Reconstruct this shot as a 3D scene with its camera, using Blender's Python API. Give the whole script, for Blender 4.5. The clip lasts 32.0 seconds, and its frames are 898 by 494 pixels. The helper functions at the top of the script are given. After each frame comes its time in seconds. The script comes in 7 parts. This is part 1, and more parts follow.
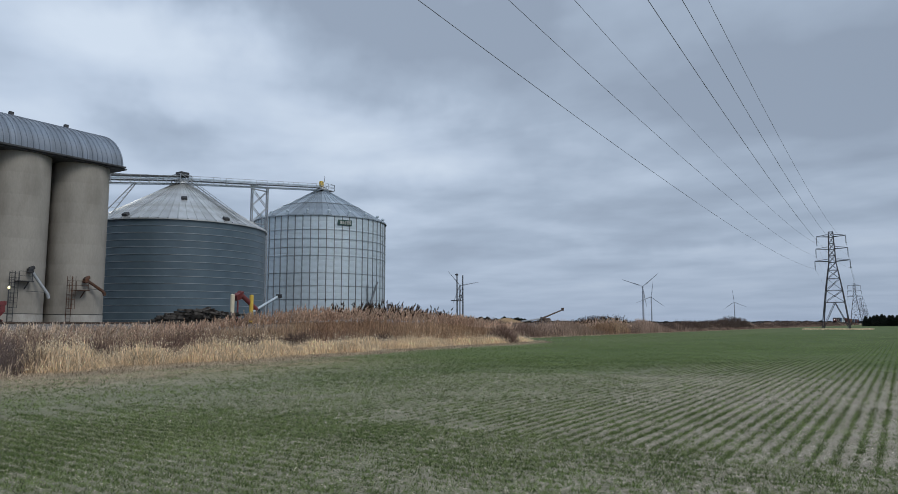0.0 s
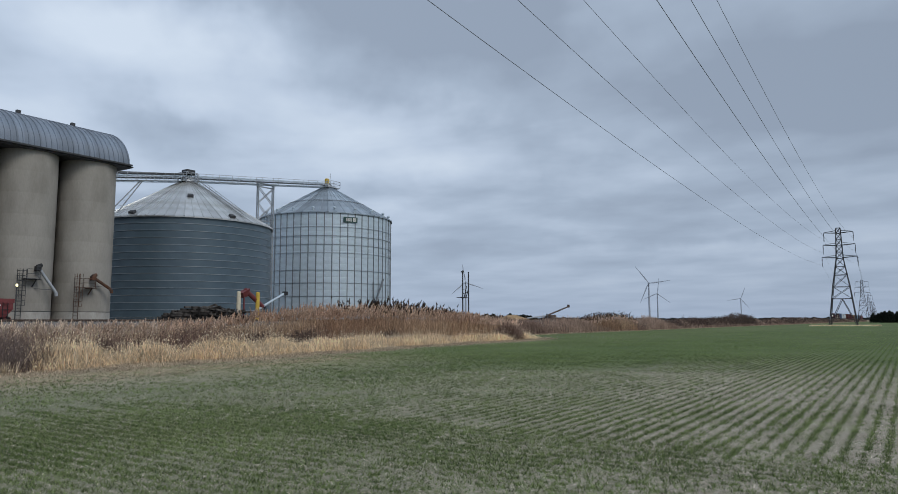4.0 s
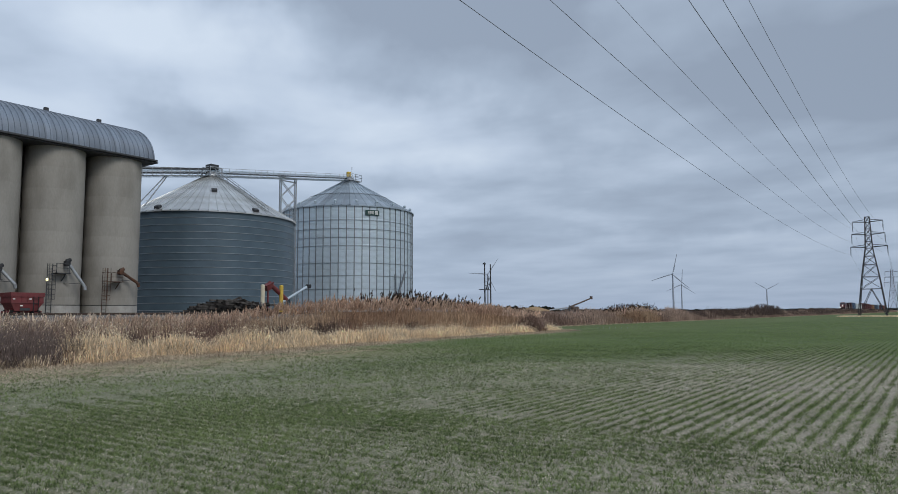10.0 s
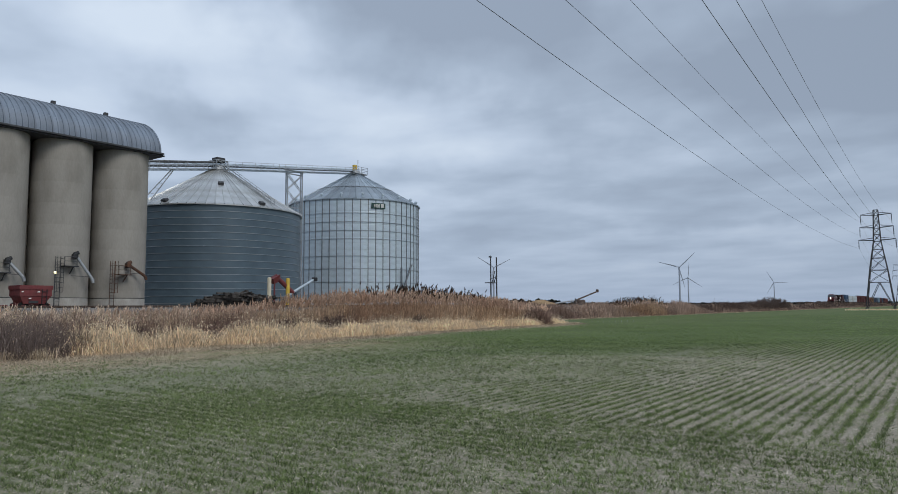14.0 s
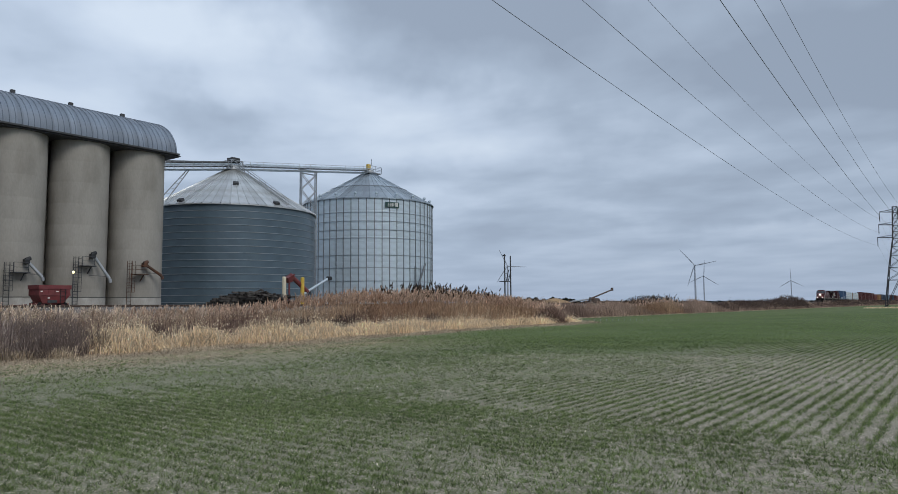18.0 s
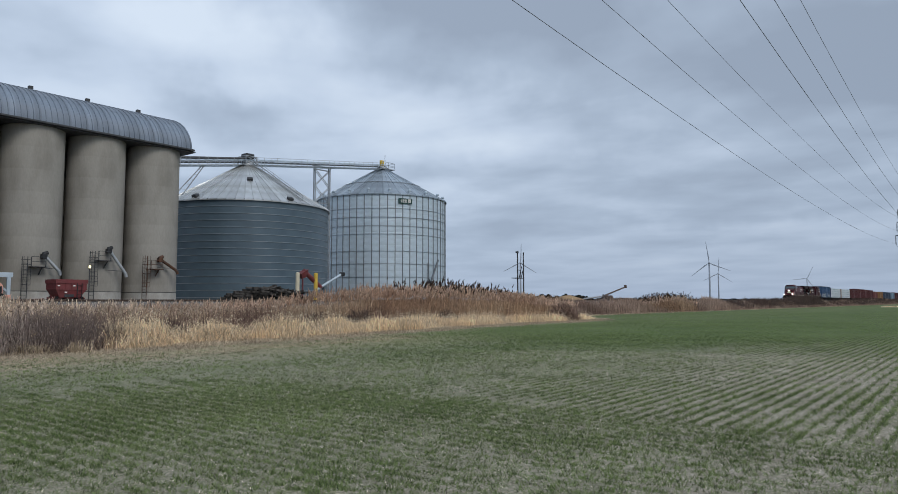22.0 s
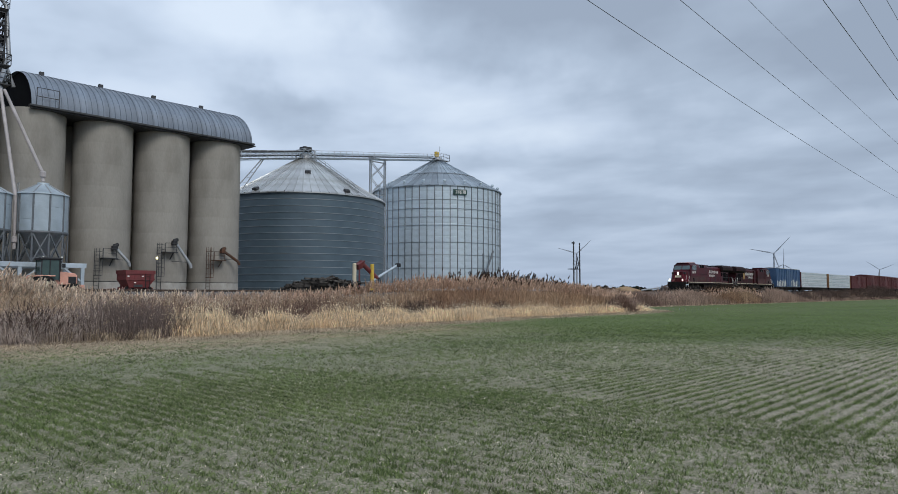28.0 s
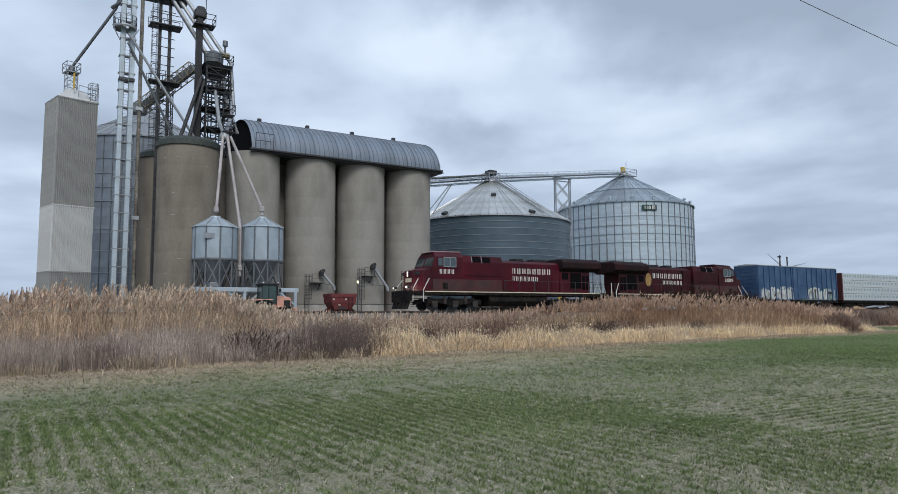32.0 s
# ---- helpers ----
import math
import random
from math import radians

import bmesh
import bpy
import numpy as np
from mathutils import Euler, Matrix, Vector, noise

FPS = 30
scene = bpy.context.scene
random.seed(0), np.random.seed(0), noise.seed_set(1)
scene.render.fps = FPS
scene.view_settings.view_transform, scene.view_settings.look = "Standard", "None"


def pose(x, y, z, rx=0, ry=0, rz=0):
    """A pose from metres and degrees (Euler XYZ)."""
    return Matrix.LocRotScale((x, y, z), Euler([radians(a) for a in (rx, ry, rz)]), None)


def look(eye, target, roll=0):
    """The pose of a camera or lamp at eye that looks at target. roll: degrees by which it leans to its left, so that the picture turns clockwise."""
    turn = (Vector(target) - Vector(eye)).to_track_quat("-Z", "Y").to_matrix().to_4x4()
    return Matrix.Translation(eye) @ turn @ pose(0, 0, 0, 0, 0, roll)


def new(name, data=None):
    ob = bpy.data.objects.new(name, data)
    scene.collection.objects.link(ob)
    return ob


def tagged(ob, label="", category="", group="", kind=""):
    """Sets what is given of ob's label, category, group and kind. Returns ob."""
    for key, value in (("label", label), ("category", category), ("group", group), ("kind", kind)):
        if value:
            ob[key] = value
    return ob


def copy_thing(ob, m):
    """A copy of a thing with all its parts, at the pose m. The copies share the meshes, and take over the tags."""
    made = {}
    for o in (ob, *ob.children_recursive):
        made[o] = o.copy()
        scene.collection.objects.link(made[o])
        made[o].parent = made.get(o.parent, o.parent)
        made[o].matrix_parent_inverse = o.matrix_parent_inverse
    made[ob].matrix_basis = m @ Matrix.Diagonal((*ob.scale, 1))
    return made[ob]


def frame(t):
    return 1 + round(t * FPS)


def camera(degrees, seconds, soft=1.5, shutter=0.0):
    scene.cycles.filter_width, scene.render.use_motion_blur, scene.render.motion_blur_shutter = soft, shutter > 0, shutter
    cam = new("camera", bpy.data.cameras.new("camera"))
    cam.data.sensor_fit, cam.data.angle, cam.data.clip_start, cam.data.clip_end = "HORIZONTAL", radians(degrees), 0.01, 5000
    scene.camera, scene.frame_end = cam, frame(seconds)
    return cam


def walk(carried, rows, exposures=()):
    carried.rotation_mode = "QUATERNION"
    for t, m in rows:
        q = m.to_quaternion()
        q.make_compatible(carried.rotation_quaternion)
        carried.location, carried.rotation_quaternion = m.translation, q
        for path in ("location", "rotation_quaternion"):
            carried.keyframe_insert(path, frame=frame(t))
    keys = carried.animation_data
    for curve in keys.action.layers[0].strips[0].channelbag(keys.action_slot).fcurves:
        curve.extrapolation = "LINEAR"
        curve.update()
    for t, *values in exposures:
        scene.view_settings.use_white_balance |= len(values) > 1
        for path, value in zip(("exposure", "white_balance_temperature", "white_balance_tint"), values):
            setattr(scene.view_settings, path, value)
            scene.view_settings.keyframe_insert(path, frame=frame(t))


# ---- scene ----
# camera: stands in a field beside a railway, turning after the train
cam = camera(65.82, 32.0, soft=0.65)
PATH = [
    (0.0, pose(0, 0, 1.8, 96.346, 0.100, 33.051)),
    (0.5, pose(0, 0, 1.8, 96.135, 0.023, 33.008)),
    (1.0, pose(0, 0, 1.8, 95.994, -0.009, 32.987)),
    (1.5, pose(0, 0, 1.8, 95.933, -0.009, 32.999)),
    (2.0, pose(0, 0, 1.8, 95.936, -0.003, 33.067)),
    (2.5, pose(0, 0, 1.8, 95.971, 0.064, 33.203)),
    (3.0, pose(0, 0, 1.8, 96.023, 0.072, 33.339)),
    (3.5, pose(0, 0, 1.8, 96.069, 0.090, 33.464)),
    (5.5, pose(0, 0, 1.8, 96.154, 0.448, 33.645)),
    (6.0, pose(0, 0, 1.8, 96.142, 0.516, 33.737)),
    (6.5, pose(0, 0, 1.8, 96.071, 0.500, 33.880)),
    (7.0, pose(0, 0, 1.8, 95.992, 0.437, 34.085)),
    (7.5, pose(0, 0, 1.8, 95.889, 0.449, 34.324)),
    (8.0, pose(0, 0, 1.8, 95.758, 0.412, 34.543)),
    (8.5, pose(0, 0, 1.8, 95.631, 0.462, 34.801)),
    (9.0, pose(0, 0, 1.8, 95.510, 0.504, 35.039)),
    (9.5, pose(0, 0, 1.8, 95.449, 0.487, 35.261)),
    (10.0, pose(0, 0, 1.8, 95.461, 0.381, 35.350)),
    (10.5, pose(0, 0, 1.8, 95.519, 0.347, 35.304)),
    (11.0, pose(0, 0, 1.8, 95.611, 0.312, 35.193)),
    (11.5, pose(0, 0, 1.8, 95.687, 0.341, 35.115)),
    (12.0, pose(0, 0, 1.8, 95.673, 0.372, 35.151)),
    (12.5, pose(0, 0, 1.8, 95.578, 0.448, 35.292)),
    (13.0, pose(0, 0, 1.8, 95.378, 0.455, 35.502)),
    (13.5, pose(0, 0, 1.8, 95.132, 0.395, 35.673)),
    (14.0, pose(0, 0, 1.8, 94.895, 0.325, 35.843)),
    (14.5, pose(0, 0, 1.8, 94.730, 0.366, 36.045)),
    (16.5, pose(0, 0, 1.8, 94.659, 0.449, 36.532)),
    (17.0, pose(0, 0, 1.8, 94.698, 0.469, 36.630)),
    (17.5, pose(0, 0, 1.8, 94.759, 0.480, 36.787)),
    (18.0, pose(0, 0, 1.8, 94.799, 0.430, 36.997)),
    (18.5, pose(0, 0, 1.8, 94.839, 0.349, 37.210)),
    (19.0, pose(0, 0, 1.8, 94.843, 0.280, 37.426)),
    (19.5, pose(0, 0, 1.8, 94.827, 0.181, 37.577)),
    (20.0, pose(0, 0, 1.8, 94.817, 0.085, 37.688)),
    (20.5, pose(0, 0, 1.8, 94.774, 0.007, 37.769)),
    (21.0, pose(0, 0, 1.8, 94.673, 0.068, 37.860)),
    (21.5, pose(0, 0, 1.8, 94.558, 0.099, 37.935)),
    (22.0, pose(0, 0, 1.8, 94.506, 0.100, 38.039)),
    (22.5, pose(0, 0, 1.8, 94.542, 0.160, 38.223)),
    (23.0, pose(0, 0, 1.8, 94.614, 0.233, 38.562)),
    (23.5, pose(0, 0, 1.8, 94.697, 0.195, 38.974)),
    (24.0, pose(0, 0, 1.8, 94.728, 0.136, 39.445)),
    (24.5, pose(0, 0, 1.8, 94.686, 0.074, 39.853)),
    (25.0, pose(0, 0, 1.8, 94.629, -0.044, 40.190)),
    (25.5, pose(0, 0, 1.8, 94.544, -0.098, 40.477)),
    (27.5, pose(0, 0, 1.8, 94.003, 0.001, 41.969)),
    (28.0, pose(0, 0, 1.8, 93.759, -0.060, 42.578)),
    (28.5, pose(0, 0, 1.8, 93.584, -0.157, 43.287)),
    (29.0, pose(0, 0, 1.8, 93.650, -0.028, 44.174)),
    (29.5, pose(0, 0, 1.8, 93.962, 0.225, 45.203)),
    (30.0, pose(0, 0, 1.8, 94.482, 0.430, 46.456)),
    (30.5, pose(0, 0, 1.8, 94.945, 0.625, 48.103)),
    (31.0, pose(0, 0, 1.8, 95.263, 0.578, 50.319)),
    (31.5, pose(0, 0, 1.8, 95.396, 0.484, 53.450)),
    (32.0, pose(0, 0, 1.8, 95.458, 0.352, 57.963)),
]
# the clip brightens as the camera turns from the bright sky to the elevator
walk(cam, PATH, exposures=[(0, -0.04), (8, -0.03), (14, 0.0), (20, 0.03), (25, 0.08), (28, 0.13), (29.5, 0.17), (32, 0.20)])

# ---- light: overcast afternoon ----
SUN_AZ, SUN_EL = radians(105), radians(42)
world = bpy.data.worlds.new("overcast_sky")
scene.world = world
world.use_nodes = True
wn, wl = world.node_tree.nodes, world.node_tree.links
wn.clear()


def wnode(kind, **inputs):
    n = wn.new(kind)
    for k, v in inputs.items():
        n.inputs[k.replace("_", " ")].default_value = v
    return n


def wmath(op, a, b=None, clamp=False):
    n = wn.new("ShaderNodeMath")
    n.operation, n.use_clamp = op, clamp
    for i, s in enumerate((a, b)):
        if s is None:
            continue
        if isinstance(s, (int, float)):
            n.inputs[i].default_value = s
        else:
            wl.new(s, n.inputs[i])
    return n.outputs[0]


def wramp(src, stops):
    n = wn.new("ShaderNodeValToRGB")
    el = n.color_ramp.elements
    while len(el) < len(stops):
        el.new(0.5)
    for e, (p, c) in zip(el, stops):
        e.position, e.color = p, (*c, 1)
    wl.new(src, n.inputs[0])
    return n.outputs[0]


def wmix(fac, a, b, blend="MIX"):
    n = wn.new("ShaderNodeMix")
    n.data_type, n.blend_type = "RGBA", blend
    for s, i in ((fac, 0), (a, 6), (b, 7)):
        if isinstance(s, (int, float)):
            n.inputs[i].default_value = s
        elif isinstance(s, tuple):
            n.inputs[i].default_value = (*s, 1)
        else:
            wl.new(s, n.inputs[i])
    return n.outputs[2]


wcoord = wn.new("ShaderNodeTexCoord")
wsep = wn.new("ShaderNodeSeparateXYZ")
wl.new(wcoord.outputs["Generated"], wsep.inputs[0])
wx, wy, wz = wsep.outputs
up = wmath("MAXIMUM", wz, 0.0)
den = wmath("ADD", up, 0.10)
# the cloud deck is a flat layer: its plan coordinates spread towards the horizon
wcomb = wn.new("ShaderNodeCombineXYZ")
wl.new(wmath("DIVIDE", wx, den), wcomb.inputs[0])
wl.new(wmath("DIVIDE", wy, den), wcomb.inputs[1])


def cloud(scale, detail, rough, dist, off, stretch=(1, 1, 1), turn=0):
    m = wn.new("ShaderNodeMapping")
    m.inputs["Location"].default_value = off
    m.inputs["Scale"].default_value = stretch
    m.inputs["Rotation"].default_value = (0, 0, radians(turn))
    wl.new(wcomb.outputs[0], m.inputs[0])
    n = wnode("ShaderNodeTexNoise", Scale=scale, Detail=detail, Roughness=rough, Distortion=dist)
    wl.new(m.outputs[0], n.inputs["Vector"])
    return n.outputs["Fac"]


big = cloud(0.50, 2.0, 0.45, 0.25, (3.1, 1.7, 0), (1.0, 0.9, 1), 35)
fine = cloud(1.5, 4.0, 0.48, 0.15, (7.4, 2.2, 0), (0.95, 1.05, 1), 35)
mixed = wmath("ADD", wmath("MULTIPLY", big, 0.30), wmath("MULTIPLY", fine, 0.34))
mixed = wmath("ADD", mixed, 0.172)
# cloud masses of the deck: azimuth west of north, elevation, half-widths in degrees, thickness, tilt
wob = wnode("ShaderNodeTexNoise", Scale=7.0, Detail=4.0, Roughness=0.55)
wl.new(wcoord.outputs["Generated"], wob.inputs["Vector"])
wsplit = wn.new("ShaderNodeSeparateColor")
wl.new(wob.outputs["Color"], wsplit.inputs[0])
azim = wmath("MULTIPLY", wmath("ARCTAN2", wmath("MULTIPLY", wx, -1.0), wy), 180 / math.pi)
azim = wmath("ADD", azim, wmath("MULTIPLY", wmath("SUBTRACT", wsplit.outputs[0], 0.5), 16.0))
elev = wmath("MULTIPLY", wmath("ARCSINE", wz), 180 / math.pi)
elev = wmath("ADD", elev, wmath("MULTIPLY", wmath("SUBTRACT", wsplit.outputs[1], 0.5), 7.0))
for a0, e0, sa, se, amp, tilt in (
        (55, 20, 7, 3.2, 0.095, 0.0), (66, 18, 8, 5, 0.055, 0.0), (41, 16.5, 7, 1.8, 0.06, 0.05), (30, 13.6, 9, 2.0, 0.06, 0.06), (45, 12.2, 8, 2.2, 0.05, 0.0), (19, 25, 5, 3, 0.03, 0.0), (73, 20, 8, 4, 0.02, 0.0), (12.5, 5.6, 5, 0.8, 0.06, 0.0),
        (45, 27, 10, 4, -0.12, 0.0), (57, 28, 14, 2.8, -0.12, 0.0), (33, 22, 10, 3.8, -0.12, 0.06), (6, 17.5, 13, 5, -0.10, 0.0), (55.5, 15.1, 4.5, 1.2, -0.07, 0.03), (20, 8.4, 11, 1.7, -0.06, 0.03), (40, 11.0, 7, 1.1, -0.05, 0.0), (21, 12, 7, 1.6, -0.06, 0.0), (33, 7.0, 12, 1.3, -0.04, 0.0)):
    du = wmath("SUBTRACT", azim, a0)
    dv = wmath("SUBTRACT", wmath("SUBTRACT", elev, e0), wmath("MULTIPLY", du, tilt))
    du, dv = wmath("DIVIDE", du, sa), wmath("DIVIDE", dv, se)
    gap = wmath("ADD", wmath("MULTIPLY", du, du), wmath("MULTIPLY", dv, dv))
    mixed = wmath("ADD", mixed, wmath("MULTIPLY", wmath("EXPONENT", wmath("MULTIPLY", gap, -0.8)), amp))
deck = wramp(mixed, [(0.38, (0.320, 0.390, 0.500)), (0.455, (0.405, 0.492, 0.620)), (0.525, (0.525, 0.622, 0.765)), (0.61, (0.655, 0.752, 0.880))])
haze = wramp(wz, [(0.0, (0.350, 0.438, 0.590)), (0.10, (0.355, 0.437, 0.576)), (1.0, (0.4, 0.48, 0.6))])
hfac = wramp(wz, [(0.0, (0.85, 0.85, 0.85)), (0.05, (0.60, 0.60, 0.60)), (0.16, (0.12, 0.12, 0.12)), (0.3, (0, 0, 0))])
tone = wn.new("ShaderNodeMapRange")
for i, v in zip((1, 2, 3, 4), (-1.0, 0.2, 1.06, 0.90)):
    tone.inputs[i].default_value = v
wl.new(wx, tone.inputs[0])
clouds = wmix(1.0, wmix(hfac, deck, haze), tone.outputs[0], "MULTIPLY")
sky = wn.new("ShaderNodeTexSky")
sky.sky_type, sky.sun_disc = "NISHITA", False
sky.sun_elevation, sky.sun_rotation = SUN_EL, SUN_AZ
bg_sky = wnode("ShaderNodeBackground", Strength=0.08)
wl.new(sky.outputs[0], bg_sky.inputs[0])
bg_cloud = wnode("ShaderNodeBackground", Strength=1.0)
wl.new(clouds, bg_cloud.inputs[0])
cover = wn.new("ShaderNodeMixShader")
cover.inputs[0].default_value = 0.95
wl.new(bg_sky.outputs[0], cover.inputs[1])
wl.new(bg_cloud.outputs[0], cover.inputs[2])
wout = wn.new("ShaderNodeOutputWorld")
wl.new(cover.outputs[0], wout.inputs[0])

sun = new("sun", bpy.data.lights.new("sun", "SUN"))
sun.data.energy, sun.data.angle, sun.data.color = 1.35, radians(25), (1.0, 0.96, 0.9)
sun.matrix_basis = look((60 * math.sin(SUN_AZ), 60 * math.cos(SUN_AZ), 60 * math.tan(SUN_EL)), (0, 0, 0))


# ---- materials ----
def material(name, base, rough=0.7, metal=0.0, vary=0.25, scale=3.0, fine=40.0, bump=0.0, bump_scale=60.0, island=0.0, tint=None, tint_amount=0.0, tint_scale=0.6, stretch=(1, 1, 1), obrand=0.0, thin=0.0, gloss=1.0):
    """Base colour with two scales of variation, a second tint in soft patches, and fine relief."""
    mat = bpy.data.materials.new(name)
    mat.use_nodes = True
    nt = mat.node_tree
    bsdf = nt.nodes["Principled BSDF"]
    bsdf.inputs["Roughness"].default_value, bsdf.inputs["Metallic"].default_value = rough, metal
    if rough >= 0.8:
        bsdf.inputs["Specular IOR Level"].default_value = 0.12
    co = nt.nodes.new("ShaderNodeTexCoord")
    mp = nt.nodes.new("ShaderNodeMapping")
    mp.inputs["Scale"].default_value = stretch
    nt.links.new(co.outputs["Object"], mp.inputs[0])

    def tex(s, d=4.0):
        n = nt.nodes.new("ShaderNodeTexNoise")
        n.inputs["Scale"].default_value, n.inputs["Detail"].default_value = s, d
        nt.links.new(mp.outputs[0], n.inputs["Vector"])
        return n.outputs["Fac"]

    def rng(src, lo, hi, a=0.3, b=0.7):
        n = nt.nodes.new("ShaderNodeMapRange")
        for i, v in zip((1, 2, 3, 4), (a, b, lo, hi)):
            n.inputs[i].default_value = v
        nt.links.new(src, n.inputs[0])
        return n.outputs[0]

    def mul(a, b):
        n = nt.nodes.new("ShaderNodeMath")
        n.operation = "MULTIPLY"
        nt.links.new(a, n.inputs[0]), nt.links.new(b, n.inputs[1])
        return n.outputs[0]

    value = mul(rng(tex(scale), 1 - vary, 1 + vary), rng(tex(fine), 1 - vary * 0.6, 1 + vary * 0.6))
    if island:
        g = nt.nodes.new("ShaderNodeNewGeometry")
        value = mul(value, rng(g.outputs["Random Per Island"], 1 - island, 1 + island, 0, 1))
    if obrand:
        g = nt.nodes.new("ShaderNodeObjectInfo")
        value = mul(value, rng(g.outputs["Random"], 1 - obrand, 1 + obrand, 0, 1))
    mix = nt.nodes.new("ShaderNodeMix")
    mix.data_type = "RGBA"
    mix.inputs[6].default_value = (*base, 1)
    mix.inputs[7].default_value = (*(tint or base), 1)
    if tint:
        nt.links.new(rng(tex(tint_scale, 5.0), 0, tint_amount, 0.42, 0.62), mix.inputs[0])
    else:
        mix.inputs[0].default_value = 0
    vm = nt.nodes.new("ShaderNodeVectorMath")
    vm.operation = "SCALE"
    nt.links.new(mix.outputs[2], vm.inputs[0])
    nt.links.new(value, vm.inputs["Scale"])
    nt.links.new(vm.outputs[0], bsdf.inputs["Base Color"])
    if bump:
        b = nt.nodes.new("ShaderNodeBump")
        b.inputs["Strength"].default_value, b.inputs["Distance"].default_value = 1.0, bump
        nt.links.new(tex(bump_scale), b.inputs["Height"])
        nt.links.new(b.outputs[0], bsdf.inputs["Normal"])
    if thin:
        # light passes through thin leaves and stems
        tr = nt.nodes.new("ShaderNodeBsdfTranslucent")
        nt.links.new(vm.outputs[0], tr.inputs["Color"])
        ms = nt.nodes.new("ShaderNodeMixShader")
        ms.inputs[0].default_value = thin
        nt.links.new(bsdf.outputs[0], ms.inputs[1]), nt.links.new(tr.outputs[0], ms.inputs[2])
        nt.links.new(ms.outputs[0], nt.nodes["Material Output"].inputs["Surface"])
        bsdf.inputs["Specular IOR Level"].default_value = 0.2
    bsdf.inputs["Specular IOR Level"].default_value *= gloss
    return mat


def glow(name, colour, strength):
    mat = bpy.data.materials.new(name)
    mat.use_nodes = True
    b = mat.node_tree.nodes["Principled BSDF"]
    b.inputs["Base Color"].default_value = (0.8, 0.8, 0.8, 1)
    b.inputs["Emission Color"].default_value, b.inputs["Emission Strength"].default_value = (*colour, 1), strength
    return mat


M_CONC = material("weathered_concrete", (0.328, 0.312, 0.282), 0.92, vary=0.09, scale=0.35, fine=7, bump=0.006, bump_scale=25, tint=(0.245, 0.230, 0.205), tint_amount=0.75, tint_scale=0.5, stretch=(1, 1, 0.35))
M_CONCPALE = material("pale_washed_concrete", (0.40, 0.39, 0.365), 0.92, vary=0.12, scale=0.5, fine=9, tint=(0.30, 0.285, 0.26), tint_amount=0.8, tint_scale=0.9, stretch=(1, 1, 0.5))
M_CONC2 = material("brown_stained_concrete", (0.255, 0.228, 0.190), 0.92, vary=0.14, scale=0.35, fine=9, bump=0.006, bump_scale=25, tint=(0.190, 0.168, 0.140), tint_amount=0.75, tint_scale=0.5, stretch=(1, 1, 0.35))
M_GALVBLUE = material("bluish_galvanised_steel", (0.40, 0.475, 0.535), 0.5, 0.2, vary=0.10, scale=0.8, fine=14, tint=(0.32, 0.385, 0.435), tint_amount=0.7, tint_scale=0.5, obrand=0.05, bump=0.004, bump_scale=4)
M_CAP = material("dark_green_cap_paint", (0.05, 0.06, 0.055), 0.6, vary=0.3)
M_ROOFSTEEL = material("grey_arched_steel", (0.225, 0.268, 0.330), 0.5, 0.3, vary=0.20, scale=0.7, fine=12, tint=(0.165, 0.185, 0.215), tint_amount=0.8, tint_scale=0.35, obrand=0.16)
M_GALV = material("galvanised_steel", (0.50, 0.585, 0.65), 0.45, 0.25, vary=0.10, scale=0.8, fine=14, tint=(0.43, 0.505, 0.56), tint_amount=0.8, tint_scale=0.5, obrand=0.02, bump=0.0015, bump_scale=4)
M_BINBLUE = material("dark_weathered_bin_steel", (0.20, 0.235, 0.275), 0.5, 0.3, vary=0.12, scale=0.6, fine=12, tint=(0.15, 0.17, 0.20), tint_amount=0.7, tint_scale=0.4, obrand=0.08)
M_GALVROOF = material("blue_grey_roof_steel", (0.34, 0.40, 0.455), 0.42, 0.45, vary=0.12, scale=0.5, fine=10, tint=(0.24, 0.28, 0.32), tint_amount=0.8, tint_scale=0.35, obrand=0.22)
M_GALV2 = material("dull_galvanised_steel", (0.40, 0.42, 0.44), 0.5, 0.45, vary=0.12, scale=0.8, fine=14, tint=(0.30, 0.32, 0.34), tint_amount=0.6, obrand=0.08)
M_ROOFPLAIN = material("grey_cone_roof_steel", (0.27, 0.29, 0.31), 0.45, 0.35, vary=0.12, scale=0.5, fine=10, obrand=0.09)
M_STIFF = material("stiffener_steel", (0.16, 0.175, 0.19), 0.5, 0.4, vary=0.15)
M_BINROOF = material("pale_roof_steel", (0.54, 0.56, 0.57), 0.38, 0.6, vary=0.12, scale=0.5, fine=10, tint=(0.37, 0.37, 0.35), tint_amount=0.8, tint_scale=0.4, obrand=0.15)
M_NAVY = material("blue_grey_enamel", (0.076, 0.113, 0.143), 0.36, 0.1, vary=0.12, scale=0.5, fine=10, tint=(0.088, 0.127, 0.155), tint_amount=0.8, tint_scale=0.3, obrand=0.07)
M_FLANGE = material("flange_steel", (0.30, 0.33, 0.36), 0.45, 0.3, vary=0.15)
M_BLACK = material("black_steel", (0.022, 0.023, 0.026), 0.55, 0.2, vary=0.3)
M_DARKSTEEL = material("dark_structural_steel", (0.055, 0.057, 0.062), 0.6, 0.3, vary=0.3)
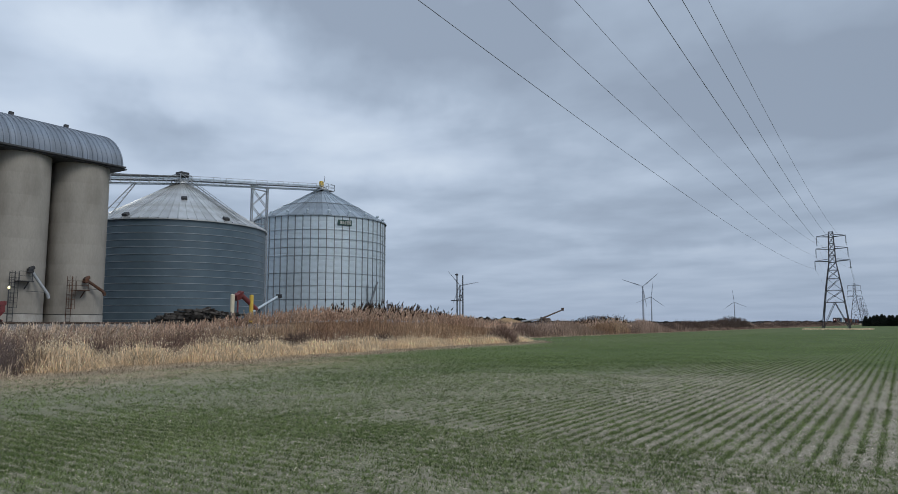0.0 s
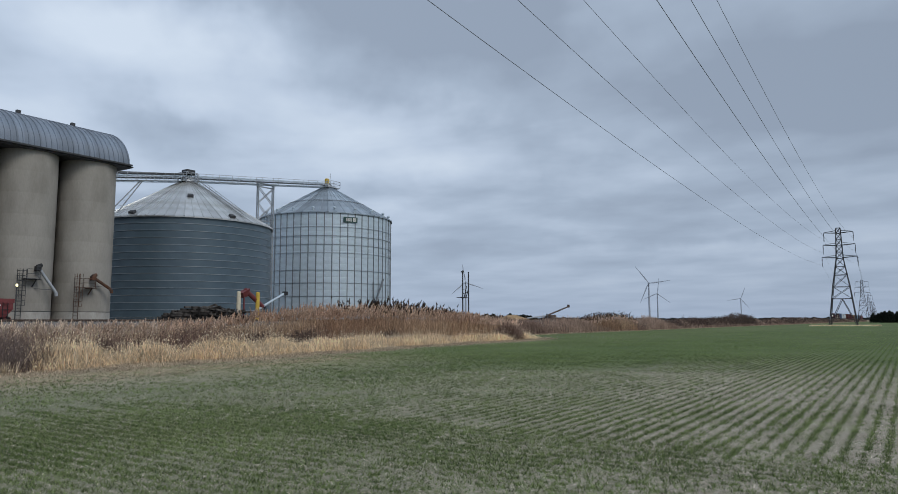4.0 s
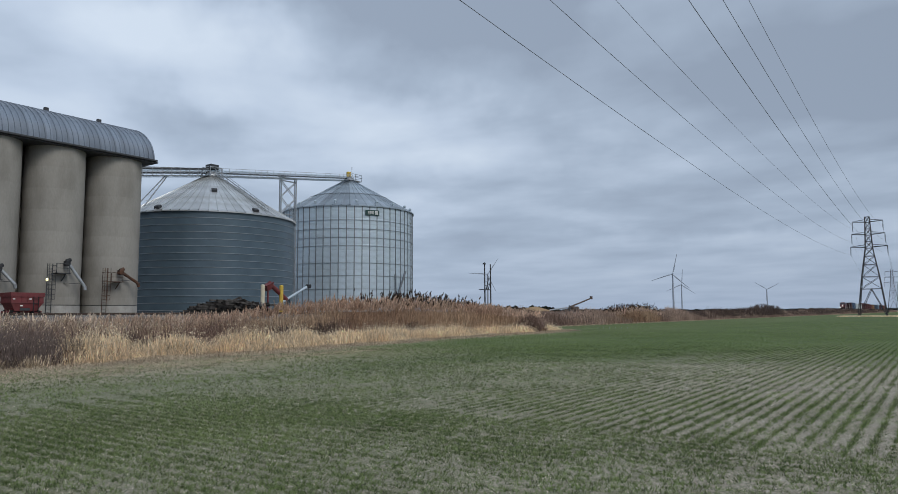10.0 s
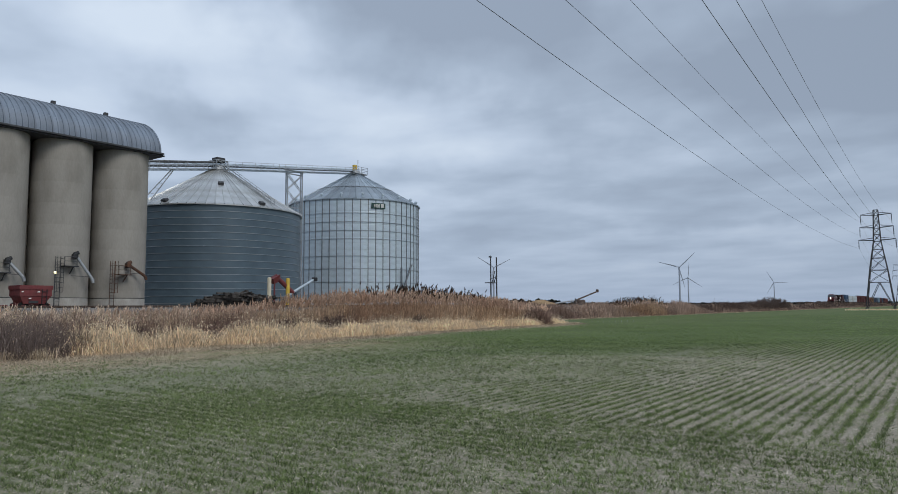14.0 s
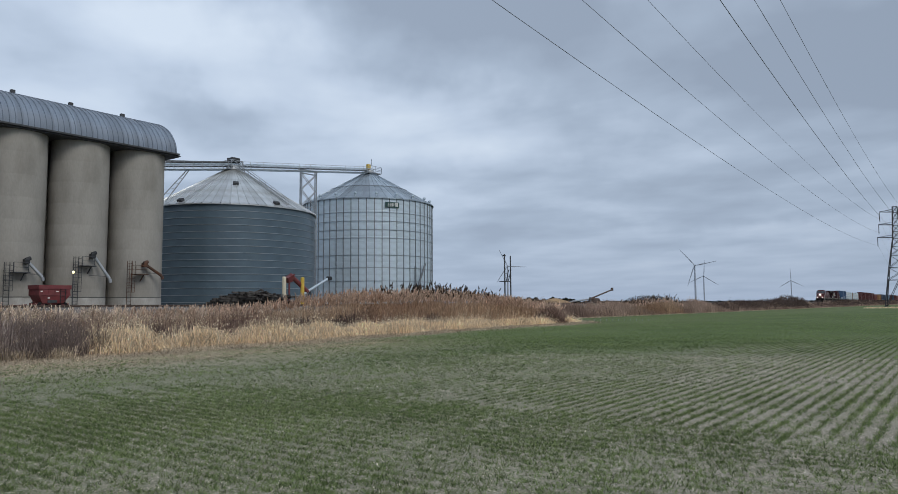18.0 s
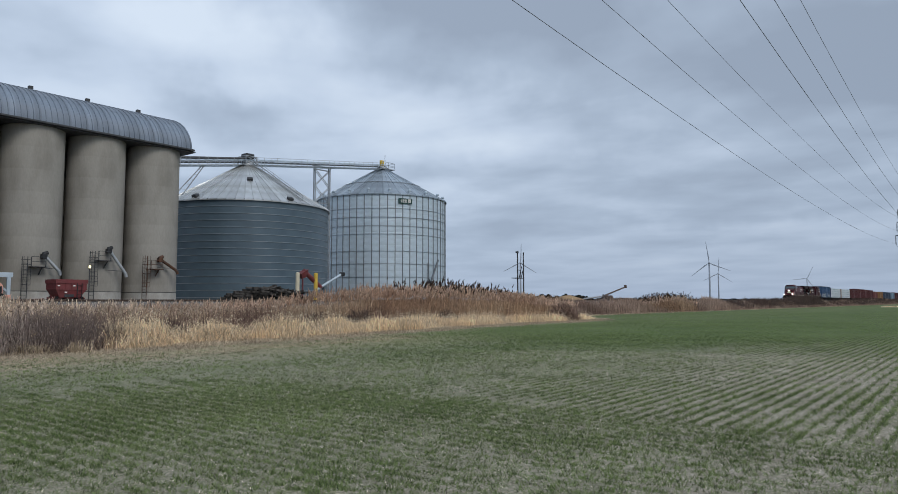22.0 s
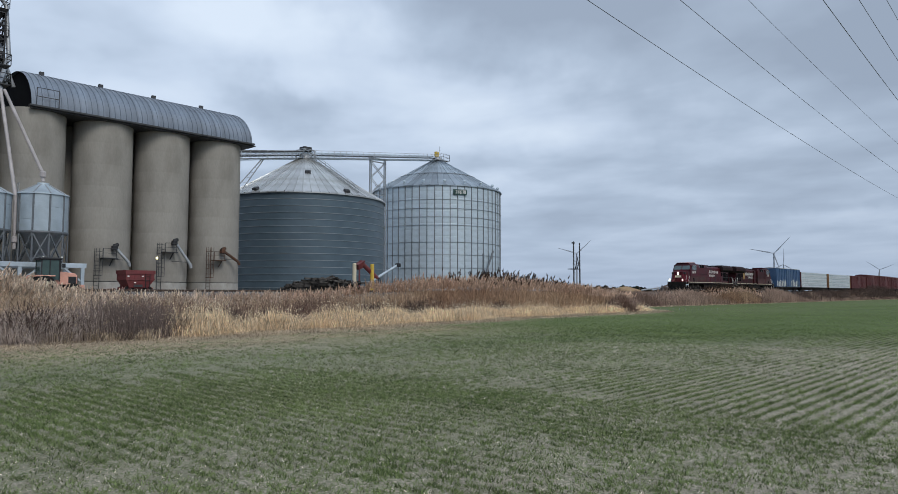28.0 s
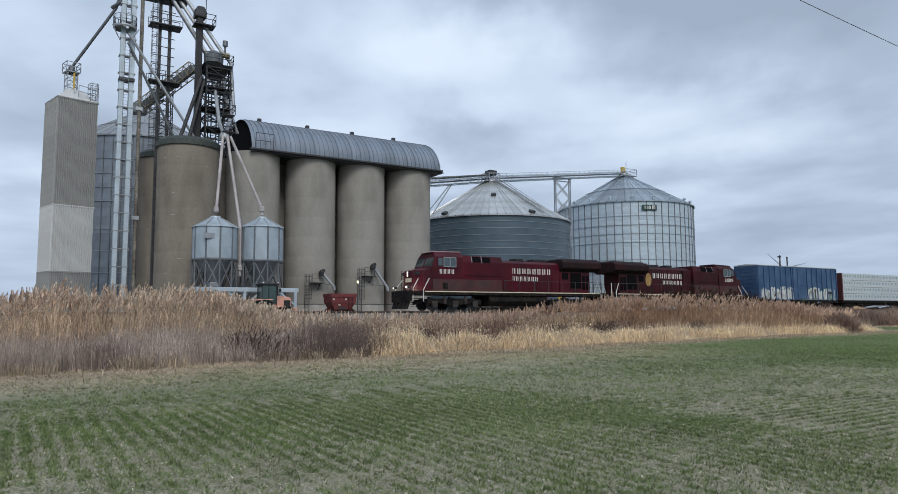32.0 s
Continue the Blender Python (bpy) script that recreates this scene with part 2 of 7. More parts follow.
M_PYLON = material("aged_pylon_steel", (0.035, 0.036, 0.042), 0.6, 0.3, vary=0.25)
M_RUST = material("rusty_steel", (0.11, 0.055, 0.035), 0.8, 0.1, vary=0.35, tint=(0.07, 0.06, 0.055), tint_amount=0.8, tint_scale=2)
M_TANRIB = material("grey_ribbed_cladding", (0.33, 0.335, 0.325), 0.6, 0.1, vary=0.10, scale=0.5, fine=8, tint=(0.275, 0.278, 0.272), tint_amount=0.6, tint_scale=0.3, stretch=(1, 1, 0.3))
M_WHITERIB = material("white_ribbed_cladding", (0.60, 0.61, 0.61), 0.55, 0.05, vary=0.08, scale=0.5, fine=8, tint=(0.52, 0.53, 0.53), tint_amount=0.6, tint_scale=0.3, stretch=(1, 1, 0.3))
M_WHITE = material("off_white_paint", (0.72, 0.71, 0.68), 0.6, vary=0.08)
M_YELLOW = material("yellow_paint", (0.62, 0.42, 0.06), 0.55, vary=0.15)
M_CREAM = material("cream_paint", (0.62, 0.56, 0.42), 0.6, vary=0.10)
M_RED = material("locomotive_red", (0.066, 0.0026, 0.0092), 0.45, gloss=0.5, vary=0.22, scale=0.8, fine=12, tint=(0.040, 0.0042, 0.0078), tint_amount=0.8, tint_scale=0.5)
M_REDOLD = material("grimy_faded_red", (0.043, 0.0040, 0.0078), 0.6, gloss=0.5, vary=0.28, scale=0.8, fine=12, tint=(0.024, 0.0055, 0.0068), tint_amount=0.8, tint_scale=0.5)
M_REDDIRT = material("sooty_red_brown", (0.015, 0.0062, 0.007), 0.7, gloss=0.5, vary=0.3, scale=1.2, tint=(0.030, 0.0045, 0.007), tint_amount=0.7)
M_SKIRT = material("dusty_brown_lower_paint", (0.052, 0.024, 0.023), 0.75, vary=0.3, scale=1.0, tint=(0.075, 0.010, 0.014), tint_amount=0.8, tint_scale=0.7)
M_UNDER = material("grimy_underframe_and_shade", (0.014, 0.013, 0.013), 0.85, vary=0.4, tint=(0.028, 0.023, 0.019), tint_amount=0.6, tint_scale=1.5)
M_UNDERLIGHT = material("dusty_truck_steel", (0.060, 0.056, 0.054), 0.8, vary=0.3, tint=(0.035, 0.030, 0.027), tint_amount=0.6, tint_scale=2)
M_GLASS = material("dark_cab_glass", (0.12, 0.15, 0.155), 0.06, 0.7, vary=0.1)
M_VENTDARK = material("black_vent_and_gable_dark", (0.004, 0.004, 0.005), 0.95, vary=0.3)
M_BALLAST = material("grey_ballast", (0.16, 0.15, 0.14), 0.95, vary=0.4, scale=4, fine=22, bump=0.05, bump_scale=14, island=0.25)
M_RAIL = material("rail_steel", (0.10, 0.07, 0.055), 0.5, 0.4, vary=0.3)
M_TIE = material("creosote_sleeper", (0.05, 0.04, 0.033), 0.9, vary=0.3)
M_TURB = material("turbine_white", (0.34, 0.38, 0.44), 0.6, vary=0.03)
M_WIRE = material("conductor_aluminium", (0.10, 0.105, 0.115), 0.6, 0.3, vary=0.1)
M_HOPRED = material("faded_red_wagon_paint", (0.165, 0.032, 0.034), 0.55, vary=0.15, tint=(0.14, 0.040, 0.038), tint_amount=0.7, tint_scale=1.5)
M_ORANGE = material("faded_orange_tractor_paint", (0.72, 0.37, 0.28), 0.5, vary=0.12)
M_TYRE = material("tyre_rubber", (0.025, 0.025, 0.025), 0.9, vary=0.3)


# ---- mesh helpers ----
class Geo:
    """Collects vertices and faces for one mesh."""

    def __init__(self):
        self.v, self.f, self.k = [], [], []
        self.slot = 0

    def add(self, verts, faces):
        o = len(self.v)
        self.v += [tuple(p) for p in verts]
        self.f += [tuple(o + i for i in q) for q in faces]
        self.k += [self.slot] * len(faces)
        return self

    def box(self, x0, x1, y0, y1, z0, z1):
        p = [(x, y, z) for z in (z0, z1) for y in (y0, y1) for x in (x0, x1)]
        return self.add(p, [(0, 2, 3, 1), (4, 5, 7, 6), (0, 1, 5, 4), (2, 6, 7, 3), (0, 4, 6, 2), (1, 3, 7, 5)])

    def beam(self, a, b, w, h=None):
        """A square bar from a to b."""
        a, b = Vector(a), Vector(b)
        d = (b - a).normalized()
        side = d.cross(Vector((0, 0, 1)))
        side = side.normalized() if side.length > 1e-4 else Vector((1, 0, 0))
        top = side.cross(d)
        s, t = side * w / 2, top * (h or w) / 2
        p = [e + i * s + j * t for e in (a, b) for i, j in ((-1, -1), (1, -1), (1, 1), (-1, 1))]
        return self.add(p, [(0, 1, 2, 3), (7, 6, 5, 4), (0, 4, 5, 1), (1, 5, 6, 2), (2, 6, 7, 3), (3, 7, 4, 0)])

    def tube(self, a, b, r, r2=None, n=10, caps=True):
        a, b = Vector(a), Vector(b)
        r2 = r if r2 is None else r2
        d = (b - a).normalized()
        side = d.cross(Vector((0, 0, 1)))
        side = side.normalized() if side.length > 1e-4 else Vector((1, 0, 0))
        top = side.cross(d)
        ring = [(math.cos(2 * math.pi * i / n), math.sin(2 * math.pi * i / n)) for i in range(n)]
        p = [a + (side * c + top * s) * r for c, s in ring] + [b + (side * c + top * s) * r2 for c, s in ring]
        f = [(i, (i + 1) % n, n + (i + 1) % n, n + i) for i in range(n)]
        if caps:
            f += [tuple(range(n - 1, -1, -1)), tuple(range(n, 2 * n))]
        return self.add(p, f)

    def pipe(self, pts, r, n=10):
        for a, b in zip(pts, pts[1:]):
            self.tube(a, b, r, n=n)
        return self

    def lathe(self, profile, n=48, cx=0, cy=0, a0=0.0, a1=2 * math.pi):
        """Turns (radius, z) pairs about the upright axis at cx, cy."""
        full = abs(a1 - a0) > 2 * math.pi - 1e-6
        m = n if full else n + 1
        p = [(cx + r * math.cos(a0 + (a1 - a0) * i / n), cy + r * math.sin(a0 + (a1 - a0) * i / n), z) for r, z in profile for i in range(m)]
        f = []
        for j in range(len(profile) - 1):
            for i in range(n):
                k = (i + 1) % m
                f.append((j * m + i, j * m + k, (j + 1) * m + k, (j + 1) * m + i))
        return self.add(p, f)

    def prism(self, outline, axis, a, b):
        """Extrudes a flat outline along axis 'x', 'y' or 'z' from a to b."""
        def put(u, v, w):
            return {"x": (w, u, v), "y": (u, w, v), "z": (u, v, w)}[axis]
        n = len(outline)
        p = [put(u, v, w) for w in (a, b) for u, v in outline]
        f = [(i, (i + 1) % n, n + (i + 1) % n, n + i) for i in range(n)] + [tuple(range(n - 1, -1, -1)), tuple(range(n, 2 * n))]
        return self.add(p, f)

    def truss(self, a, b, w, h, bays, t):
        """A box girder of thin bars between a and b."""
        a, b = Vector(a), Vector(b)
        d = (b - a).normalized()
        up = Vector((0, 0, 1)) if abs(d.z) < 0.95 else Vector((1, 0, 0))
        side = d.cross(up).normalized() * w / 2
        top = side.cross(d).normalized() * h / 2
        cs = [side + top, -side + top, -side - top, side - top]
        for c in cs:
            self.beam(a + c, b + c, t)
        for i in range(bays + 1):
            p = a + (b - a) * i / bays
            q = a + (b - a) * (i + 1) / bays
            for j in range(4):
                self.beam(p + cs[j], p + cs[(j + 1) % 4], t * 0.7)
                if i < bays:
                    self.beam(p + cs[j], q + cs[(j + 1) % 4], t * 0.6)
        return self

    def mesh(self, name, mats, smooth=0.0):
        me = bpy.data.meshes.new(name)
        me.from_pydata(self.v, [], self.f)
        for m in mats if isinstance(mats, (list, tuple)) else [mats]:
            me.materials.append(m)
        if any(self.k):
            me.polygons.foreach_set("material_index", self.k)
        bm = bmesh.new()
        bm.from_mesh(me)
        if len(bm.faces) < 6000:
            bmesh.ops.recalc_face_normals(bm, faces=bm.faces)
        bm.to_mesh(me)
        bm.free()
        if smooth:
            me.shade_smooth()
            me.set_sharp_from_angle(angle=smooth)
        return me


def part(name, geo, mat, parent=None, label="", smooth=0.0, bevel=0.0, m=None):
    """Links one mesh, as a part under parent or as a thing of its own."""
    me = geo if isinstance(geo, bpy.types.Mesh) else geo.mesh(name, mat, smooth)
    ob = new(name, me)
    if parent is not None:
        ob.parent = parent
    if m is not None:
        ob.matrix_basis = m
    if label:
        ob["label"] = label
    if bevel:
        mod = ob.modifiers.new("edges", "BEVEL")
        mod.width, mod.segments, mod.limit_method, mod.angle_limit = bevel, 2, "ANGLE", radians(40)
    return ob


def thing(name, m, label, category, group="", kind=""):
    ob = new(name)
    ob.matrix_basis = m
    return tagged(ob, label, category, group, kind)


def setting(name, geo, mat, label, category, smooth=0.0):
    return tagged(part(name, geo, mat, smooth=smooth), label, category, kind="structure")


def scatter(name, verts, faces, mat):
    """A mesh straight from arrays, for what nobody could count."""
    me = bpy.data.meshes.new(name)
    me.vertices.add(len(verts))
    me.vertices.foreach_set("co", np.asarray(verts, np.float32).ravel())
    faces = np.asarray(faces, np.int32)
    n, k = faces.shape
    me.loops.add(n * k)
    me.loops.foreach_set("vertex_index", faces.ravel())
    me.polygons.add(n)
    me.polygons.foreach_set("loop_start", np.arange(0, n * k, k, dtype=np.int32))
    me.update(calc_edges=True)
    me.materials.append(mat)
    return me


# ---- ground ----
def field_material():
    """Winter wheat in drilled rows over pale, crusted soil; greener patches with soft edges."""
    mat = bpy.data.materials.new("drilled_wheat_field")
    mat.use_nodes = True
    nt = mat.node_tree
    bsdf = nt.nodes["Principled BSDF"]
    bsdf.inputs["Roughness"].default_value = 0.95
    bsdf.inputs["Specular IOR Level"].default_value = 0.15
    co = nt.nodes.new("ShaderNodeTexCoord")
    sep = nt.nodes.new("ShaderNodeSeparateXYZ")
    nt.links.new(co.outputs["Object"], sep.inputs[0])

    def tex(s, d=4.0, stretch=(1, 1, 1), rough=0.55):
        mp = nt.nodes.new("ShaderNodeMapping")
        mp.inputs["Scale"].default_value = stretch
        nt.links.new(co.outputs["Object"], mp.inputs[0])
        n = nt.nodes.new("ShaderNodeTexNoise")
        n.inputs["Scale"].default_value, n.inputs["Detail"].default_value, n.inputs["Roughness"].default_value = s, d, rough
        nt.links.new(mp.outputs[0], n.inputs["Vector"])
        return n.outputs["Fac"]

    def op(kind, a, b=None, c=None):
        n = nt.nodes.new("ShaderNodeMath")
        n.operation = kind
        for i, s in enumerate((a, b, c)):
            if s is None:
                continue
            if isinstance(s, (int, float)):
                n.inputs[i].default_value = s
            else:
                nt.links.new(s, n.inputs[i])
        return n.outputs[0]

    def ramp(src, a, b, lo=0.0, hi=1.0):
        n = nt.nodes.new("ShaderNodeMapRange")
        n.interpolation_type = "SMOOTHSTEP"
        for i, v in zip((1, 2, 3, 4), (a, b, lo, hi)):
            n.inputs[i].default_value = v
        nt.links.new(src, n.inputs[0])
        return n.outputs[0]

    def ramp_lin(src, a, b, lo, hi):
        n = nt.nodes.new("ShaderNodeMapRange")
        for i, v in zip((1, 2, 3, 4), (a, b, lo, hi)):
            n.inputs[i].default_value = v
        nt.links.new(src, n.inputs[0])
        return n.outputs[0]

    def mix(fac, a, b):
        n = nt.nodes.new("ShaderNodeMix")
        n.data_type = "RGBA"
        for s, i in ((fac, 0), (a, 6), (b, 7)):
            if isinstance(s, tuple):
                n.inputs[i].default_value = (*s, 1)
            else:
                nt.links.new(s, n.inputs[i])
        return n.outputs[2]

    x, y = sep.outputs[0], sep.outputs[1]
    wob = op("MULTIPLY", op("SUBTRACT", tex(0.5, 2), 0.5), 0.10)
    row = op("COSINE", op("MULTIPLY", op("ADD", op("SUBTRACT", x, ROW_AT), wob), 2 * math.pi / ROW))
    rowmask = ramp(row, -0.2, 0.9)
    # young plants close over the soil where the stand is thick, far down the field and in patches
    cover = op("ADD", ramp(y, 13, 48, 0.05, 0.95), ramp(tex(0.07, 3, (1.0, 0.35, 1)), 0.40, 0.62, -0.14, 0.20))
    cover = op("ADD", cover, ramp(x, -11, -5, 0.12, 0.0))
    speck = op("MULTIPLY", ramp(tex(17, 4), 0.44, 0.60), ramp(tex(0.8, 3), 0.35, 0.6, 0.2, 0.5))
    green_amt = op("MINIMUM", op("ADD", op("ADD", op("MULTIPLY", rowmask, 0.10), speck), op("MAXIMUM", cover, 0.0)), 0.95)
    soil = mix(ramp(tex(1.3, 5), 0.35, 0.65), (0.435, 0.384, 0.312), (0.305, 0.267, 0.218))
    soil = mix(ramp(tex(45, 3), 0.50, 0.66), soil, (0.61, 0.56, 0.48))
    soil = mix(ramp(tex(30, 4), 0.34, 0.50, 1.0, 0.0), soil, (0.120, 0.108, 0.080))
    leaf = mix(ramp(tex(0.22, 4, (1, 0.4, 1)), 0.35, 0.65), (0.078, 0.122, 0.036), (0.104, 0.150, 0.050))
    leaf = mix(ramp(tex(14, 3), 0.45, 0.75), leaf, (0.115, 0.135, 0.058))
    edge = op("ADD", x, op("MULTIPLY", op("SUBTRACT", tex(0.35, 3), 0.5), 3.0))
    rim = op("ADD", op("ADD", edge, 24.6), ramp_lin(y, -2, 43, 0.0, 5.8))
    mown = op("MULTIPLY", ramp(rim, 0.6, 4.2, 0.9, 0.0), ramp(y, 56, 64, 1.0, 0.0))
    near = op("MULTIPLY", ramp(edge, -25.5, -16.0, 1.0, 0.0), ramp(y, 20, 36, 0.80, 0.05))
    turf = mix(near, mix(green_amt, soil, leaf), (0.380, 0.322, 0.205))
    turf = mix(mown, turf, mix(ramp(tex(9, 4), 0.40, 0.60), (0.42, 0.34, 0.235), (0.25, 0.205, 0.145)))
    nt.links.new(turf, bsdf.inputs["Base Color"])
    bump = nt.nodes.new("ShaderNodeBump")
    bump.inputs["Strength"].default_value, bump.inputs["Distance"].default_value = 0.9, 0.03
    nt.links.new(tex(26, 4), bump.inputs["Height"])
    nt.links.new(bump.outputs[0], bsdf.inputs["Normal"])
    return mat


ROW, ROW_AT = 0.25, -0.62
M_FIELD = field_material()
M_VERGE = material("dead_grass_verge", (0.36, 0.28, 0.18), 0.95, vary=0.35, scale=0.8, fine=18, bump=0.05, bump_scale=12, tint=(0.22, 0.19, 0.11), tint_amount=0.8, tint_scale=0.4)
M_YARD = material("gravel_yard", (0.20, 0.185, 0.165), 0.95, vary=0.3, scale=0.6, fine=12, bump=0.03, bump_scale=16, tint=(0.14, 0.125, 0.095), tint_amount=0.8, tint_scale=0.15)
RAIL_X, RAIL_Z, YARD_Z = -49.0, 2.0, 1.5


def verge_x(y):
    """Where the crop ends and the dead grass begins."""
    if y < 62:
        base = -24.6 - 5.8 * min(1, max(0, (y + 2) / 45.0)) - 0.025 * max(0, y - 43)
    else:
        base = -31.0 - 9.5 * min(1, (y - 62) / 16.0)
    return base + 0.35 * math.sin(y * 0.61) + 0.25 * math.sin(y * 1.7 + 1)


def ground_z(x, y):
    v = verge_x(y)
    if x >= v:
        return 0.0
    foot = -41.5
    if x > foot:
        u = (v - x) / max(0.5, v - foot)
        return -0.35 * math.sin(math.pi * u) * min(1, (v - foot) / 8)
    if x > -45.5:
        return 1.45 * (foot - x) / 4.0
    return YARD_Z - 0.05 + 0.05 * min(1, (-45.5 - x) / 3)


def build_ground():
    g = Geo()
    ys = [-1500, -600, -250, -100, -60] + [-40 + 2 * i for i in range(66)] + [95, 100, 110, 125, 140, 160, 190, 220, 260, 320, 400, 500, 700, 1000, 1500, 2400, 4200]
    over = [2600, 900, 300, 120, 60, 30, 12, 0, -8, -16, -21]
    n = 0
    for y in ys:
        v = verge_x(y)
        xs = over + [v + 0.4, v, v - 0.8] + [v + (-41.5 - v) * k / 4 for k in (1, 2, 3)] + [-41.5, -43.5, -45.5, -48.5, -60, -90, -160, -400, -1200, -4000]
        n = len(xs)
        g.v += [(x, y, ground_z(x, y)) for x in xs]
    for j in range(len(ys) - 1):
        for i in range(n - 1):
            a = j * n + i
            g.f.append((a, a + n, a + n + 1, a + 1))
            g.k.append(0 if i < len(over) + 1 else 1 if i < n - 7 else 2)
    me = bpy.data.meshes.new("ground")
    me.from_pydata(g.v, [], g.f)
    for m in (M_FIELD, M_VERGE, M_YARD):
        me.materials.append(m)
    me.polygons.foreach_set("material_index", g.k)
    me.shade_smooth()
    me.update()
    if me.polygons[0].normal.z < 0:
        me.flip_normals()
    tagged(new("ground", me), "flat winter wheat field with dead grass verge and gravel yard", "ground", kind="structure")


def build_track():
    g = Geo()
    for a, b in ((-300, 60), (60, 400), (400, 2600)):
        g.prism([(RAIL_X - 2.6, 1.40), (RAIL_X - 1.5, 1.84), (RAIL_X + 1.5, 1.84), (RAIL_X + 3.4, 1.10)], "y", a, b)
    bed = setting("track_bed", g, M_BALLAST, "grey crushed stone ballast under the railway", "track bed")
    for s in (-0.7175, 0.7175):
        r = Geo()
        c = RAIL_X + s
        r.prism([(c - 0.07, 1.845), (c + 0.07, 1.845), (c + 0.02, 1.88), (c + 0.036, 1.96), (c + 0.036, RAIL_Z), (c - 0.036, RAIL_Z), (c - 0.036, 1.96), (c - 0.02, 1.88)], "y", -300, 2600)
        part("rail", r, M_RAIL, bed, "worn steel rail")
    tie = Geo().box(-1.3, 1.3, -0.11, 0.11, 0, 0.12).mesh("sleeper", M_TIE)
    for i in range(140):
        part("sleeper", tie, M_TIE, bed, m=pose(RAIL_X, -14 + i * 0.56, 1.755))


build_ground()
build_track()


# ---- grain elevator ----
SILO_X, SILO_R, SILO_TOP = -78.0, 2.95, 19.85


def handrail(g, pts, h=1.05, t=0.045, closed=False):
    loop = list(pts) + ([pts[0]] if closed else [])
    for a, b in zip(loop, loop[1:]):
        a, b = Vector(a), Vector(b)
        for k in (0.5, 1.0):
            g.beam(a + Vector((0, 0, h * k)), b + Vector((0, 0, h * k)), t)
        n = max(1, int((b - a).length / 1.4))
        for i in range(n + 1):
            p = a + (b - a) * i / n
            g.beam(p, p + Vector((0, 0, h)), t)


def ladder(g, x, y, z0, z1, w=0.45, along="y", t=0.05):
    d = Vector((0, w / 2, 0)) if along == "y" else Vector((w / 2, 0, 0))
    c = Vector((x, y, 0))
    for s in (-1, 1):
        g.beam(c + d * s + Vector((0, 0, z0)), c + d * s + Vector((0, 0, z1)), t)
    z = z0 + 0.3
    while z < z1:
        g.beam(c - d + Vector((0, 0, z)), c + d + Vector((0, 0, z)), t * 0.6)
        z += 0.35


def concrete_silo(x, y, r, top, label, cap=False):
    t = thing("concrete_silo", pose(x, y, YARD_Z), label, "silo", "row of concrete silos")
    h = top - YARD_Z
    g = Geo()
    prof, z = [(r, 0)], 0.0
    lift = 0.76
    k = 0
    while z + lift < h:
        z += lift
        k += 1
        off = 0.005 * math.sin(k * 2.3 + y)
        if k % 3 == 0:
            prof += [(r + off, z - 0.05), (r + off - 0.006, z), (r + off, z + 0.05)]
    prof += [(r, h), (r - 0.25, h)]
    g.lathe(prof, 56)
    part("wall", g, M_CONC2 if cap else M_CONC, t, smooth=0.6)
    if not cap and x > SILO_X - 1:
        part("base_band", Geo().lathe([(r + 0.004, 0), (r + 0.02, 0.02), (r + 0.02, 1.36), (r + 0.004, 1.38)], 56), M_CONCPALE, t, "paler washed concrete round the foot", smooth=0.6)
        part("cable", Geo().lathe([(r + 0.03, 1.40), (r + 0.06, 1.43), (r + 0.03, 1.46)], 56), M_DARKSTEEL, t)
    if cap:
        c = Geo()
        c.lathe([(r + 0.10, h - 0.55), (r + 0.16, h - 0.5), (r + 0.16, h + 0.05), (r - 0.3, h + 0.45), (0.02, h + 0.7)], 56)
        part("cap", c, M_CAP, t, "dark green steel rim and lid", smooth=0.6)
        rnd = random.Random(int(x * 10))
        for k in range(16):
            a, z = radians(rnd.uniform(-62, 42)), 0.76 * rnd.randint(4, 22)
            span = rnd.uniform(0.05, 0.16)
            part("tie_mark", Geo().lathe([(r + 0.012, z - 0.03), (r + 0.02, z), (r + 0.012, z + 0.03)], 4, a0=a, a1=a + span), M_CONCPALE, t)
    else:
        part("lid", Geo().lathe([(r - 0.2, h - 0.05), (0.01, h + 0.05)], 40), M_CONC, t)
    return t


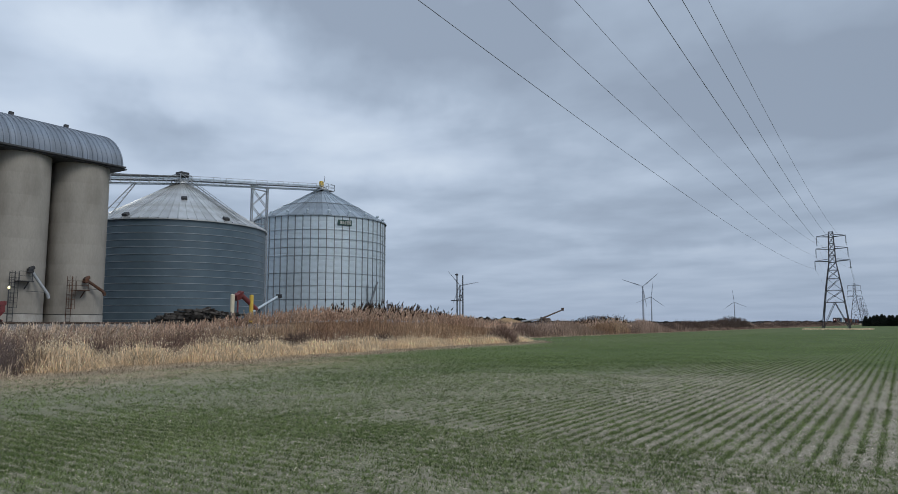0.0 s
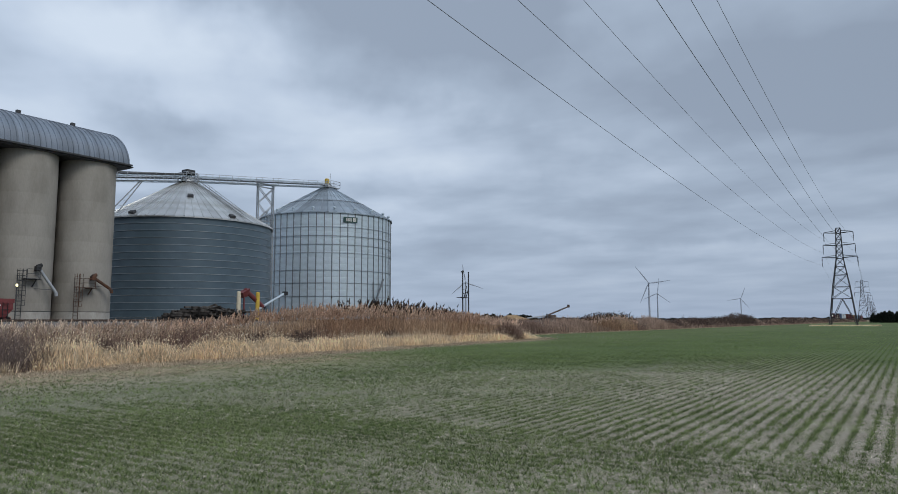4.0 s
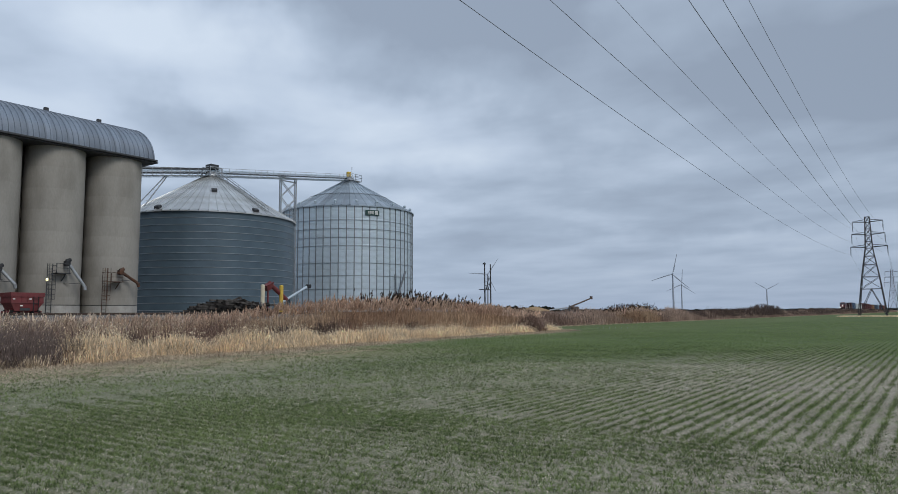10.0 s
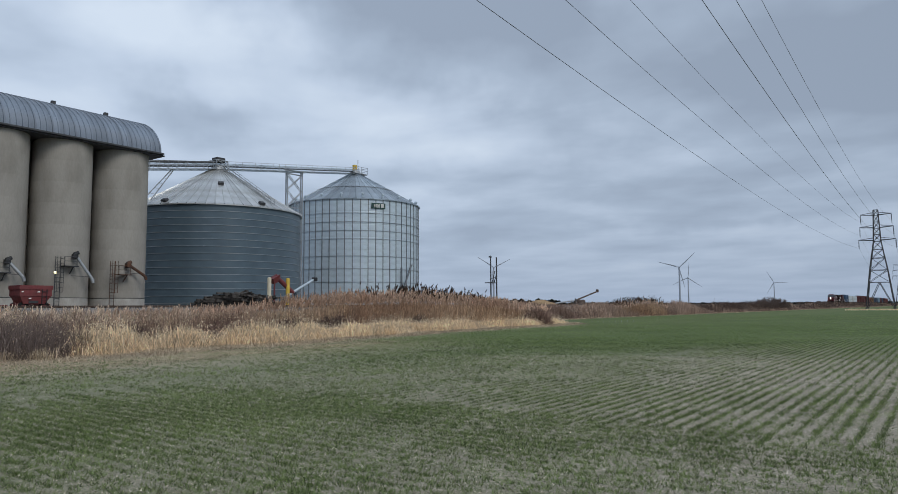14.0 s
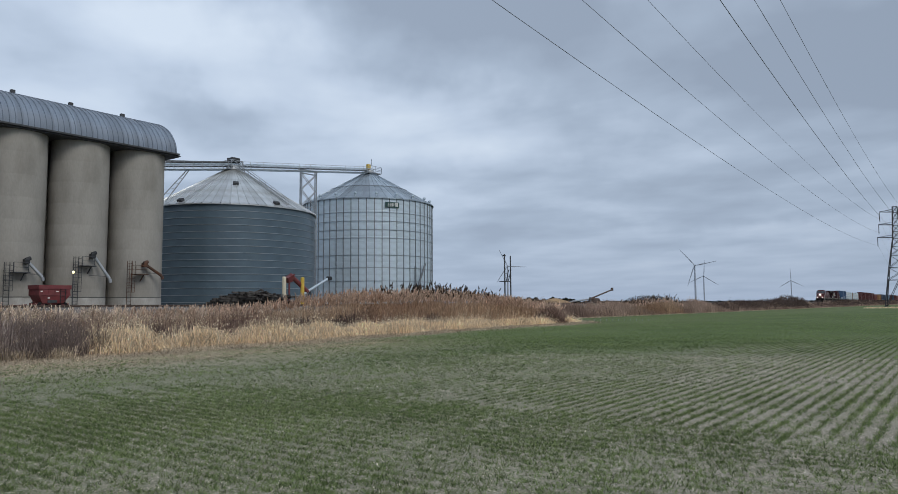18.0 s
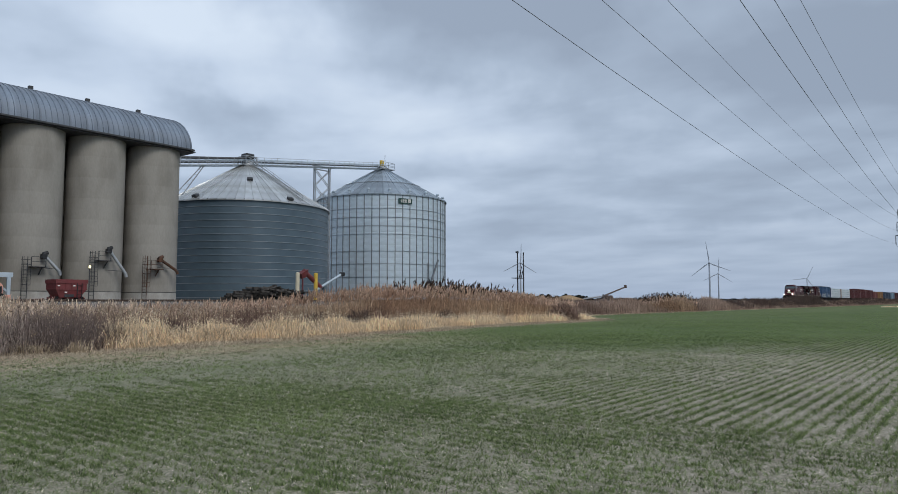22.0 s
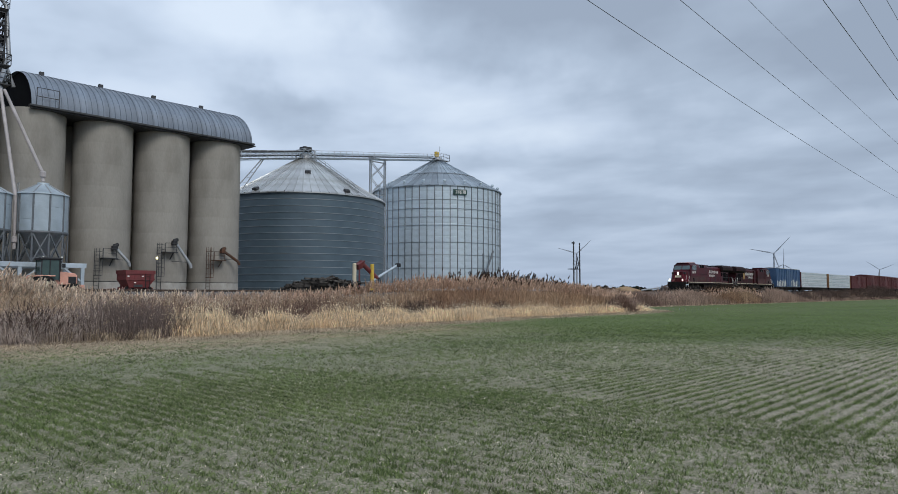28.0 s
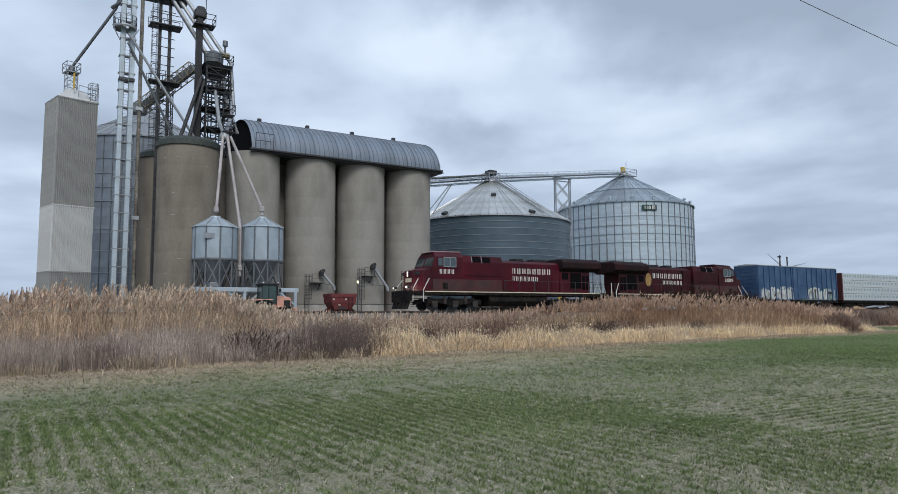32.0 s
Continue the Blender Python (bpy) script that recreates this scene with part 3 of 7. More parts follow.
def spout_set(y_lad, z_lad, y_mot, z_mot, y_end, z_end, mat):
    """Caged ladder, small platform, drive and unloading tube on a silo's face."""
    x = SILO_X + SILO_R + 0.05
    steel = M_RUST if mat is M_RUST else M_DARKSTEEL
    t = thing("unloading_spout", pose(0, 0, 0), "steel unloading spout with caged ladder on a silo wall", "spout", "silo spouts")
    g = Geo()
    ladder(g, x + 0.1, y_lad, YARD_Z, z_lad, 0.5)
    z = YARD_Z + 2.0
    while z < z_lad:
        for s in (-0.32, 0.32):
            g.beam((x + 0.1, y_lad + s, z), (x + 0.7, y_lad + s, z), 0.035)
        g.beam((x + 0.7, y_lad - 0.32, z), (x + 0.7, y_lad + 0.32, z), 0.035)
        z += 0.5
    for s in (-0.32, 0.0, 0.32):
        g.beam((x + 0.7, y_lad + s, YARD_Z + 2.0), (x + 0.7, y_lad + s, z_lad), 0.035)
    part("caged_ladder", g, steel, t)
    zp = z_mot - 1.25
    part("platform", Geo().box(x - 0.2, x + 0.9, y_lad + 0.3, y_mot + 0.2, zp - 0.08, zp), steel, t)
    p = Geo()
    handrail(p, [(x + 0.9, y_lad + 0.3, zp), (x + 0.9, y_mot, zp)], 0.95)
    part("guard_rail", p, steel, t)
    part("knee_brace", Geo().beam((x, y_mot - 0.3, zp - 0.8), (x + 0.85, y_mot - 0.3, zp - 0.05), 0.08), steel, t)
    m = Geo().box(x + 0.1, x + 0.65, y_mot - 0.25, y_mot + 0.25, z_mot - 0.45, z_mot + 0.05)
    m.tube((x + 0.35, y_mot - 0.1, z_mot), (x + 0.35, y_mot + 0.4, z_mot + 0.2), 0.2)
    part("drive_motor", m, M_RUST if mat is M_RUST else M_BLACK, t, bevel=0.05)
    a, b = Vector((x + 0.45, y_mot + 0.1, z_mot - 0.2)), Vector((x + 0.9, y_end, z_end))
    s = Geo().tube(a, b, 0.16, n=12)
    s.tube(b, b + Vector((0.02, 0.08, -0.4)), 0.19, 0.15, n=12)
    part("spout", s, mat, t, smooth=0.6)
    part("brace", Geo().beam((x, y_mot - 0.1, z_end + 0.35), (x + 0.8, y_end - 0.2, z_end + 0.25), 0.05), M_DARKSTEEL, t)


def arched_roof():
    y0, y1, xa, xb, z0, rise = 21.4, 45.6, -74.75, -88.0, 20.05, 4.5
    t = thing("arched_roof", pose(0, 0, 0), "ribbed grey steel arched roof over the silo row", "roof")
    cx, hw = (xa + xb) / 2, (xa - xb) / 2

    def arc(n, grow=0.0):
        return [(cx + (hw + grow) * math.cos(math.pi * i / n), z0 + (rise + grow) * math.sin(math.pi * i / n) ** 1.12) for i in range(n + 1)]
    n = 22
    count = 42
    w = (y1 - y0) / count
    a0, a1 = arc(n), arc(n, 0.085)
    g = Geo()
    for prof, ya, yb in ((a0, 0.0, w * 0.66), (a1, w * 0.70, w * 0.96)):
        pts = [(x, y, z) for y in (ya, yb) for x, z in prof]
        m = n + 1
        g.add(pts, [(i, i + 1, m + i + 1, m + i) for i in range(n)])
    m = n + 1
    for ya, pa, yb, pb in ((w * 0.66, a0, w * 0.70, a1), (w * 0.96, a1, w, a0)):
        g.add([(x, ya, z) for x, z in pa] + [(x, yb, z) for x, z in pb], [(i, i + 1, m + i + 1, m + i) for i in range(n)])
    me = g.mesh("roof_panel", M_ROOFSTEEL, 0.5)
    for i in range(count):
        part("roof_panel", me, M_ROOFSTEEL, t, m=pose(0, y0 + i * w, 0))
    e = Geo().box(xa - 0.25, xa + 0.28, y0 - 0.2, y1 + 0.25, z0 - 0.22, z0 - 0.02)
    e.box(xb - 0.28, xb + 0.25, y0 - 0.2, y1 + 0.7, z0 - 0.22, z0 - 0.02)
    part("eave_beam", e, M_DARKSTEEL, t, bevel=0.03)
    part("deck", Geo().box(xb, xa, y0, y1 + 0.5, z0 - 0.35, z0 - 0.23), M_DARKSTEEL, t)
    # the low-y gable is a black sheet, painted as the shaded inside of the roof
    for y in (y0 + 0.35, y1 - 0.02):
        prof = [(x, z) for x, z in arc(n, -0.12)]
        part("gable", Geo().prism(prof, "y", y - 0.06, y), M_VENTDARK if y < 30 else M_ROOFSTEEL, t)
    for i in range(4):
        v = Geo().box(cx + 1.8, cx + 2.2, y0 + 1.9 + i * 5.9, y0 + 2.35 + i * 5.9, z0 + rise * 0.85, z0 + rise + 0.16)
        part("ridge_vent", v, M_DARKSTEEL, t, bevel=0.05)
    h = Geo()
    handrail(h, [(xa + 0.15, y0 + 0.4, z0), (xa + 0.15, y0 + 2.4, z0)], 1.7, 0.06)
    part("guard_rail", h, M_DARKSTEEL, t)


def gap_walls():
    t = thing("link_wall", pose(0, 0, 0), "dark recessed concrete wall linking the silos", "wall")
    for y in (25.9, 32.6, 39.2, 19.1):
        part("panel", Geo().box(SILO_X - 2.6, SILO_X - 2.2, y - 1.6, y + 1.6, YARD_Z, SILO_TOP - 0.1), M_CONC, t)


def grain_bin(name, x, y, r, eave, peak, style, label):
    t = thing(name, pose(x, y, YARD_Z), label, "grain bin")
    h = eave - YARD_Z
    dark = style == "dark"
    ring_h = 0.955 if dark else 1.115
    n = int(h / ring_h)
    ring_h = h / n
    mat = M_NAVY if dark else M_GALV if style == "galv" else M_BINBLUE
    roof_mat = M_ROOFPLAIN if style == "plain" else M_GALVROOF if style == "galv" else M_BINROOF
    seg = 96
    sheets = 24 if dark else 28
    turn = 360 / sheets / 2
    if style == "galv":
        prof = [(r + (0.018 if k % 2 else -0.018), ring_h * k / 8) for k in range(9)]
        step = 2 * math.pi / sheets
        me = Geo().lathe(prof, 10, a0=0, a1=step - 0.0006).mesh("wall_sheet", mat, 0.7)
        rest = Geo()
        facing = math.degrees(math.atan2(-y, -x)) % 360
        for k in range(n):
            for s in range(sheets):
                ang = 360 * s / sheets + turn / 2
                off = (ang + 180 / sheets - facing + 180) % 360 - 180
                if abs(off) < 97:
                    part("wall_sheet", me, mat, t, m=pose(0, 0, k * ring_h, 0, 0, ang))
                else:
                    rest.lathe([(r, k * ring_h), (r, (k + 1) * ring_h)], 4, a0=radians(ang), a1=radians(ang) + step)
        part("rear_wall", rest, mat, t)["kind"] = "stuff"
    else:
        me = Geo().lathe([(r - (0.007 if k % 2 else -0.007) * dark, ring_h * k / 10) for k in range(11)], seg).mesh("ring", mat, 0.7)
        for k in range(n):
            part("ring", me, mat, t, m=pose(0, 0, k * ring_h, 0, 0, turn * (k % 2)))
    fl = Geo().lathe([(r, -0.06), (r + 0.06, -0.05), (r + 0.06, 0.0), (r, 0.01)] if dark else [(r + 0.02, -0.035), (r + 0.115, -0.03), (r + 0.115, 0.03), (r + 0.02, 0.035)], seg)
    fme = fl.mesh("hoop", M_FLANGE, 0.5)
    levels = [k * ring_h for k in range(1, n + 1)] if dark else [h * u for u in (0.12, 0.24, 0.36, 0.475, 0.63, 0.705, 0.785, 0.865, 0.995)]
    for z in levels:
        part("hoop", fme, M_FLANGE, t, m=pose(0, 0, z))
    if not dark:
        st = Geo().prism([(r + 0.0, -0.075), (r + 0.10, -0.05), (r + 0.10, 0.05), (r + 0.0, 0.075)], "z", 0, h).mesh("stiffener", M_STIFF)
        for s in range(56):
            part("stiffener", st, M_STIFF, t, m=pose(0, 0, 0, 0, 0, 360 * (s + 0.5) / 56))
    # cone roof of separate ribbed sheets
    m = 64 if dark else 52
    rp = r + 0.28
    rise = peak - eave
    top_r = 0.9
    ang = 2 * math.pi / m
    pg = Geo()

    def on(u, a, lift):
        rr = rp + (top_r - rp) * u
        return (rr * math.cos(a), rr * math.sin(a), rise * u + lift)
    b = ang * 0.5
    for ua, ub in ((0, 0.5), (0.5, 1.0)):
        for aa, ab, la, lb in ((-b, b * 0.72, 0.0, 0.0), (b * 0.72, b * 0.80, 0.0, 0.09), (b * 0.80, b * 0.94, 0.09, 0.09), (b * 0.94, b, 0.09, 0.0)):
            pg.add([on(ua, aa, la), on(ua, ab, lb), on(ub, ab, lb), on(ub, aa, la)], [(0, 1, 2, 3)])
    pg.add([on(0, -b, 0), on(0, b, 0), (rp * math.cos(b), rp * math.sin(b), -0.16), (rp * math.cos(-b), rp * math.sin(-b), -0.16)], [(0, 1, 2, 3)])
    pme = pg.mesh("roof_sheet", roof_mat)
    for i in range(m):
        part("roof_sheet", pme, roof_mat, t, m=pose(0, 0, h, 0, 0, 360 * i / m))
    part("peak_collar", Geo().lathe([(top_r + 0.25, h + rise - 0.25), (top_r, h + rise + 0.5), (0.01, h + rise + 0.75)], 24), M_GALV2, t, smooth=0.6)
    if dark:
        spots = [(0.06, -70), (0.06, -6), (0.52, -32), (0.06, 60), (0.06, 160)]
        for u, a in spots:
            a = radians(a)
            rr = rp + (top_r - rp) * u
            v = Geo().box(-0.35, 0.35, -0.4, 0.4, -0.1, 0.32)
            part("roof_vent", v, M_DARKSTEEL, t, bevel=0.06, m=pose(rr * math.cos(a), rr * math.sin(a), h + rise * u + 0.05, 0, math.degrees(math.atan2(rise, rp)), math.degrees(a)))
    else:
        for i in range(20 if style == "galv" else 0):
            a = radians(-40 + 18 * i)
            v = Geo()
            v.tube((0, 0, -0.15), (0, 0, 0.30), 0.17, n=10)
            v.lathe([(0.30, 0.26), (0.30, 0.46), (0.15, 0.60), (0.01, 0.64)], 12)
            part("eave_vent", v, M_GALV, t, smooth=0.6, m=pose((rp - 0.7) * math.cos(a), (rp - 0.7) * math.sin(a), h + rise * 0.07))
        wr = Geo()
        for u in (0.42,):
            rr = rp + (top_r - rp) * u
            wr.lathe([(rr, h + rise * u + 0.10), (rr - 0.1, h + rise * u + 0.22), (rr - 0.2, h + rise * u + 0.15)], 52)
        part("wind_ring", wr, M_STIFF, t)
    return t


for k, y in enumerate((42.55, 35.95, 29.4, 22.55)):
    concrete_silo(SILO_X, y, SILO_R, SILO_TOP, "tall weathered grey concrete silo under the arched roof")
    concrete_silo(SILO_X - 6.65, y, SILO_R, SILO_TOP, "tall concrete silo in the back row under the roof")
concrete_silo(SILO_X, 15.5, 3.2, 20.15, "tall weathered concrete silo with dark green cap", cap=True)
concrete_silo(SILO_X - 7.5, 14.6, 3.1, 20.2, "shaded concrete silo in the back row", cap=True)
gap_walls()
arched_roof()
spout_set(40.3, 7.0, 41.9, 6.8, 43.7, 5.4, M_RUST)
spout_set(34.5, 7.2, 36.05, 7.5, 37.7, 4.9, M_GALV2)
spout_set(28.0, 6.3, 29.6, 6.6, 30.9, 4.9, M_GALV2)
grain_bin("steel_grain_bin", -90.0, 64.4, 12.4, 15.85, 22.9, "dark", "wide blue-grey enamelled steel bin with pale cone roof")
grain_bin("galvanised_grain_bin", -95.0, 99.8, 12.6, 21.4, 28.2, "galv", "tall galvanised corrugated grain bin with upright stiffeners")


# ---- power line and wind turbines ----
def pylon(m, label="dark lattice steel pylon with three cross-arms"):
    t = thing("pylon", m, label, "pylon", "pylons of the power line")
    ws = [(0, 7.3 / 2), (11.8, 4.5 / 2), (20.4, 1.9 / 2), (29.8, 1.2 / 2)]

    def half(z):
        for (za, wa), (zb, wb) in zip(ws, ws[1:]):
            if z <= zb:
                return wa + (wb - wa) * (z - za) / (zb - za)
        return ws[-1][1]
    corners = ((1, 1), (-1, 1), (-1, -1), (1, -1))
    for cx, cy in corners:
        g = Geo()
        for (za, wa), (zb, wb) in zip(ws, ws[1:]):
            g.beam((cx * wa, cy * wa, za), (cx * wb, cy * wb, zb), 0.17)
        part("leg", g, M_PYLON, t)
    levels = [0.0, 5.6, 8.2, 11.8, 15.4, 18.0, 20.4, 22.4, 24.3, 26.2, 28.1, 29.8]
    for i in range(4):
        g = Geo()
        (ax, ay), (bx, by) = corners[i], corners[(i + 1) % 4]
        for z0, z1 in zip(levels, levels[1:]):
            a, b = half(z0), half(z1)
            if z0 == 0:
                w = half(8.2)
                g.beam((ax * a, ay * a, 0), ((ax + bx) / 2 * w, (ay + by) / 2 * w, 8.2), 0.14)
                g.beam((bx * a, by * a, 0), ((ax + bx) / 2 * w, (ay + by) / 2 * w, 8.2), 0.14)
                continue
            if z0 == 5.6:
                g.beam((ax * b, ay * b, z1), (bx * b, by * b, z1), 0.12)
                continue
            g.beam((ax * a, ay * a, z0), (bx * b, by * b, z1), 0.12)
            g.beam((bx * a, by * a, z0), (ax * b, ay * b, z1), 0.12)
            g.beam((ax * b, ay * b, z1), (bx * b, by * b, z1), 0.12)
        part("bracing", g, M_PYLON, t)
    for z, w in ((20.7, 4.75), (24.5, 4.3), (28.3, 3.95)):
        g = Geo()
        a = half(z)
        for s in (-1, 1):
            for c in (-1, 1):
                g.beam((s * a, c * a, z), (s * w, 0, z + 0.22), 0.17)
                g.beam((s * a, c * a, z + 0.75), (s * w, 0, z + 0.3), 0.08)
            g.beam((s * (a + (w - a) / 2), -a / 2, z + 0.15), (s * (a + (w - a) / 2), a / 2, z + 0.15), 0.08)
        part("cross_arm", g, M_PYLON, t)
        for s in (-1, 1):
            i = Geo()
            i.tube((s * w, 0, z + 0.35), (s * w, 0, z - 2.6), 0.05, n=6)
            for k in range(9):
                i.tube((s * w, 0, z - 0.1 - k * 0.24), (s * w, 0, z - 0.2 - k * 0.24), 0.15, n=8)
            part("insulator", i, M_DARKSTEEL, t)
    return t


PY = [(-17.0 - i * 10.5, 241.5 + 326 * i) for i in range(7)]
base_pylon = pylon(pose(PY[0][0], PY[0][1], 0, 0, 0, 1))
for x, y in PY[1:]:
    copy_thing(base_pylon, pose(x, y, 0, 0, 0, 1.85))


def wires():
    t = thing("power_lines", pose(0, 0, 0), "six thin overhead conductors sagging between pylons", "power line")
    # side, arm, height at the pylon, then the sagging curve of the near span
    for s, w, zt, c2, c1, c0 in ((-1, 4.75, 18.6, 1.87e-4, -0.04469, 18.464), (-1, 4.3, 22.4, 2.14e-4, -0.05189, 22.435), (-1, 3.95, 26.4, 2.34e-4, -0.05833, 26.86),
                                 (1, 4.75, 18.6, 2.86e-4, -0.07197, 19.277), (1, 4.3, 22.4, 2.94e-4, -0.07636, 23.716), (1, 3.95, 26.4, 2.91e-4, -0.07787, 28.264)):
        x1, y1 = PY[0][0] + s * w, PY[0][1]
        pts = []
        for i in range(61):
            y = -60 + (y1 + 60) * i / 60
            pts.append((x1 + math.tan(radians(0.8)) * (y1 - y), y, c2 * y * y + c1 * y + c0))
        spans = [pts]
        for (xa, ya), (xb, yb) in zip(PY[:4], PY[1:5]):
            spans.append([(xa + (xb - xa) * i / 24 + s * w, ya + (yb - ya) * i / 24, zt - 26 * i / 24 * (1 - i / 24)) for i in range(25)])
        g = Geo()
        for n, pts in enumerate(spans):
            for a, b in zip(pts, pts[1:]):
                g.tube(a, b, 0.018 if n == 0 else 0.016, n=5, caps=False)
        part("conductor", g, M_WIRE, t)


def turbine(x, y, hub, r, face):
    """Tower, nacelle and a rotor that turns; face: the way the rotor looks, in degrees."""
    t = thing("wind_turbine", pose(x, y, 0, 0, 0, face), "pale three-bladed wind turbine turning far off", "wind turbine", "wind turbines")
    part("tower", Geo().tube((0, 0, 0), (0, 0, hub - 1.5), 2.3, 1.35, n=16), M_TURB, t, smooth=0.6)
    part("nacelle", Geo().box(-1.8, 1.8, -2.5, 7.0, hub - 1.9, hub + 1.9), M_TURB, t, bevel=0.5)
    rotor = new("rotor")
    rotor.parent = t
    rotor.matrix_basis = pose(0, -4.2, hub)
    part("hub", Geo().tube((0, 1.6, 0), (0, -1.6, 0), 1.7, 0.8, n=16), M_TURB, rotor, smooth=0.6)
    b = Geo()
    prof = [(0, 0.9, 0.9), (0.06, 1.0, 0.8), (0.2, 2.0, 0.45), (0.55, 1.3, 0.25), (0.9, 0.75, 0.12), (1.0, 0.2, 0.05)]
    vs, fs = [], []
    for u, c, d in prof:
        z = 1.2 + (r - 1.2) * u
        vs += [(-c * 0.4, 0, z), (0, -d, z), (c * 0.9, 0, z), (0, d, z)]
    for i in range(len(prof) - 1):
        for j in range(4):
            k = (j + 1) % 4
            fs.append((i * 4 + j, i * 4 + k, i * 4 + 4 + k, i * 4 + 4 + j))
    fs += [(3, 2, 1, 0), tuple(len(vs) - 4 + j for j in range(4))]
    b.add(vs, fs)
    bme = b.mesh("blade", M_TURB, 0.8)
    for i in range(3):
        part("blade", bme, M_TURB, rotor, m=pose(0, 0, 0, 0, 120 * i, 0))
    return rotor


def polar(az, d):
    return -d * math.sin(radians(az)), d * math.cos(radians(az))


wires()
ROTORS = []
for az, d, hub, r, turn0, rate in ((17.46, 1550, 81.5, 46, 70, 51.7), (16.83, 2160, 81.5, 47, 112, 60.2), (10.76, 2790, 81.5, 47, 6, 53.1), (32.15, 1440, 81.5, 40, 40, 52.6)):
    x, y = polar(az, d)
    ROTORS.append((turbine(x, y, hub, r, az), turn0, rate))


# ---- train ----
def loco(lit, label):
    """Six-axle diesel, nose at y = 0, running towards -y; 21.6 m long, heights above the rail."""
    t = thing("locomotive", pose(RAIL_X, 0, RAIL_Z), label, "locomotive", "freight train")
    red = M_RED if lit else M_REDOLD
    f = Geo().box(-1.5, 1.5, 0.4, 21.3, 1.28, 1.58)
    f.box(-1.5, 1.5, 0.2, 0.45, 0.75, 1.6).box(-1.5, 1.5, 21.25, 21.5, 0.75, 1.6)
    part("frame", f, M_UNDER, t)
    for s in (-1, 1):
        part("sill_stripe", Geo().box(s * 1.5, s * 1.515, 1.6, 20.4, 1.50, 1.58), M_CREAM, t)
    part("fuel_tank", Geo().prism([(-1.3, 1.28), (-1.45, 0.8), (-1.1, 0.4), (1.1, 0.4), (1.45, 0.8), (1.3, 1.28)], "y", 7.9, 14.2), M_UNDER, t, bevel=0.05)
    for c in (4.6, 17.2):
        truck = part("truck", Geo().box(-1.0, 1.0, c - 0.4, c + 0.4, 0.5, 1.0), M_UNDER, t)
        for s in (-1, 1):
            side = [(c - 2.6, 0.5), (c - 2.6, 0.9), (c - 1.3, 1.0), (c + 1.3, 1.0), (c + 2.6, 0.9), (c + 2.6, 0.5), (c + 1.5, 0.62), (c + 0.4, 0.45), (c - 0.4, 0.45), (c - 1.5, 0.62)]
            part("side_frame", Geo().prism(side, "x", s * 1.02, s * 1.20), M_UNDER, truck)
            for y in (-1.95, 0, 1.95):
                part("journal_box", Geo().box(s * 1.2, s * 1.34, c + y - 0.25, c + y + 0.25, 0.32, 0.80), M_UNDERLIGHT, truck)
            for y in (-1.0, 1.0):
                part("spring", Geo().tube((s * 1.28, c + y, 0.55), (s * 1.28, c + y, 1.2), 0.13, n=8), M_UNDERLIGHT, truck)
        for y in (-1.95, 0, 1.95):
            for s in (-1, 1):
                w = Geo().tube((s * 0.72, c + y, 0.53), (s * 0.86, c + y, 0.53), 0.53, n=24)
                part("wheel", w, M_DARKSTEEL, truck, smooth=0.6)
    # nose and cab
    nose = Geo()
    low = [(-0.85, 0.95), (0.85, 0.95), (1.5, 1.45), (1.5, 3.4), (-1.5, 3.4), (-1.5, 1.45)]
    high = [(-0.75, 0.98), (0.75, 0.98), (1.35, 1.6), (1.45, 3.4), (-1.45, 3.4), (-1.35, 1.6)]
    vs = [(x, y, 1.58) for x, y in low] + [(x, y, 3.22) for x, y in high] + [(-1.05, 2.1, 3.46), (1.05, 2.1, 3.46), (1.45, 3.4, 3.58), (-1.45, 3.4, 3.58)]
    nose.add(vs, [(0, 1, 7, 6), (1, 2, 8, 7), (2, 3, 9, 8), (5, 0, 6, 11), (4, 5, 11, 10), (6, 7, 13, 12), (7, 8, 13), (8, 9, 14, 13), (11, 6, 12), (10, 11, 12, 15), (12, 13, 14, 15)])
    part("nose", nose, red, t, bevel=0.04)
    cab = Geo()
    cv = [(-1.5, 2.3, 1.58), (1.5, 2.3, 1.58), (1.5, 5.3, 1.58), (-1.5, 5.3, 1.58), (-1.5, 2.3, 3.5), (1.5, 2.3, 3.5), (1.5, 5.3, 3.5), (-1.5, 5.3, 3.5),
          (-1.42, 2.62, 4.35), (1.42, 2.62, 4.35), (1.45, 5.3, 4.35), (-1.45, 5.3, 4.35), (-0.95, 2.72, 4.74), (0.95, 2.72, 4.74), (0.95, 5.3, 4.80), (-0.95, 5.3, 4.80)]
    cab.add(cv, [(0, 1, 5, 4), (1, 2, 6, 5), (3, 0, 4, 7), (2, 3, 7, 6), (4, 5, 9, 8), (5, 6, 10, 9), (7, 4, 8, 11), (6, 7, 11, 10), (8, 9, 13, 12), (9, 10, 14, 13), (11, 8, 12, 15), (10, 11, 15, 14), (12, 13, 14, 15)])
    cabp = part("cab", cab, red, t, bevel=0.03)
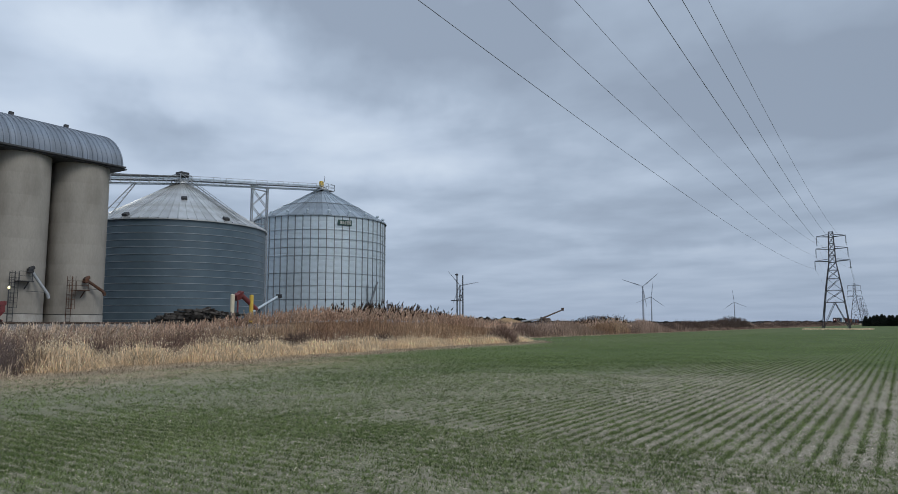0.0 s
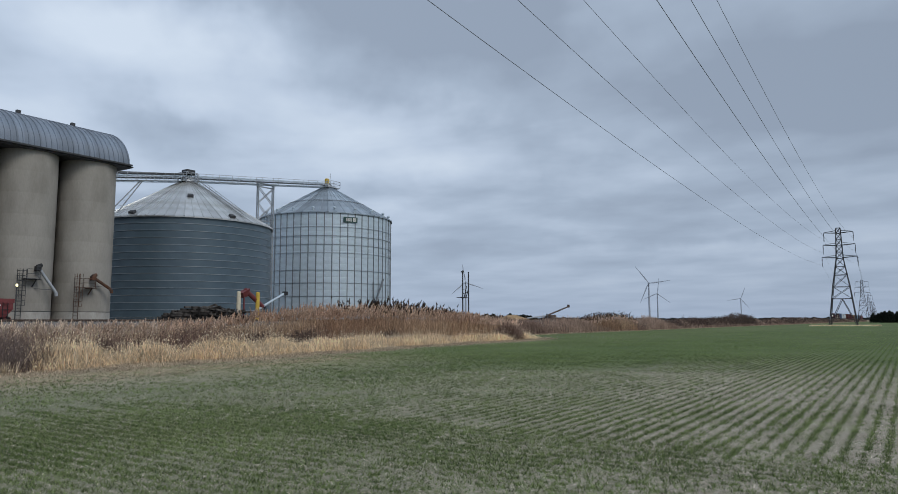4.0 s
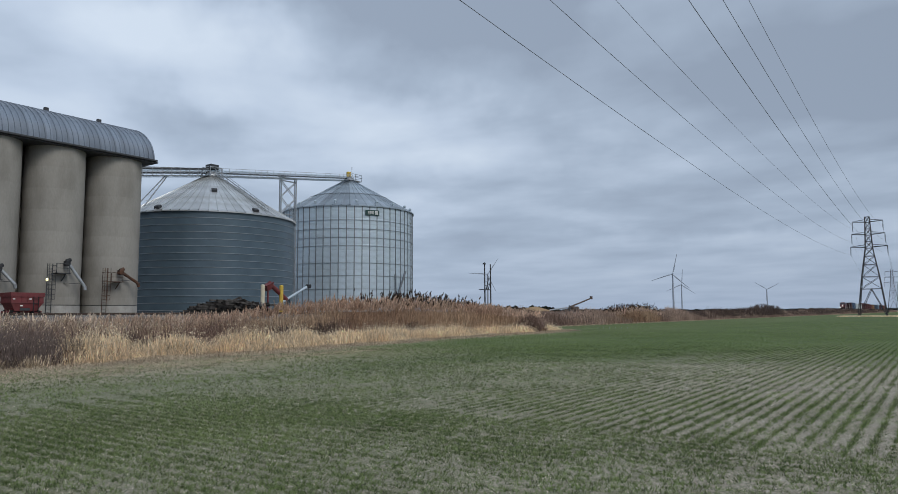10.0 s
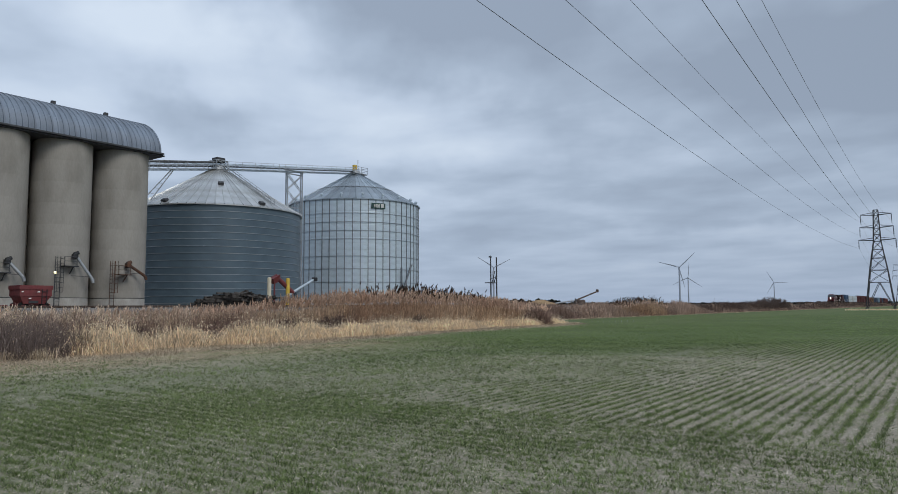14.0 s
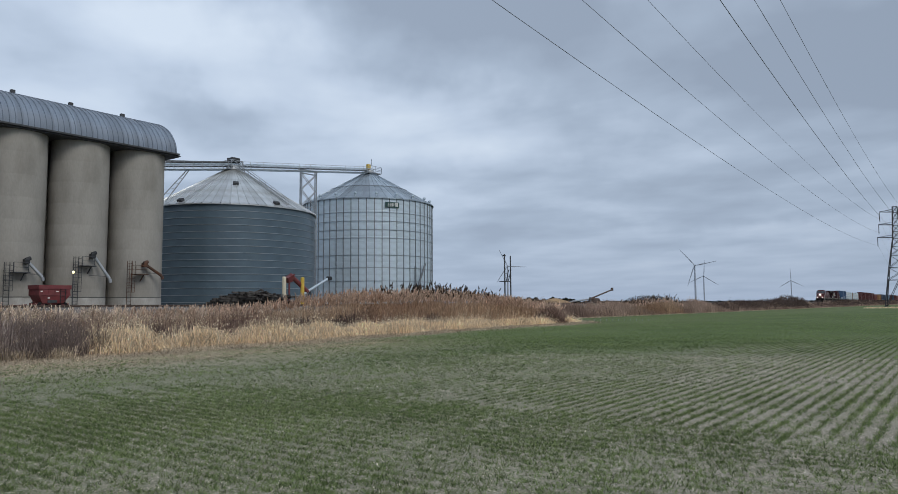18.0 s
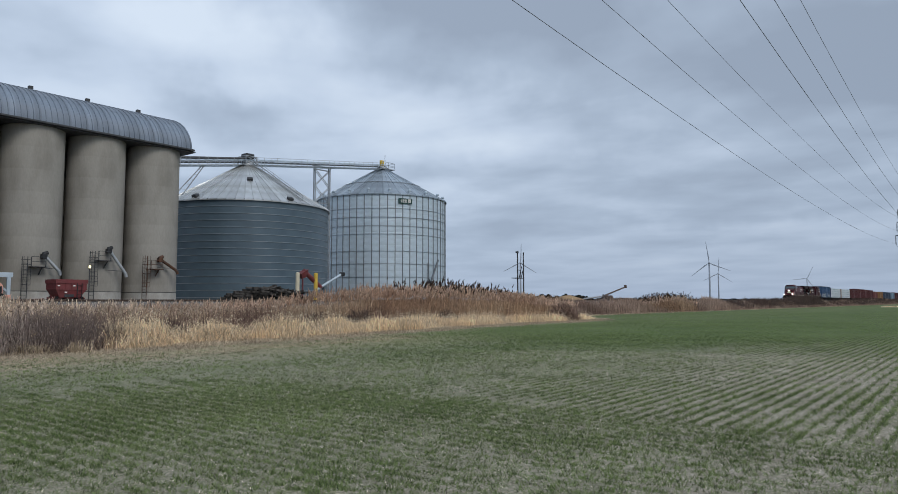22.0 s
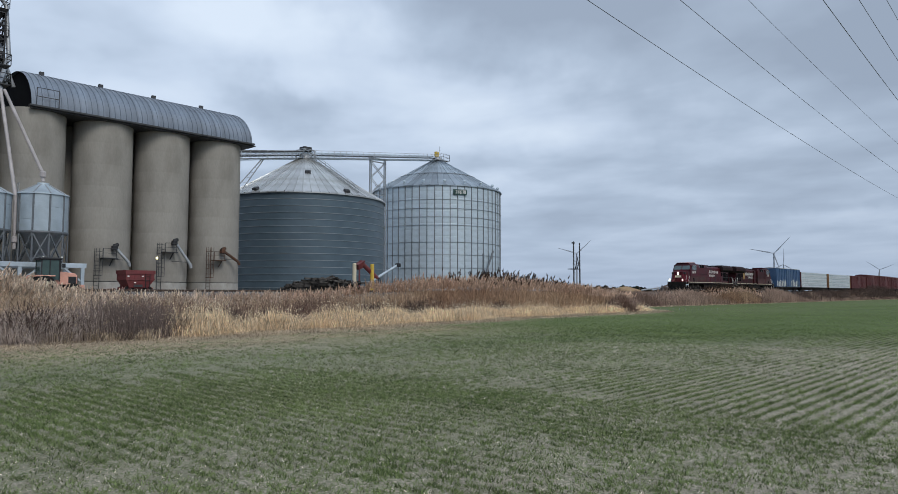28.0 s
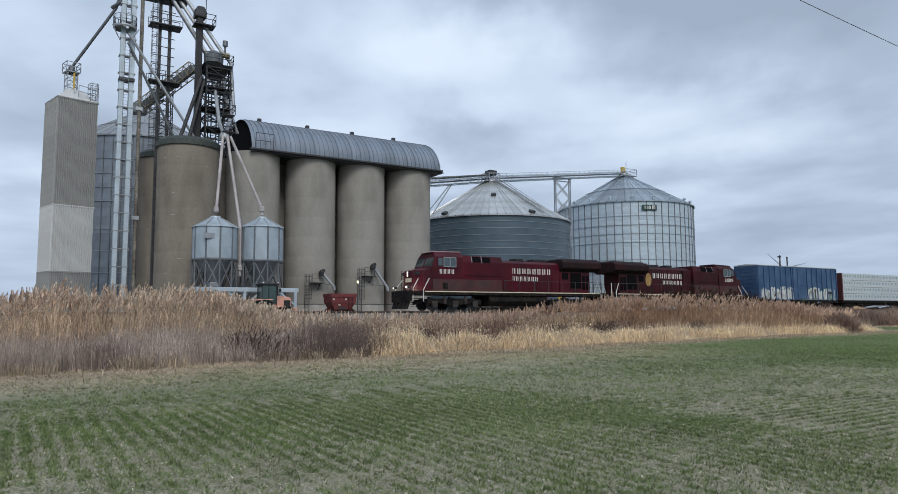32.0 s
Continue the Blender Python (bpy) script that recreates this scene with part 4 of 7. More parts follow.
    part("cab_roof", Geo().add([(-1.0, 2.5, 4.73), (1.0, 2.5, 4.73), (1.0, 5.35, 4.81), (-1.0, 5.35, 4.81), (-0.9, 2.6, 4.80), (0.9, 2.6, 4.80), (0.9, 5.3, 4.88), (-0.9, 5.3, 4.88)],
         [(0, 1, 5, 4), (1, 2, 6, 5), (2, 3, 7, 6), (3, 0, 4, 7), (4, 5, 6, 7)]), M_FADEROOF if lit else M_REDDIRT, t, bevel=0.03)
    for s in (-1, 1):
        part("windshield", Geo().add([(s * 0.08, 2.333, 3.62), (s * 1.36, 2.333, 3.62), (s * 1.3, 2.577, 4.27), (s * 0.08, 2.577, 4.27)], [(0, 1, 2, 3)]), M_GLASS, cabp)
        part("side_window", Geo().box(s * 1.44, s * 1.53, 2.85, 3.25, 3.62, 4.24), M_GLASS, cabp)
        part("side_window", Geo().box(s * 1.44, s * 1.53, 3.40, 4.5, 3.58, 4.27), M_GLASS, cabp)
        w = Geo()
        for y in (3.37, 3.95, 4.52):
            w.box(s * 1.5, s * 1.55, y - 0.03, y + 0.03, 3.53, 4.32)
        w.box(s * 1.5, s * 1.55, 3.35, 4.55, 3.52, 3.58).box(s * 1.5, s * 1.55, 3.35, 4.55, 4.27, 4.32)
        part("window_frame", w, M_GALV2, cabp)
        part("cab_number", number_bars(s * 1.512, 2.95, 4.45, 2.98, 3.34, 4), M_WHITE, cabp, "row of pale painted bars")
        part("door", Geo().box(s * 1.46, s * 1.53, 3.25, 3.75, 1.75, 2.25), M_UNDER, cabp)
    # blower and engine hoods
    part("equipment_cab", Geo().prism([(-1.42, 1.58), (1.42, 1.58), (1.42, 4.0), (1.25, 4.54), (-1.25, 4.54), (-1.42, 4.0)], "y", 5.3, 9.3), red, t, bevel=0.05)
    for s in (-1, 1):
        for y in (6.2, 7.2):
            part("grille_frame", Geo().prism([(s * 1.41, 3.94), (s * 1.45, 3.94), (s * 1.27, 4.53), (s * 1.25, 4.53)], "y", y - 0.05, y), M_GALV2, t)
            part("intake_grille", Geo().prism([(s * 1.40, 4.0), (s * 1.44, 4.0), (s * 1.30, 4.46), (s * 1.26, 4.46)], "y", y, y + 0.85), M_VENTDARK, t)
        part("lower_skirt", Geo().box(s * 1.425, s * 1.445, 5.32, 9.2, 1.60, 2.55), M_SKIRT, t, "dusty brown lower side", bevel=0.01)
        part("lower_skirt", Geo().box(s * 1.502, s * 1.512, 2.35, 5.28, 1.60, 2.55), M_SKIRT, t, "dusty brown lower side")
    part("engine_hood", Geo().prism([(-0.95, 1.58), (0.95, 1.58), (0.95, 4.08), (0.6, 4.32), (-0.6, 4.32), (-0.95, 4.08)], "y", 9.3, 16.0), red, t, bevel=0.05)
    part("blower_duct", Geo().box(-1.15, 1.15, 9.3, 10.6, 1.58, 4.1), red, t, bevel=0.06)
    for y in (11.4, 13.4):
        part("exhaust_stack", Geo().box(-0.45, 0.45, y, y + (0.9 if y < 12 else 1.6), 4.30, 4.58), M_BLACK, t, bevel=0.05)
    part("rear_hood", Geo().box(-1.0, 1.0, 16.0, 19.7, 1.58, 3.62), red, t, bevel=0.04)
    part("radiator_hood", Geo().prism([(-1.0, 3.58), (1.0, 3.58), (1.5, 3.85), (1.5, 4.35), (1.2, 4.6), (-1.2, 4.6), (-1.5, 4.35), (-1.5, 3.85)], "y", 16.0, 20.7), M_REDDIRT, t, bevel=0.05)
    part("radiator_fan", Geo().box(-1.1, 1.1, 16.4, 20.6, 4.6, 4.7), M_DARKSTEEL, t)
    for s in (-1, 1):
        for y0, y1, z0, z1 in ((16.3, 17.0, 2.8, 3.4), (17.3, 18.6, 2.0, 3.4), (18.75, 19.1, 1.9, 3.2), (19.2, 19.55, 1.9, 3.2)):
            part("grille", Geo().box(s * 0.99, s * 1.02, y0, y1, z0, z1), M_VENTDARK, t)
        for y in (9.9, 11.6, 13.3, 15.0):
            part("hood_door", Geo().box(s * 0.95, s * 0.972, y + 0.08, y + 0.7, 1.75, 3.0), M_REDDIRT if y < 10 else red, t)
        part("letter_band", number_bars(s * 0.975, 10.6, 15.1, 3.18, 3.66, 8), M_WHITE, t, "upper row of pale painted bars")
        part("letter_band", number_bars(s * 0.975, 10.6, 13.6, 2.55, 2.96, 7), M_WHITE, t, "lower row of pale painted bars")
    # near-black sheets paint in the shade below the radiator overhang
    for s in (-1, 1):
        part("shade_panel", Geo().prism([(s * 1.0, 3.54), (s * 1.03, 3.50), (s * 1.49, 3.82), (s * 1.47, 3.845)], "y", 16.05, 20.65), M_UNDER, t, "dark panel standing for the shade under the radiator overhang")
    part("hood_top", Geo().box(-0.58, 0.58, 10.7, 15.9, 4.32, 4.36), M_UNDER, t)
    for s in (-1, 1):
        for y in (10.65, 11.5, 12.35, 13.2, 14.05, 14.9, 15.75):
            part("door_seam", Geo().box(s * 0.953, s * 0.957, y, y + 0.035, 1.7, 3.9), M_BLACK, t)
        part("grab_iron", Geo().beam((s * 1.46, 5.6, 2.9), (s * 1.46, 8.9, 2.9), 0.03), M_REDDIRT, t)
    # walkway rails
    for s in (-1, 1):
        g = Geo()
        g.beam((s * 1.45, 9.4, 2.55), (s * 1.45, 20.9, 2.55), 0.035)
        for k in range(8):
            g.beam((s * 1.45, 9.5 + 1.6 * k, 1.58), (s * 1.45, 9.5 + 1.6 * k, 2.55), 0.04)
        part("walkway_rail", g, M_DARKSTEEL, t)
        e = Geo()
        for y0, y1 in ((0.55, 1.5), (21.2, 20.6)):
            e.beam((s * 1.48, y0, 0.75), (s * 1.48, y0, 1.75), 0.04)
            e.beam((s * 1.48, y0, 1.75), (s * 1.3, (y0 + y1) / 2 + 0.1, 2.55), 0.04)
            e.beam((s * 1.48, y1, 0.75), (s * 1.48, y1, 1.7), 0.05)
            e.beam((s * 1.48, y1, 1.7), (s * 1.46, y1 + (0.55 if y1 < 5 else -0.4), 2.6), 0.05)
        part("step_rail", e, M_WHITE, t, "white grab rail")
        st = Geo()
        for k in range(4):
            st.box(s * 1.1, s * 1.48, 0.5, 1.3, 0.35 + 0.3 * k, 0.39 + 0.3 * k)
            st.box(s * 1.1, s * 1.48, 20.5, 21.3, 0.35 + 0.3 * k, 0.39 + 0.3 * k)
        part("steps", st, M_UNDER, t)
    part("plow", Geo().add([(-1.4, 0.35, 0.75), (1.4, 0.35, 0.75), (1.4, 0.15, 0.15), (0, -0.25, 0.15), (-1.4, 0.15, 0.15), (0, 0.1, 0.75)], [(0, 5, 3, 4), (5, 1, 2, 3)]), M_UNDER, t)
    for y0, y1 in ((-0.5, 0.3), (21.4, 22.1)):
        part("coupler", Geo().box(-0.16, 0.16, y0, y1, 0.65, 0.98), M_UNDER, t, bevel=0.03)
    # lamps
    lamp = M_HEAD if lit else M_GLASS
    for z in (2.86, 3.08):
        y = 0.93
        part("headlight", Geo().tube((0, y + 0.15, z), (0, y, z), 0.085, n=14), lamp, t, smooth=0.6)
        part("lamp_hood", lamp_hood(0, y + 0.1, y - 0.075, z), M_BLACK, t, smooth=0.6)
    for s in (-1, 1):
        part("ditch_light", Geo().tube((s * 1.05, 0.42, 1.88), (s * 1.05, 0.22, 1.88), 0.085, n=14), lamp, t, smooth=0.6)
        part("lamp_hood", lamp_hood(s * 1.05, 0.42, 0.145, 1.88), M_BLACK, t, smooth=0.6)
        part("number_box", Geo().box(s * 0.80, s * 1.15, 1.02, 1.4, 2.88, 3.12), M_BLACK, t)
    part("nose_badge", Geo().box(-0.5, 0.5, 0.94, 0.958, 2.3, 2.62), M_CREAM, t, "pale painted bar")
    return t


def lamp_hood(x, y0, y1, z):
    """Short open tube round a lamp."""
    g = Geo()
    n = 14
    vs = [(x + q * math.cos(2 * math.pi * i / n), y, z + q * math.sin(2 * math.pi * i / n)) for q, y in ((0.09, y0), (0.09, y1), (0.11, y1), (0.11, y0)) for i in range(n)]
    g.add(vs, [(k * n + i, k * n + (i + 1) % n, (k + 1) * n + (i + 1) % n, (k + 1) * n + i) for k in range(3) for i in range(n)])
    return g


def number_bars(x, y0, y1, z0, z1, n):
    """Plain upright bars in place of lettering."""
    g = Geo()
    w = (y1 - y0) / n
    for i in range(n):
        a = y0 + (i + 0.10) * w
        g.box(x - 0.004, x + 0.004, a, a + 0.20 * w, z0, z1)
        g.box(x - 0.004, x + 0.004, a + 0.42 * w, a + 0.60 * w, z0, z1)
    return g


def bogies(t, length):
    for c in (2.2, length - 2.2):
        tr = part("truck", Geo().box(-0.95, 0.95, c - 0.22, c + 0.22, 0.42, 0.80), M_UNDER, t)
        for s in (-1, 1):
            side = [(c - 1.4, 0.40), (c - 1.4, 0.62), (c - 0.55, 0.84), (c + 0.55, 0.84), (c + 1.4, 0.62), (c + 1.4, 0.40), (c + 0.9, 0.44), (c + 0.45, 0.28), (c - 0.45, 0.28), (c - 0.9, 0.44)]
            part("side_frame", Geo().prism(side, "x", s * 0.96, s * 1.14), M_UNDER, tr)
            for y in (-0.88, 0.88):
                part("wheel", Geo().tube((s * 0.72, c + y, 0.42), (s * 0.86, c + y, 0.42), 0.42, n=20), M_DARKSTEEL, tr, smooth=0.6)
    for y0, y1 in ((-0.55, 0.1), (length - 0.1, length + 0.55)):
        part("coupler", Geo().box(-0.15, 0.15, y0, y1, 0.65, 0.95), M_UNDER, t)


def boxcar(length, top, mat, roofmat, label, tags=False, door=True):
    t = thing("boxcar", pose(RAIL_X, 0, RAIL_Z), label, "boxcar", "freight train")
    part("body", Geo().box(-1.45, 1.45, 0, length, 1.05, top - 0.12), mat, t, bevel=0.02)
    part("roof", Geo().prism([(-1.5, top - 0.14), (1.5, top - 0.14), (1.5, top - 0.06), (0, top + 0.06), (-1.5, top - 0.06)], "y", -0.04, length + 0.04), roofmat, t)
    part("side_sill", Geo().box(-1.5, 1.5, 0, length, 0.92, 1.1), M_UNDER, t)
    rib = Geo().box(-0.05, 0.05, -0.06, 0.06, 1.12, top - 0.2).mesh("rib", mat)
    n = int(length / 1.05)
    for i in range(n + 1):
        y = 0.1 + (length - 0.2) * i / n
        if door and abs(y - length * 0.5) < 1.4:
            continue
        for s in (-1, 1):
            part("rib", rib, mat, t, m=pose(s * 1.49, y, 0))
    e = Geo().box(-1.35, 1.35, -0.035, 0.035, -0.09, 0.09).mesh("end_corrugation", mat)
    z = 1.4
    while z < top - 0.3:
        part("end_corrugation", e, mat, t, m=pose(0, -0.02, z))
        z += 0.42
    if door:
        for s in (-1, 1):
            d = Geo().box(s * 1.46, s * 1.54, length / 2 - 1.3, length / 2 + 1.3, 1.2, top - 0.3)
            dp = part("door", d, mat, t, bevel=0.02)
            r = Geo()
            for z in (1.9, 2.9, 3.9):
                r.box(s * 1.54, s * 1.58, length / 2 - 1.25, length / 2 + 1.25, z - 0.05, z + 0.05)
            r.beam((s * 1.6, length / 2 - 0.5, 1.3), (s * 1.6, length / 2 - 0.5, top - 0.4), 0.05)
            part("lock_bar", r, mat, dp)
    g = Geo()
    for k in range(6):
        g.beam((1.52, 0.25, 1.2 + 0.45 * k), (1.52, 0.7, 1.2 + 0.45 * k), 0.03)
    part("ladder", g, mat, t)
    if tags:
        rnd = random.Random(4)
        for col, (ya, yb), x in ((M_TAGGREY, (0.7, length * 0.46), 1.452), (M_TAGWHITE, (0.7, length * 0.45), 1.456), (M_TAGWHITE, (1.0, length * 0.44), 1.460), (M_TAGGREEN, (length * 0.49, length * 0.92), 1.452), (M_TAGGREY, (length * 0.55, length * 0.95), 1.456), (M_TAGWHITE, (length * 0.60, length * 0.86), 1.460)):
            g = Geo()
            y = ya
            while y < yb:
                w = rnd.uniform(0.35, 0.8)
                z0, z1 = 1.14 + rnd.uniform(0, 0.25), 2.25 + rnd.uniform(-0.3, 0.35)
                lean = rnd.uniform(-0.25, 0.25)
                k = rnd.randint(0, 2)
                th = 0.13 if col is M_TAGWHITE else 0.2
                for (ua, va, ub, vb) in (((0, 0, 0.2, 1), (0.2, 1, 1, 0.9), (0.9, 0.9, 0.7, 0)), ((0, 1, 0.1, 0), (0.1, 0, 0.9, 0.1), (0.5, 0.1, 0.8, 1)), ((0, 0.5, 0.9, 0.6), (0.1, 0, 0.3, 1), (0.9, 0, 0.6, 1)))[k]:
                    a, b = (y + ua * w + lean * va, z0 + va * (z1 - z0)), (y + ub * w + lean * vb, z0 + vb * (z1 - z0))
                    d = math.hypot(b[0] - a[0], b[1] - a[1])
                    nx, nz = -(b[1] - a[1]) / d * th * 0.8, (b[0] - a[0]) / d * th * 0.8
                    g.prism([(a[0] + nx, a[1] + nz), (b[0] + nx, b[1] + nz), (b[0] - nx, b[1] - nz), (a[0] - nx, a[1] - nz)], "x", x, x + 0.004)
                y += w * 0.95
            part("painted_tag", g, col, t, "graffiti of plain strokes")
    part("underframe", Geo().box(-1.15, 1.15, 3.9, length - 3.9, 0.55, 0.94).box(0.6, 1.3, length * 0.4, length * 0.55, 0.4, 0.9), M_UNDER, t, bevel=0.03)
    bogies(t, length)
    return t


def lumber_car(length, top, label, bulk):
    t = thing("lumber_car", pose(RAIL_X, 0, RAIL_Z), label, "flatcar", "freight train")
    part("deck", Geo().box(-1.4, 1.4, 0, length, 0.85, 1.12), M_UNDER, t)
    for y in (0.12, length - 0.32):
        part("bulkhead", Geo().box(-1.4, 1.4, y, y + 0.2, 1.1, top), bulk, t, bevel=0.02)
    part("centre_beam", Geo().box(-0.05, 0.05, 0.3, length - 0.3, 1.1, top), bulk, t)
    part("top_chord", Geo().box(-0.45, 0.45, 0.3, length - 0.3, top - 0.05, top + 0.04), M_UNDER, t)
    n = 9
    w = (length - 0.9) / n
    tiers = 4
    h = (top - 1.14) / tiers
    g = Geo().box(-0.62, 0.62, 0.015, w - 0.015, 0.012, h - 0.02)
    me = g.mesh("wrapped_lumber_pack", M_WRAP)
    mk = Geo()
    for k in range(5):
        y = 0.18 + (w - 0.36) * (k + 0.5) / 5
        mk.box(0.622, 0.626, y - 0.075, y + 0.075, h * 0.42, h * 0.76)
    mme = mk.mesh("print", M_PRINT)
    for s in (-1, 1):
        for i in range(n):
            for j in range(tiers):
                m = pose(s * 0.72, 0.45 + i * w + (w if s < 0 else 0), 1.125 + j * h, 0, 0, 180 if s < 0 else 0)
                p = part("wrapped_lumber_pack", me, M_WRAP, t, m=m)
                if s > 0:
                    part("print", mme, M_PRINT, p)["kind"] = "stuff"
    part("underframe", Geo().box(-1.1, 1.1, 3.9, length - 3.9, 0.5, 0.87), M_UNDER, t, bevel=0.03)
    bogies(t, length)
    return t


M_FADEROOF = material("sun_faded_red_roof", (0.36, 0.21, 0.20), 0.6, vary=0.15)
M_HEAD = glow("lit_headlamp", (1.0, 0.90, 0.74), 60.0)
M_TAGWHITE = material("pale_spray_paint", (0.62, 0.64, 0.62), 0.7, vary=0.2)
M_TAGGREY = material("grey_blue_spray_paint", (0.30, 0.36, 0.40), 0.7, vary=0.25)
M_TAGGREEN = material("green_spray_paint", (0.22, 0.36, 0.14), 0.7, vary=0.25)
M_WRAP = material("white_lumber_wrap", (0.50, 0.545, 0.575), 0.5, vary=0.07, scale=1.5, obrand=0.06)
M_PRINT = material("teal_wrap_print", (0.19, 0.29, 0.33), 0.6, vary=0.2)
M_BLUE = material("blue_boxcar_paint", (0.032, 0.082, 0.185), 0.5, vary=0.18, scale=0.6, tint=(0.060, 0.112, 0.190), tint_amount=0.7, tint_scale=0.6)
M_BLUE2 = material("dull_blue_paint", (0.045, 0.075, 0.13), 0.6, vary=0.2, tint=(0.07, 0.08, 0.1), tint_amount=0.6)
M_LBLUE = material("pale_blue_paint", (0.20, 0.29, 0.38), 0.6, vary=0.15)
M_BOXRED = material("oxide_red_paint", (0.11, 0.024, 0.026), 0.6, vary=0.2, tint=(0.07, 0.025, 0.022), tint_amount=0.7)
M_FADED = material("faded_red_paint", (0.20, 0.075, 0.07), 0.7, vary=0.2)
M_TANCAR = material("tan_bulkhead_paint", (0.30, 0.17, 0.08), 0.7, vary=0.2)
M_ROOFPALE = material("pale_boxcar_roof", (0.42, 0.43, 0.43), 0.5, 0.2, vary=0.15)

TRAIN = [(loco(True, "red diesel locomotive with lit headlights leading a freight train"), -1.7)]
second = loco(False, "grimy red diesel locomotive running backwards behind the first")
TRAIN += [(second, 19.9)]
# the second engine faces the other way: turn its parts about the middle of its length
for child in second.children:
    child.matrix_basis = pose(0, 21.6, 0, 0, 0, 180) @ child.matrix_basis
crest = Geo().prism([(0.42 * math.cos(a), 0.66 * math.sin(a)) for a in (2 * math.pi * i / 20 for i in range(20))], "x", -0.006, 0.006)
part("crest", crest, material("gold_crest_paint", (0.34, 0.215, 0.075), 0.75, vary=0.3, scale=4), second, "round gold painted crest", m=pose(0.985, 6.02, 3.0))
TRAIN += [(boxcar(16.0, 5.1, M_BLUE, M_ROOFPALE, "ribbed blue boxcar with graffiti along its lower side", True), 43.0)]
TRAIN += [(lumber_car(21.6, 4.55, "flatcar stacked with white-wrapped lumber packs", m), b) for b, m in ((60.2, M_BOXRED), (83.0, M_TANCAR))]
far_cars = [(16.4, 4.6, M_BOXRED, "low dark red boxcar"), (16.6, 5.2, M_BOXRED, "dark red boxcar"), (16.6, 5.2, M_BOXRED, "dark red boxcar"), (16.6, 5.1, M_BOXRED, "dark red boxcar"),
            (15.4, 4.5, M_FADED, "faded red boxcar"), (22.0, 4.6, M_TANCAR, "tan bulkhead car"), (16.2, 4.8, M_BLUE2, "dull blue boxcar"), (16.2, 4.8, M_BLUE2, "dull blue boxcar"),
            (20.0, 4.8, M_LBLUE, "pale blue boxcar"), (16.6, 5.0, M_BOXRED, "dark red boxcar"), (16.6, 5.0, M_BLUE2, "dull blue boxcar"), (16.6, 5.0, M_BOXRED, "dark red boxcar"), (18.0, 4.8, M_FADED, "faded red boxcar"), (18.0, 4.8, M_BOXRED, "dark red boxcar")]
back = 105.8
for ln, top, mt, lb in far_cars:
    TRAIN.append((boxcar(ln, top, mt, mt, lb + " in the freight train"), back))
    back += ln + 1.15


# ---- elevator machinery ----
def hopper_bin(y, eave):
    t = thing("hopper_bin", pose(-70.0, y, 0), "small galvanised hopper bin on a steel stand", "hopper bin", "pair of hopper bins")
    r = 2.1
    n = 10
    for z0, z1 in ((7.15, 8.28), (8.29, 9.4), (9.41, eave)):
        me = Geo().lathe([(r, z0), (r + 0.015, (z0 + z1) / 2), (r, z1)], 4, a0=0, a1=2 * math.pi / n - 0.004).mesh("wall_sheet", M_GALVBLUE, 0.5)
        for s in range(n):
            part("wall_sheet", me, M_GALVBLUE, t, m=pose(0, 0, 0, 0, 0, 36 * s))
    roof = Geo()
    roof.lathe([(r + 0.12, eave - 0.05), (r + 0.1, eave + 0.02), (0.55, eave + 0.95), (0.5, eave + 1.15), (0.01, eave + 1.2)], 30)
    part("roof", roof, M_GALVBLUE, t, smooth=0.5)
    rib = Geo().beam((r + 0.1, 0, eave + 0.05), (0.55, 0, eave + 1.0), 0.07).mesh("roof_rib", M_GALV2)
    st = Geo().prism([(r, -0.09), (r + 0.07, -0.05), (r + 0.07, 0.05), (r, 0.09)], "z", 4.4, eave).mesh("post", M_STIFF)
    for i in range(n):
        part("roof_rib", rib, M_GALV2, t, m=pose(0, 0, 0, 0, 0, 36 * i))
        part("post", st, M_STIFF, t, m=pose(0, 0, 0, 0, 0, 36 * i))
    part("cone", Geo().lathe([(r - 0.02, 7.2), (0.35, 5.0), (0.35, 4.6)], 30), M_FLANGE, t, "dull steel discharge cone", smooth=0.6)
    c1, s1 = math.cos(radians(36)), math.sin(radians(36))
    br = Geo().beam((r, 0, 4.45), (r * c1, r * s1, 7.1), 0.09).beam((r * c1, r * s1, 4.45), (r, 0, 7.1), 0.09).mesh("leg_brace", M_STIFF)
    for i in range(n):
        part("leg_brace", br, M_STIFF, t, m=pose(0, 0, 0, 0, 0, 36 * i))
    part("ring_beam", Geo().lathe([(r + 0.1, 7.05), (r + 0.12, 7.15), (r + 0.1, 7.25)], 30), M_STIFF, t)
    part("slide_gate", Geo().box(-0.5, 0.5, -0.5, 0.5, 4.5, 4.95), M_GALV2, t, bevel=0.05)
    if y < 18:
        part("name_plate", Geo().box(r * 0.93, r * 0.97, -1.55, -0.2, 9.1, 9.62), M_FLANGE, t, "worn blue-grey nameplate")
    else:
        h = Geo()
        handrail(h, [(-1.4, -1.7, eave), (0.2, -2.0, eave)], 1.0)
        part("guard_rail", h, M_GALV2, t)


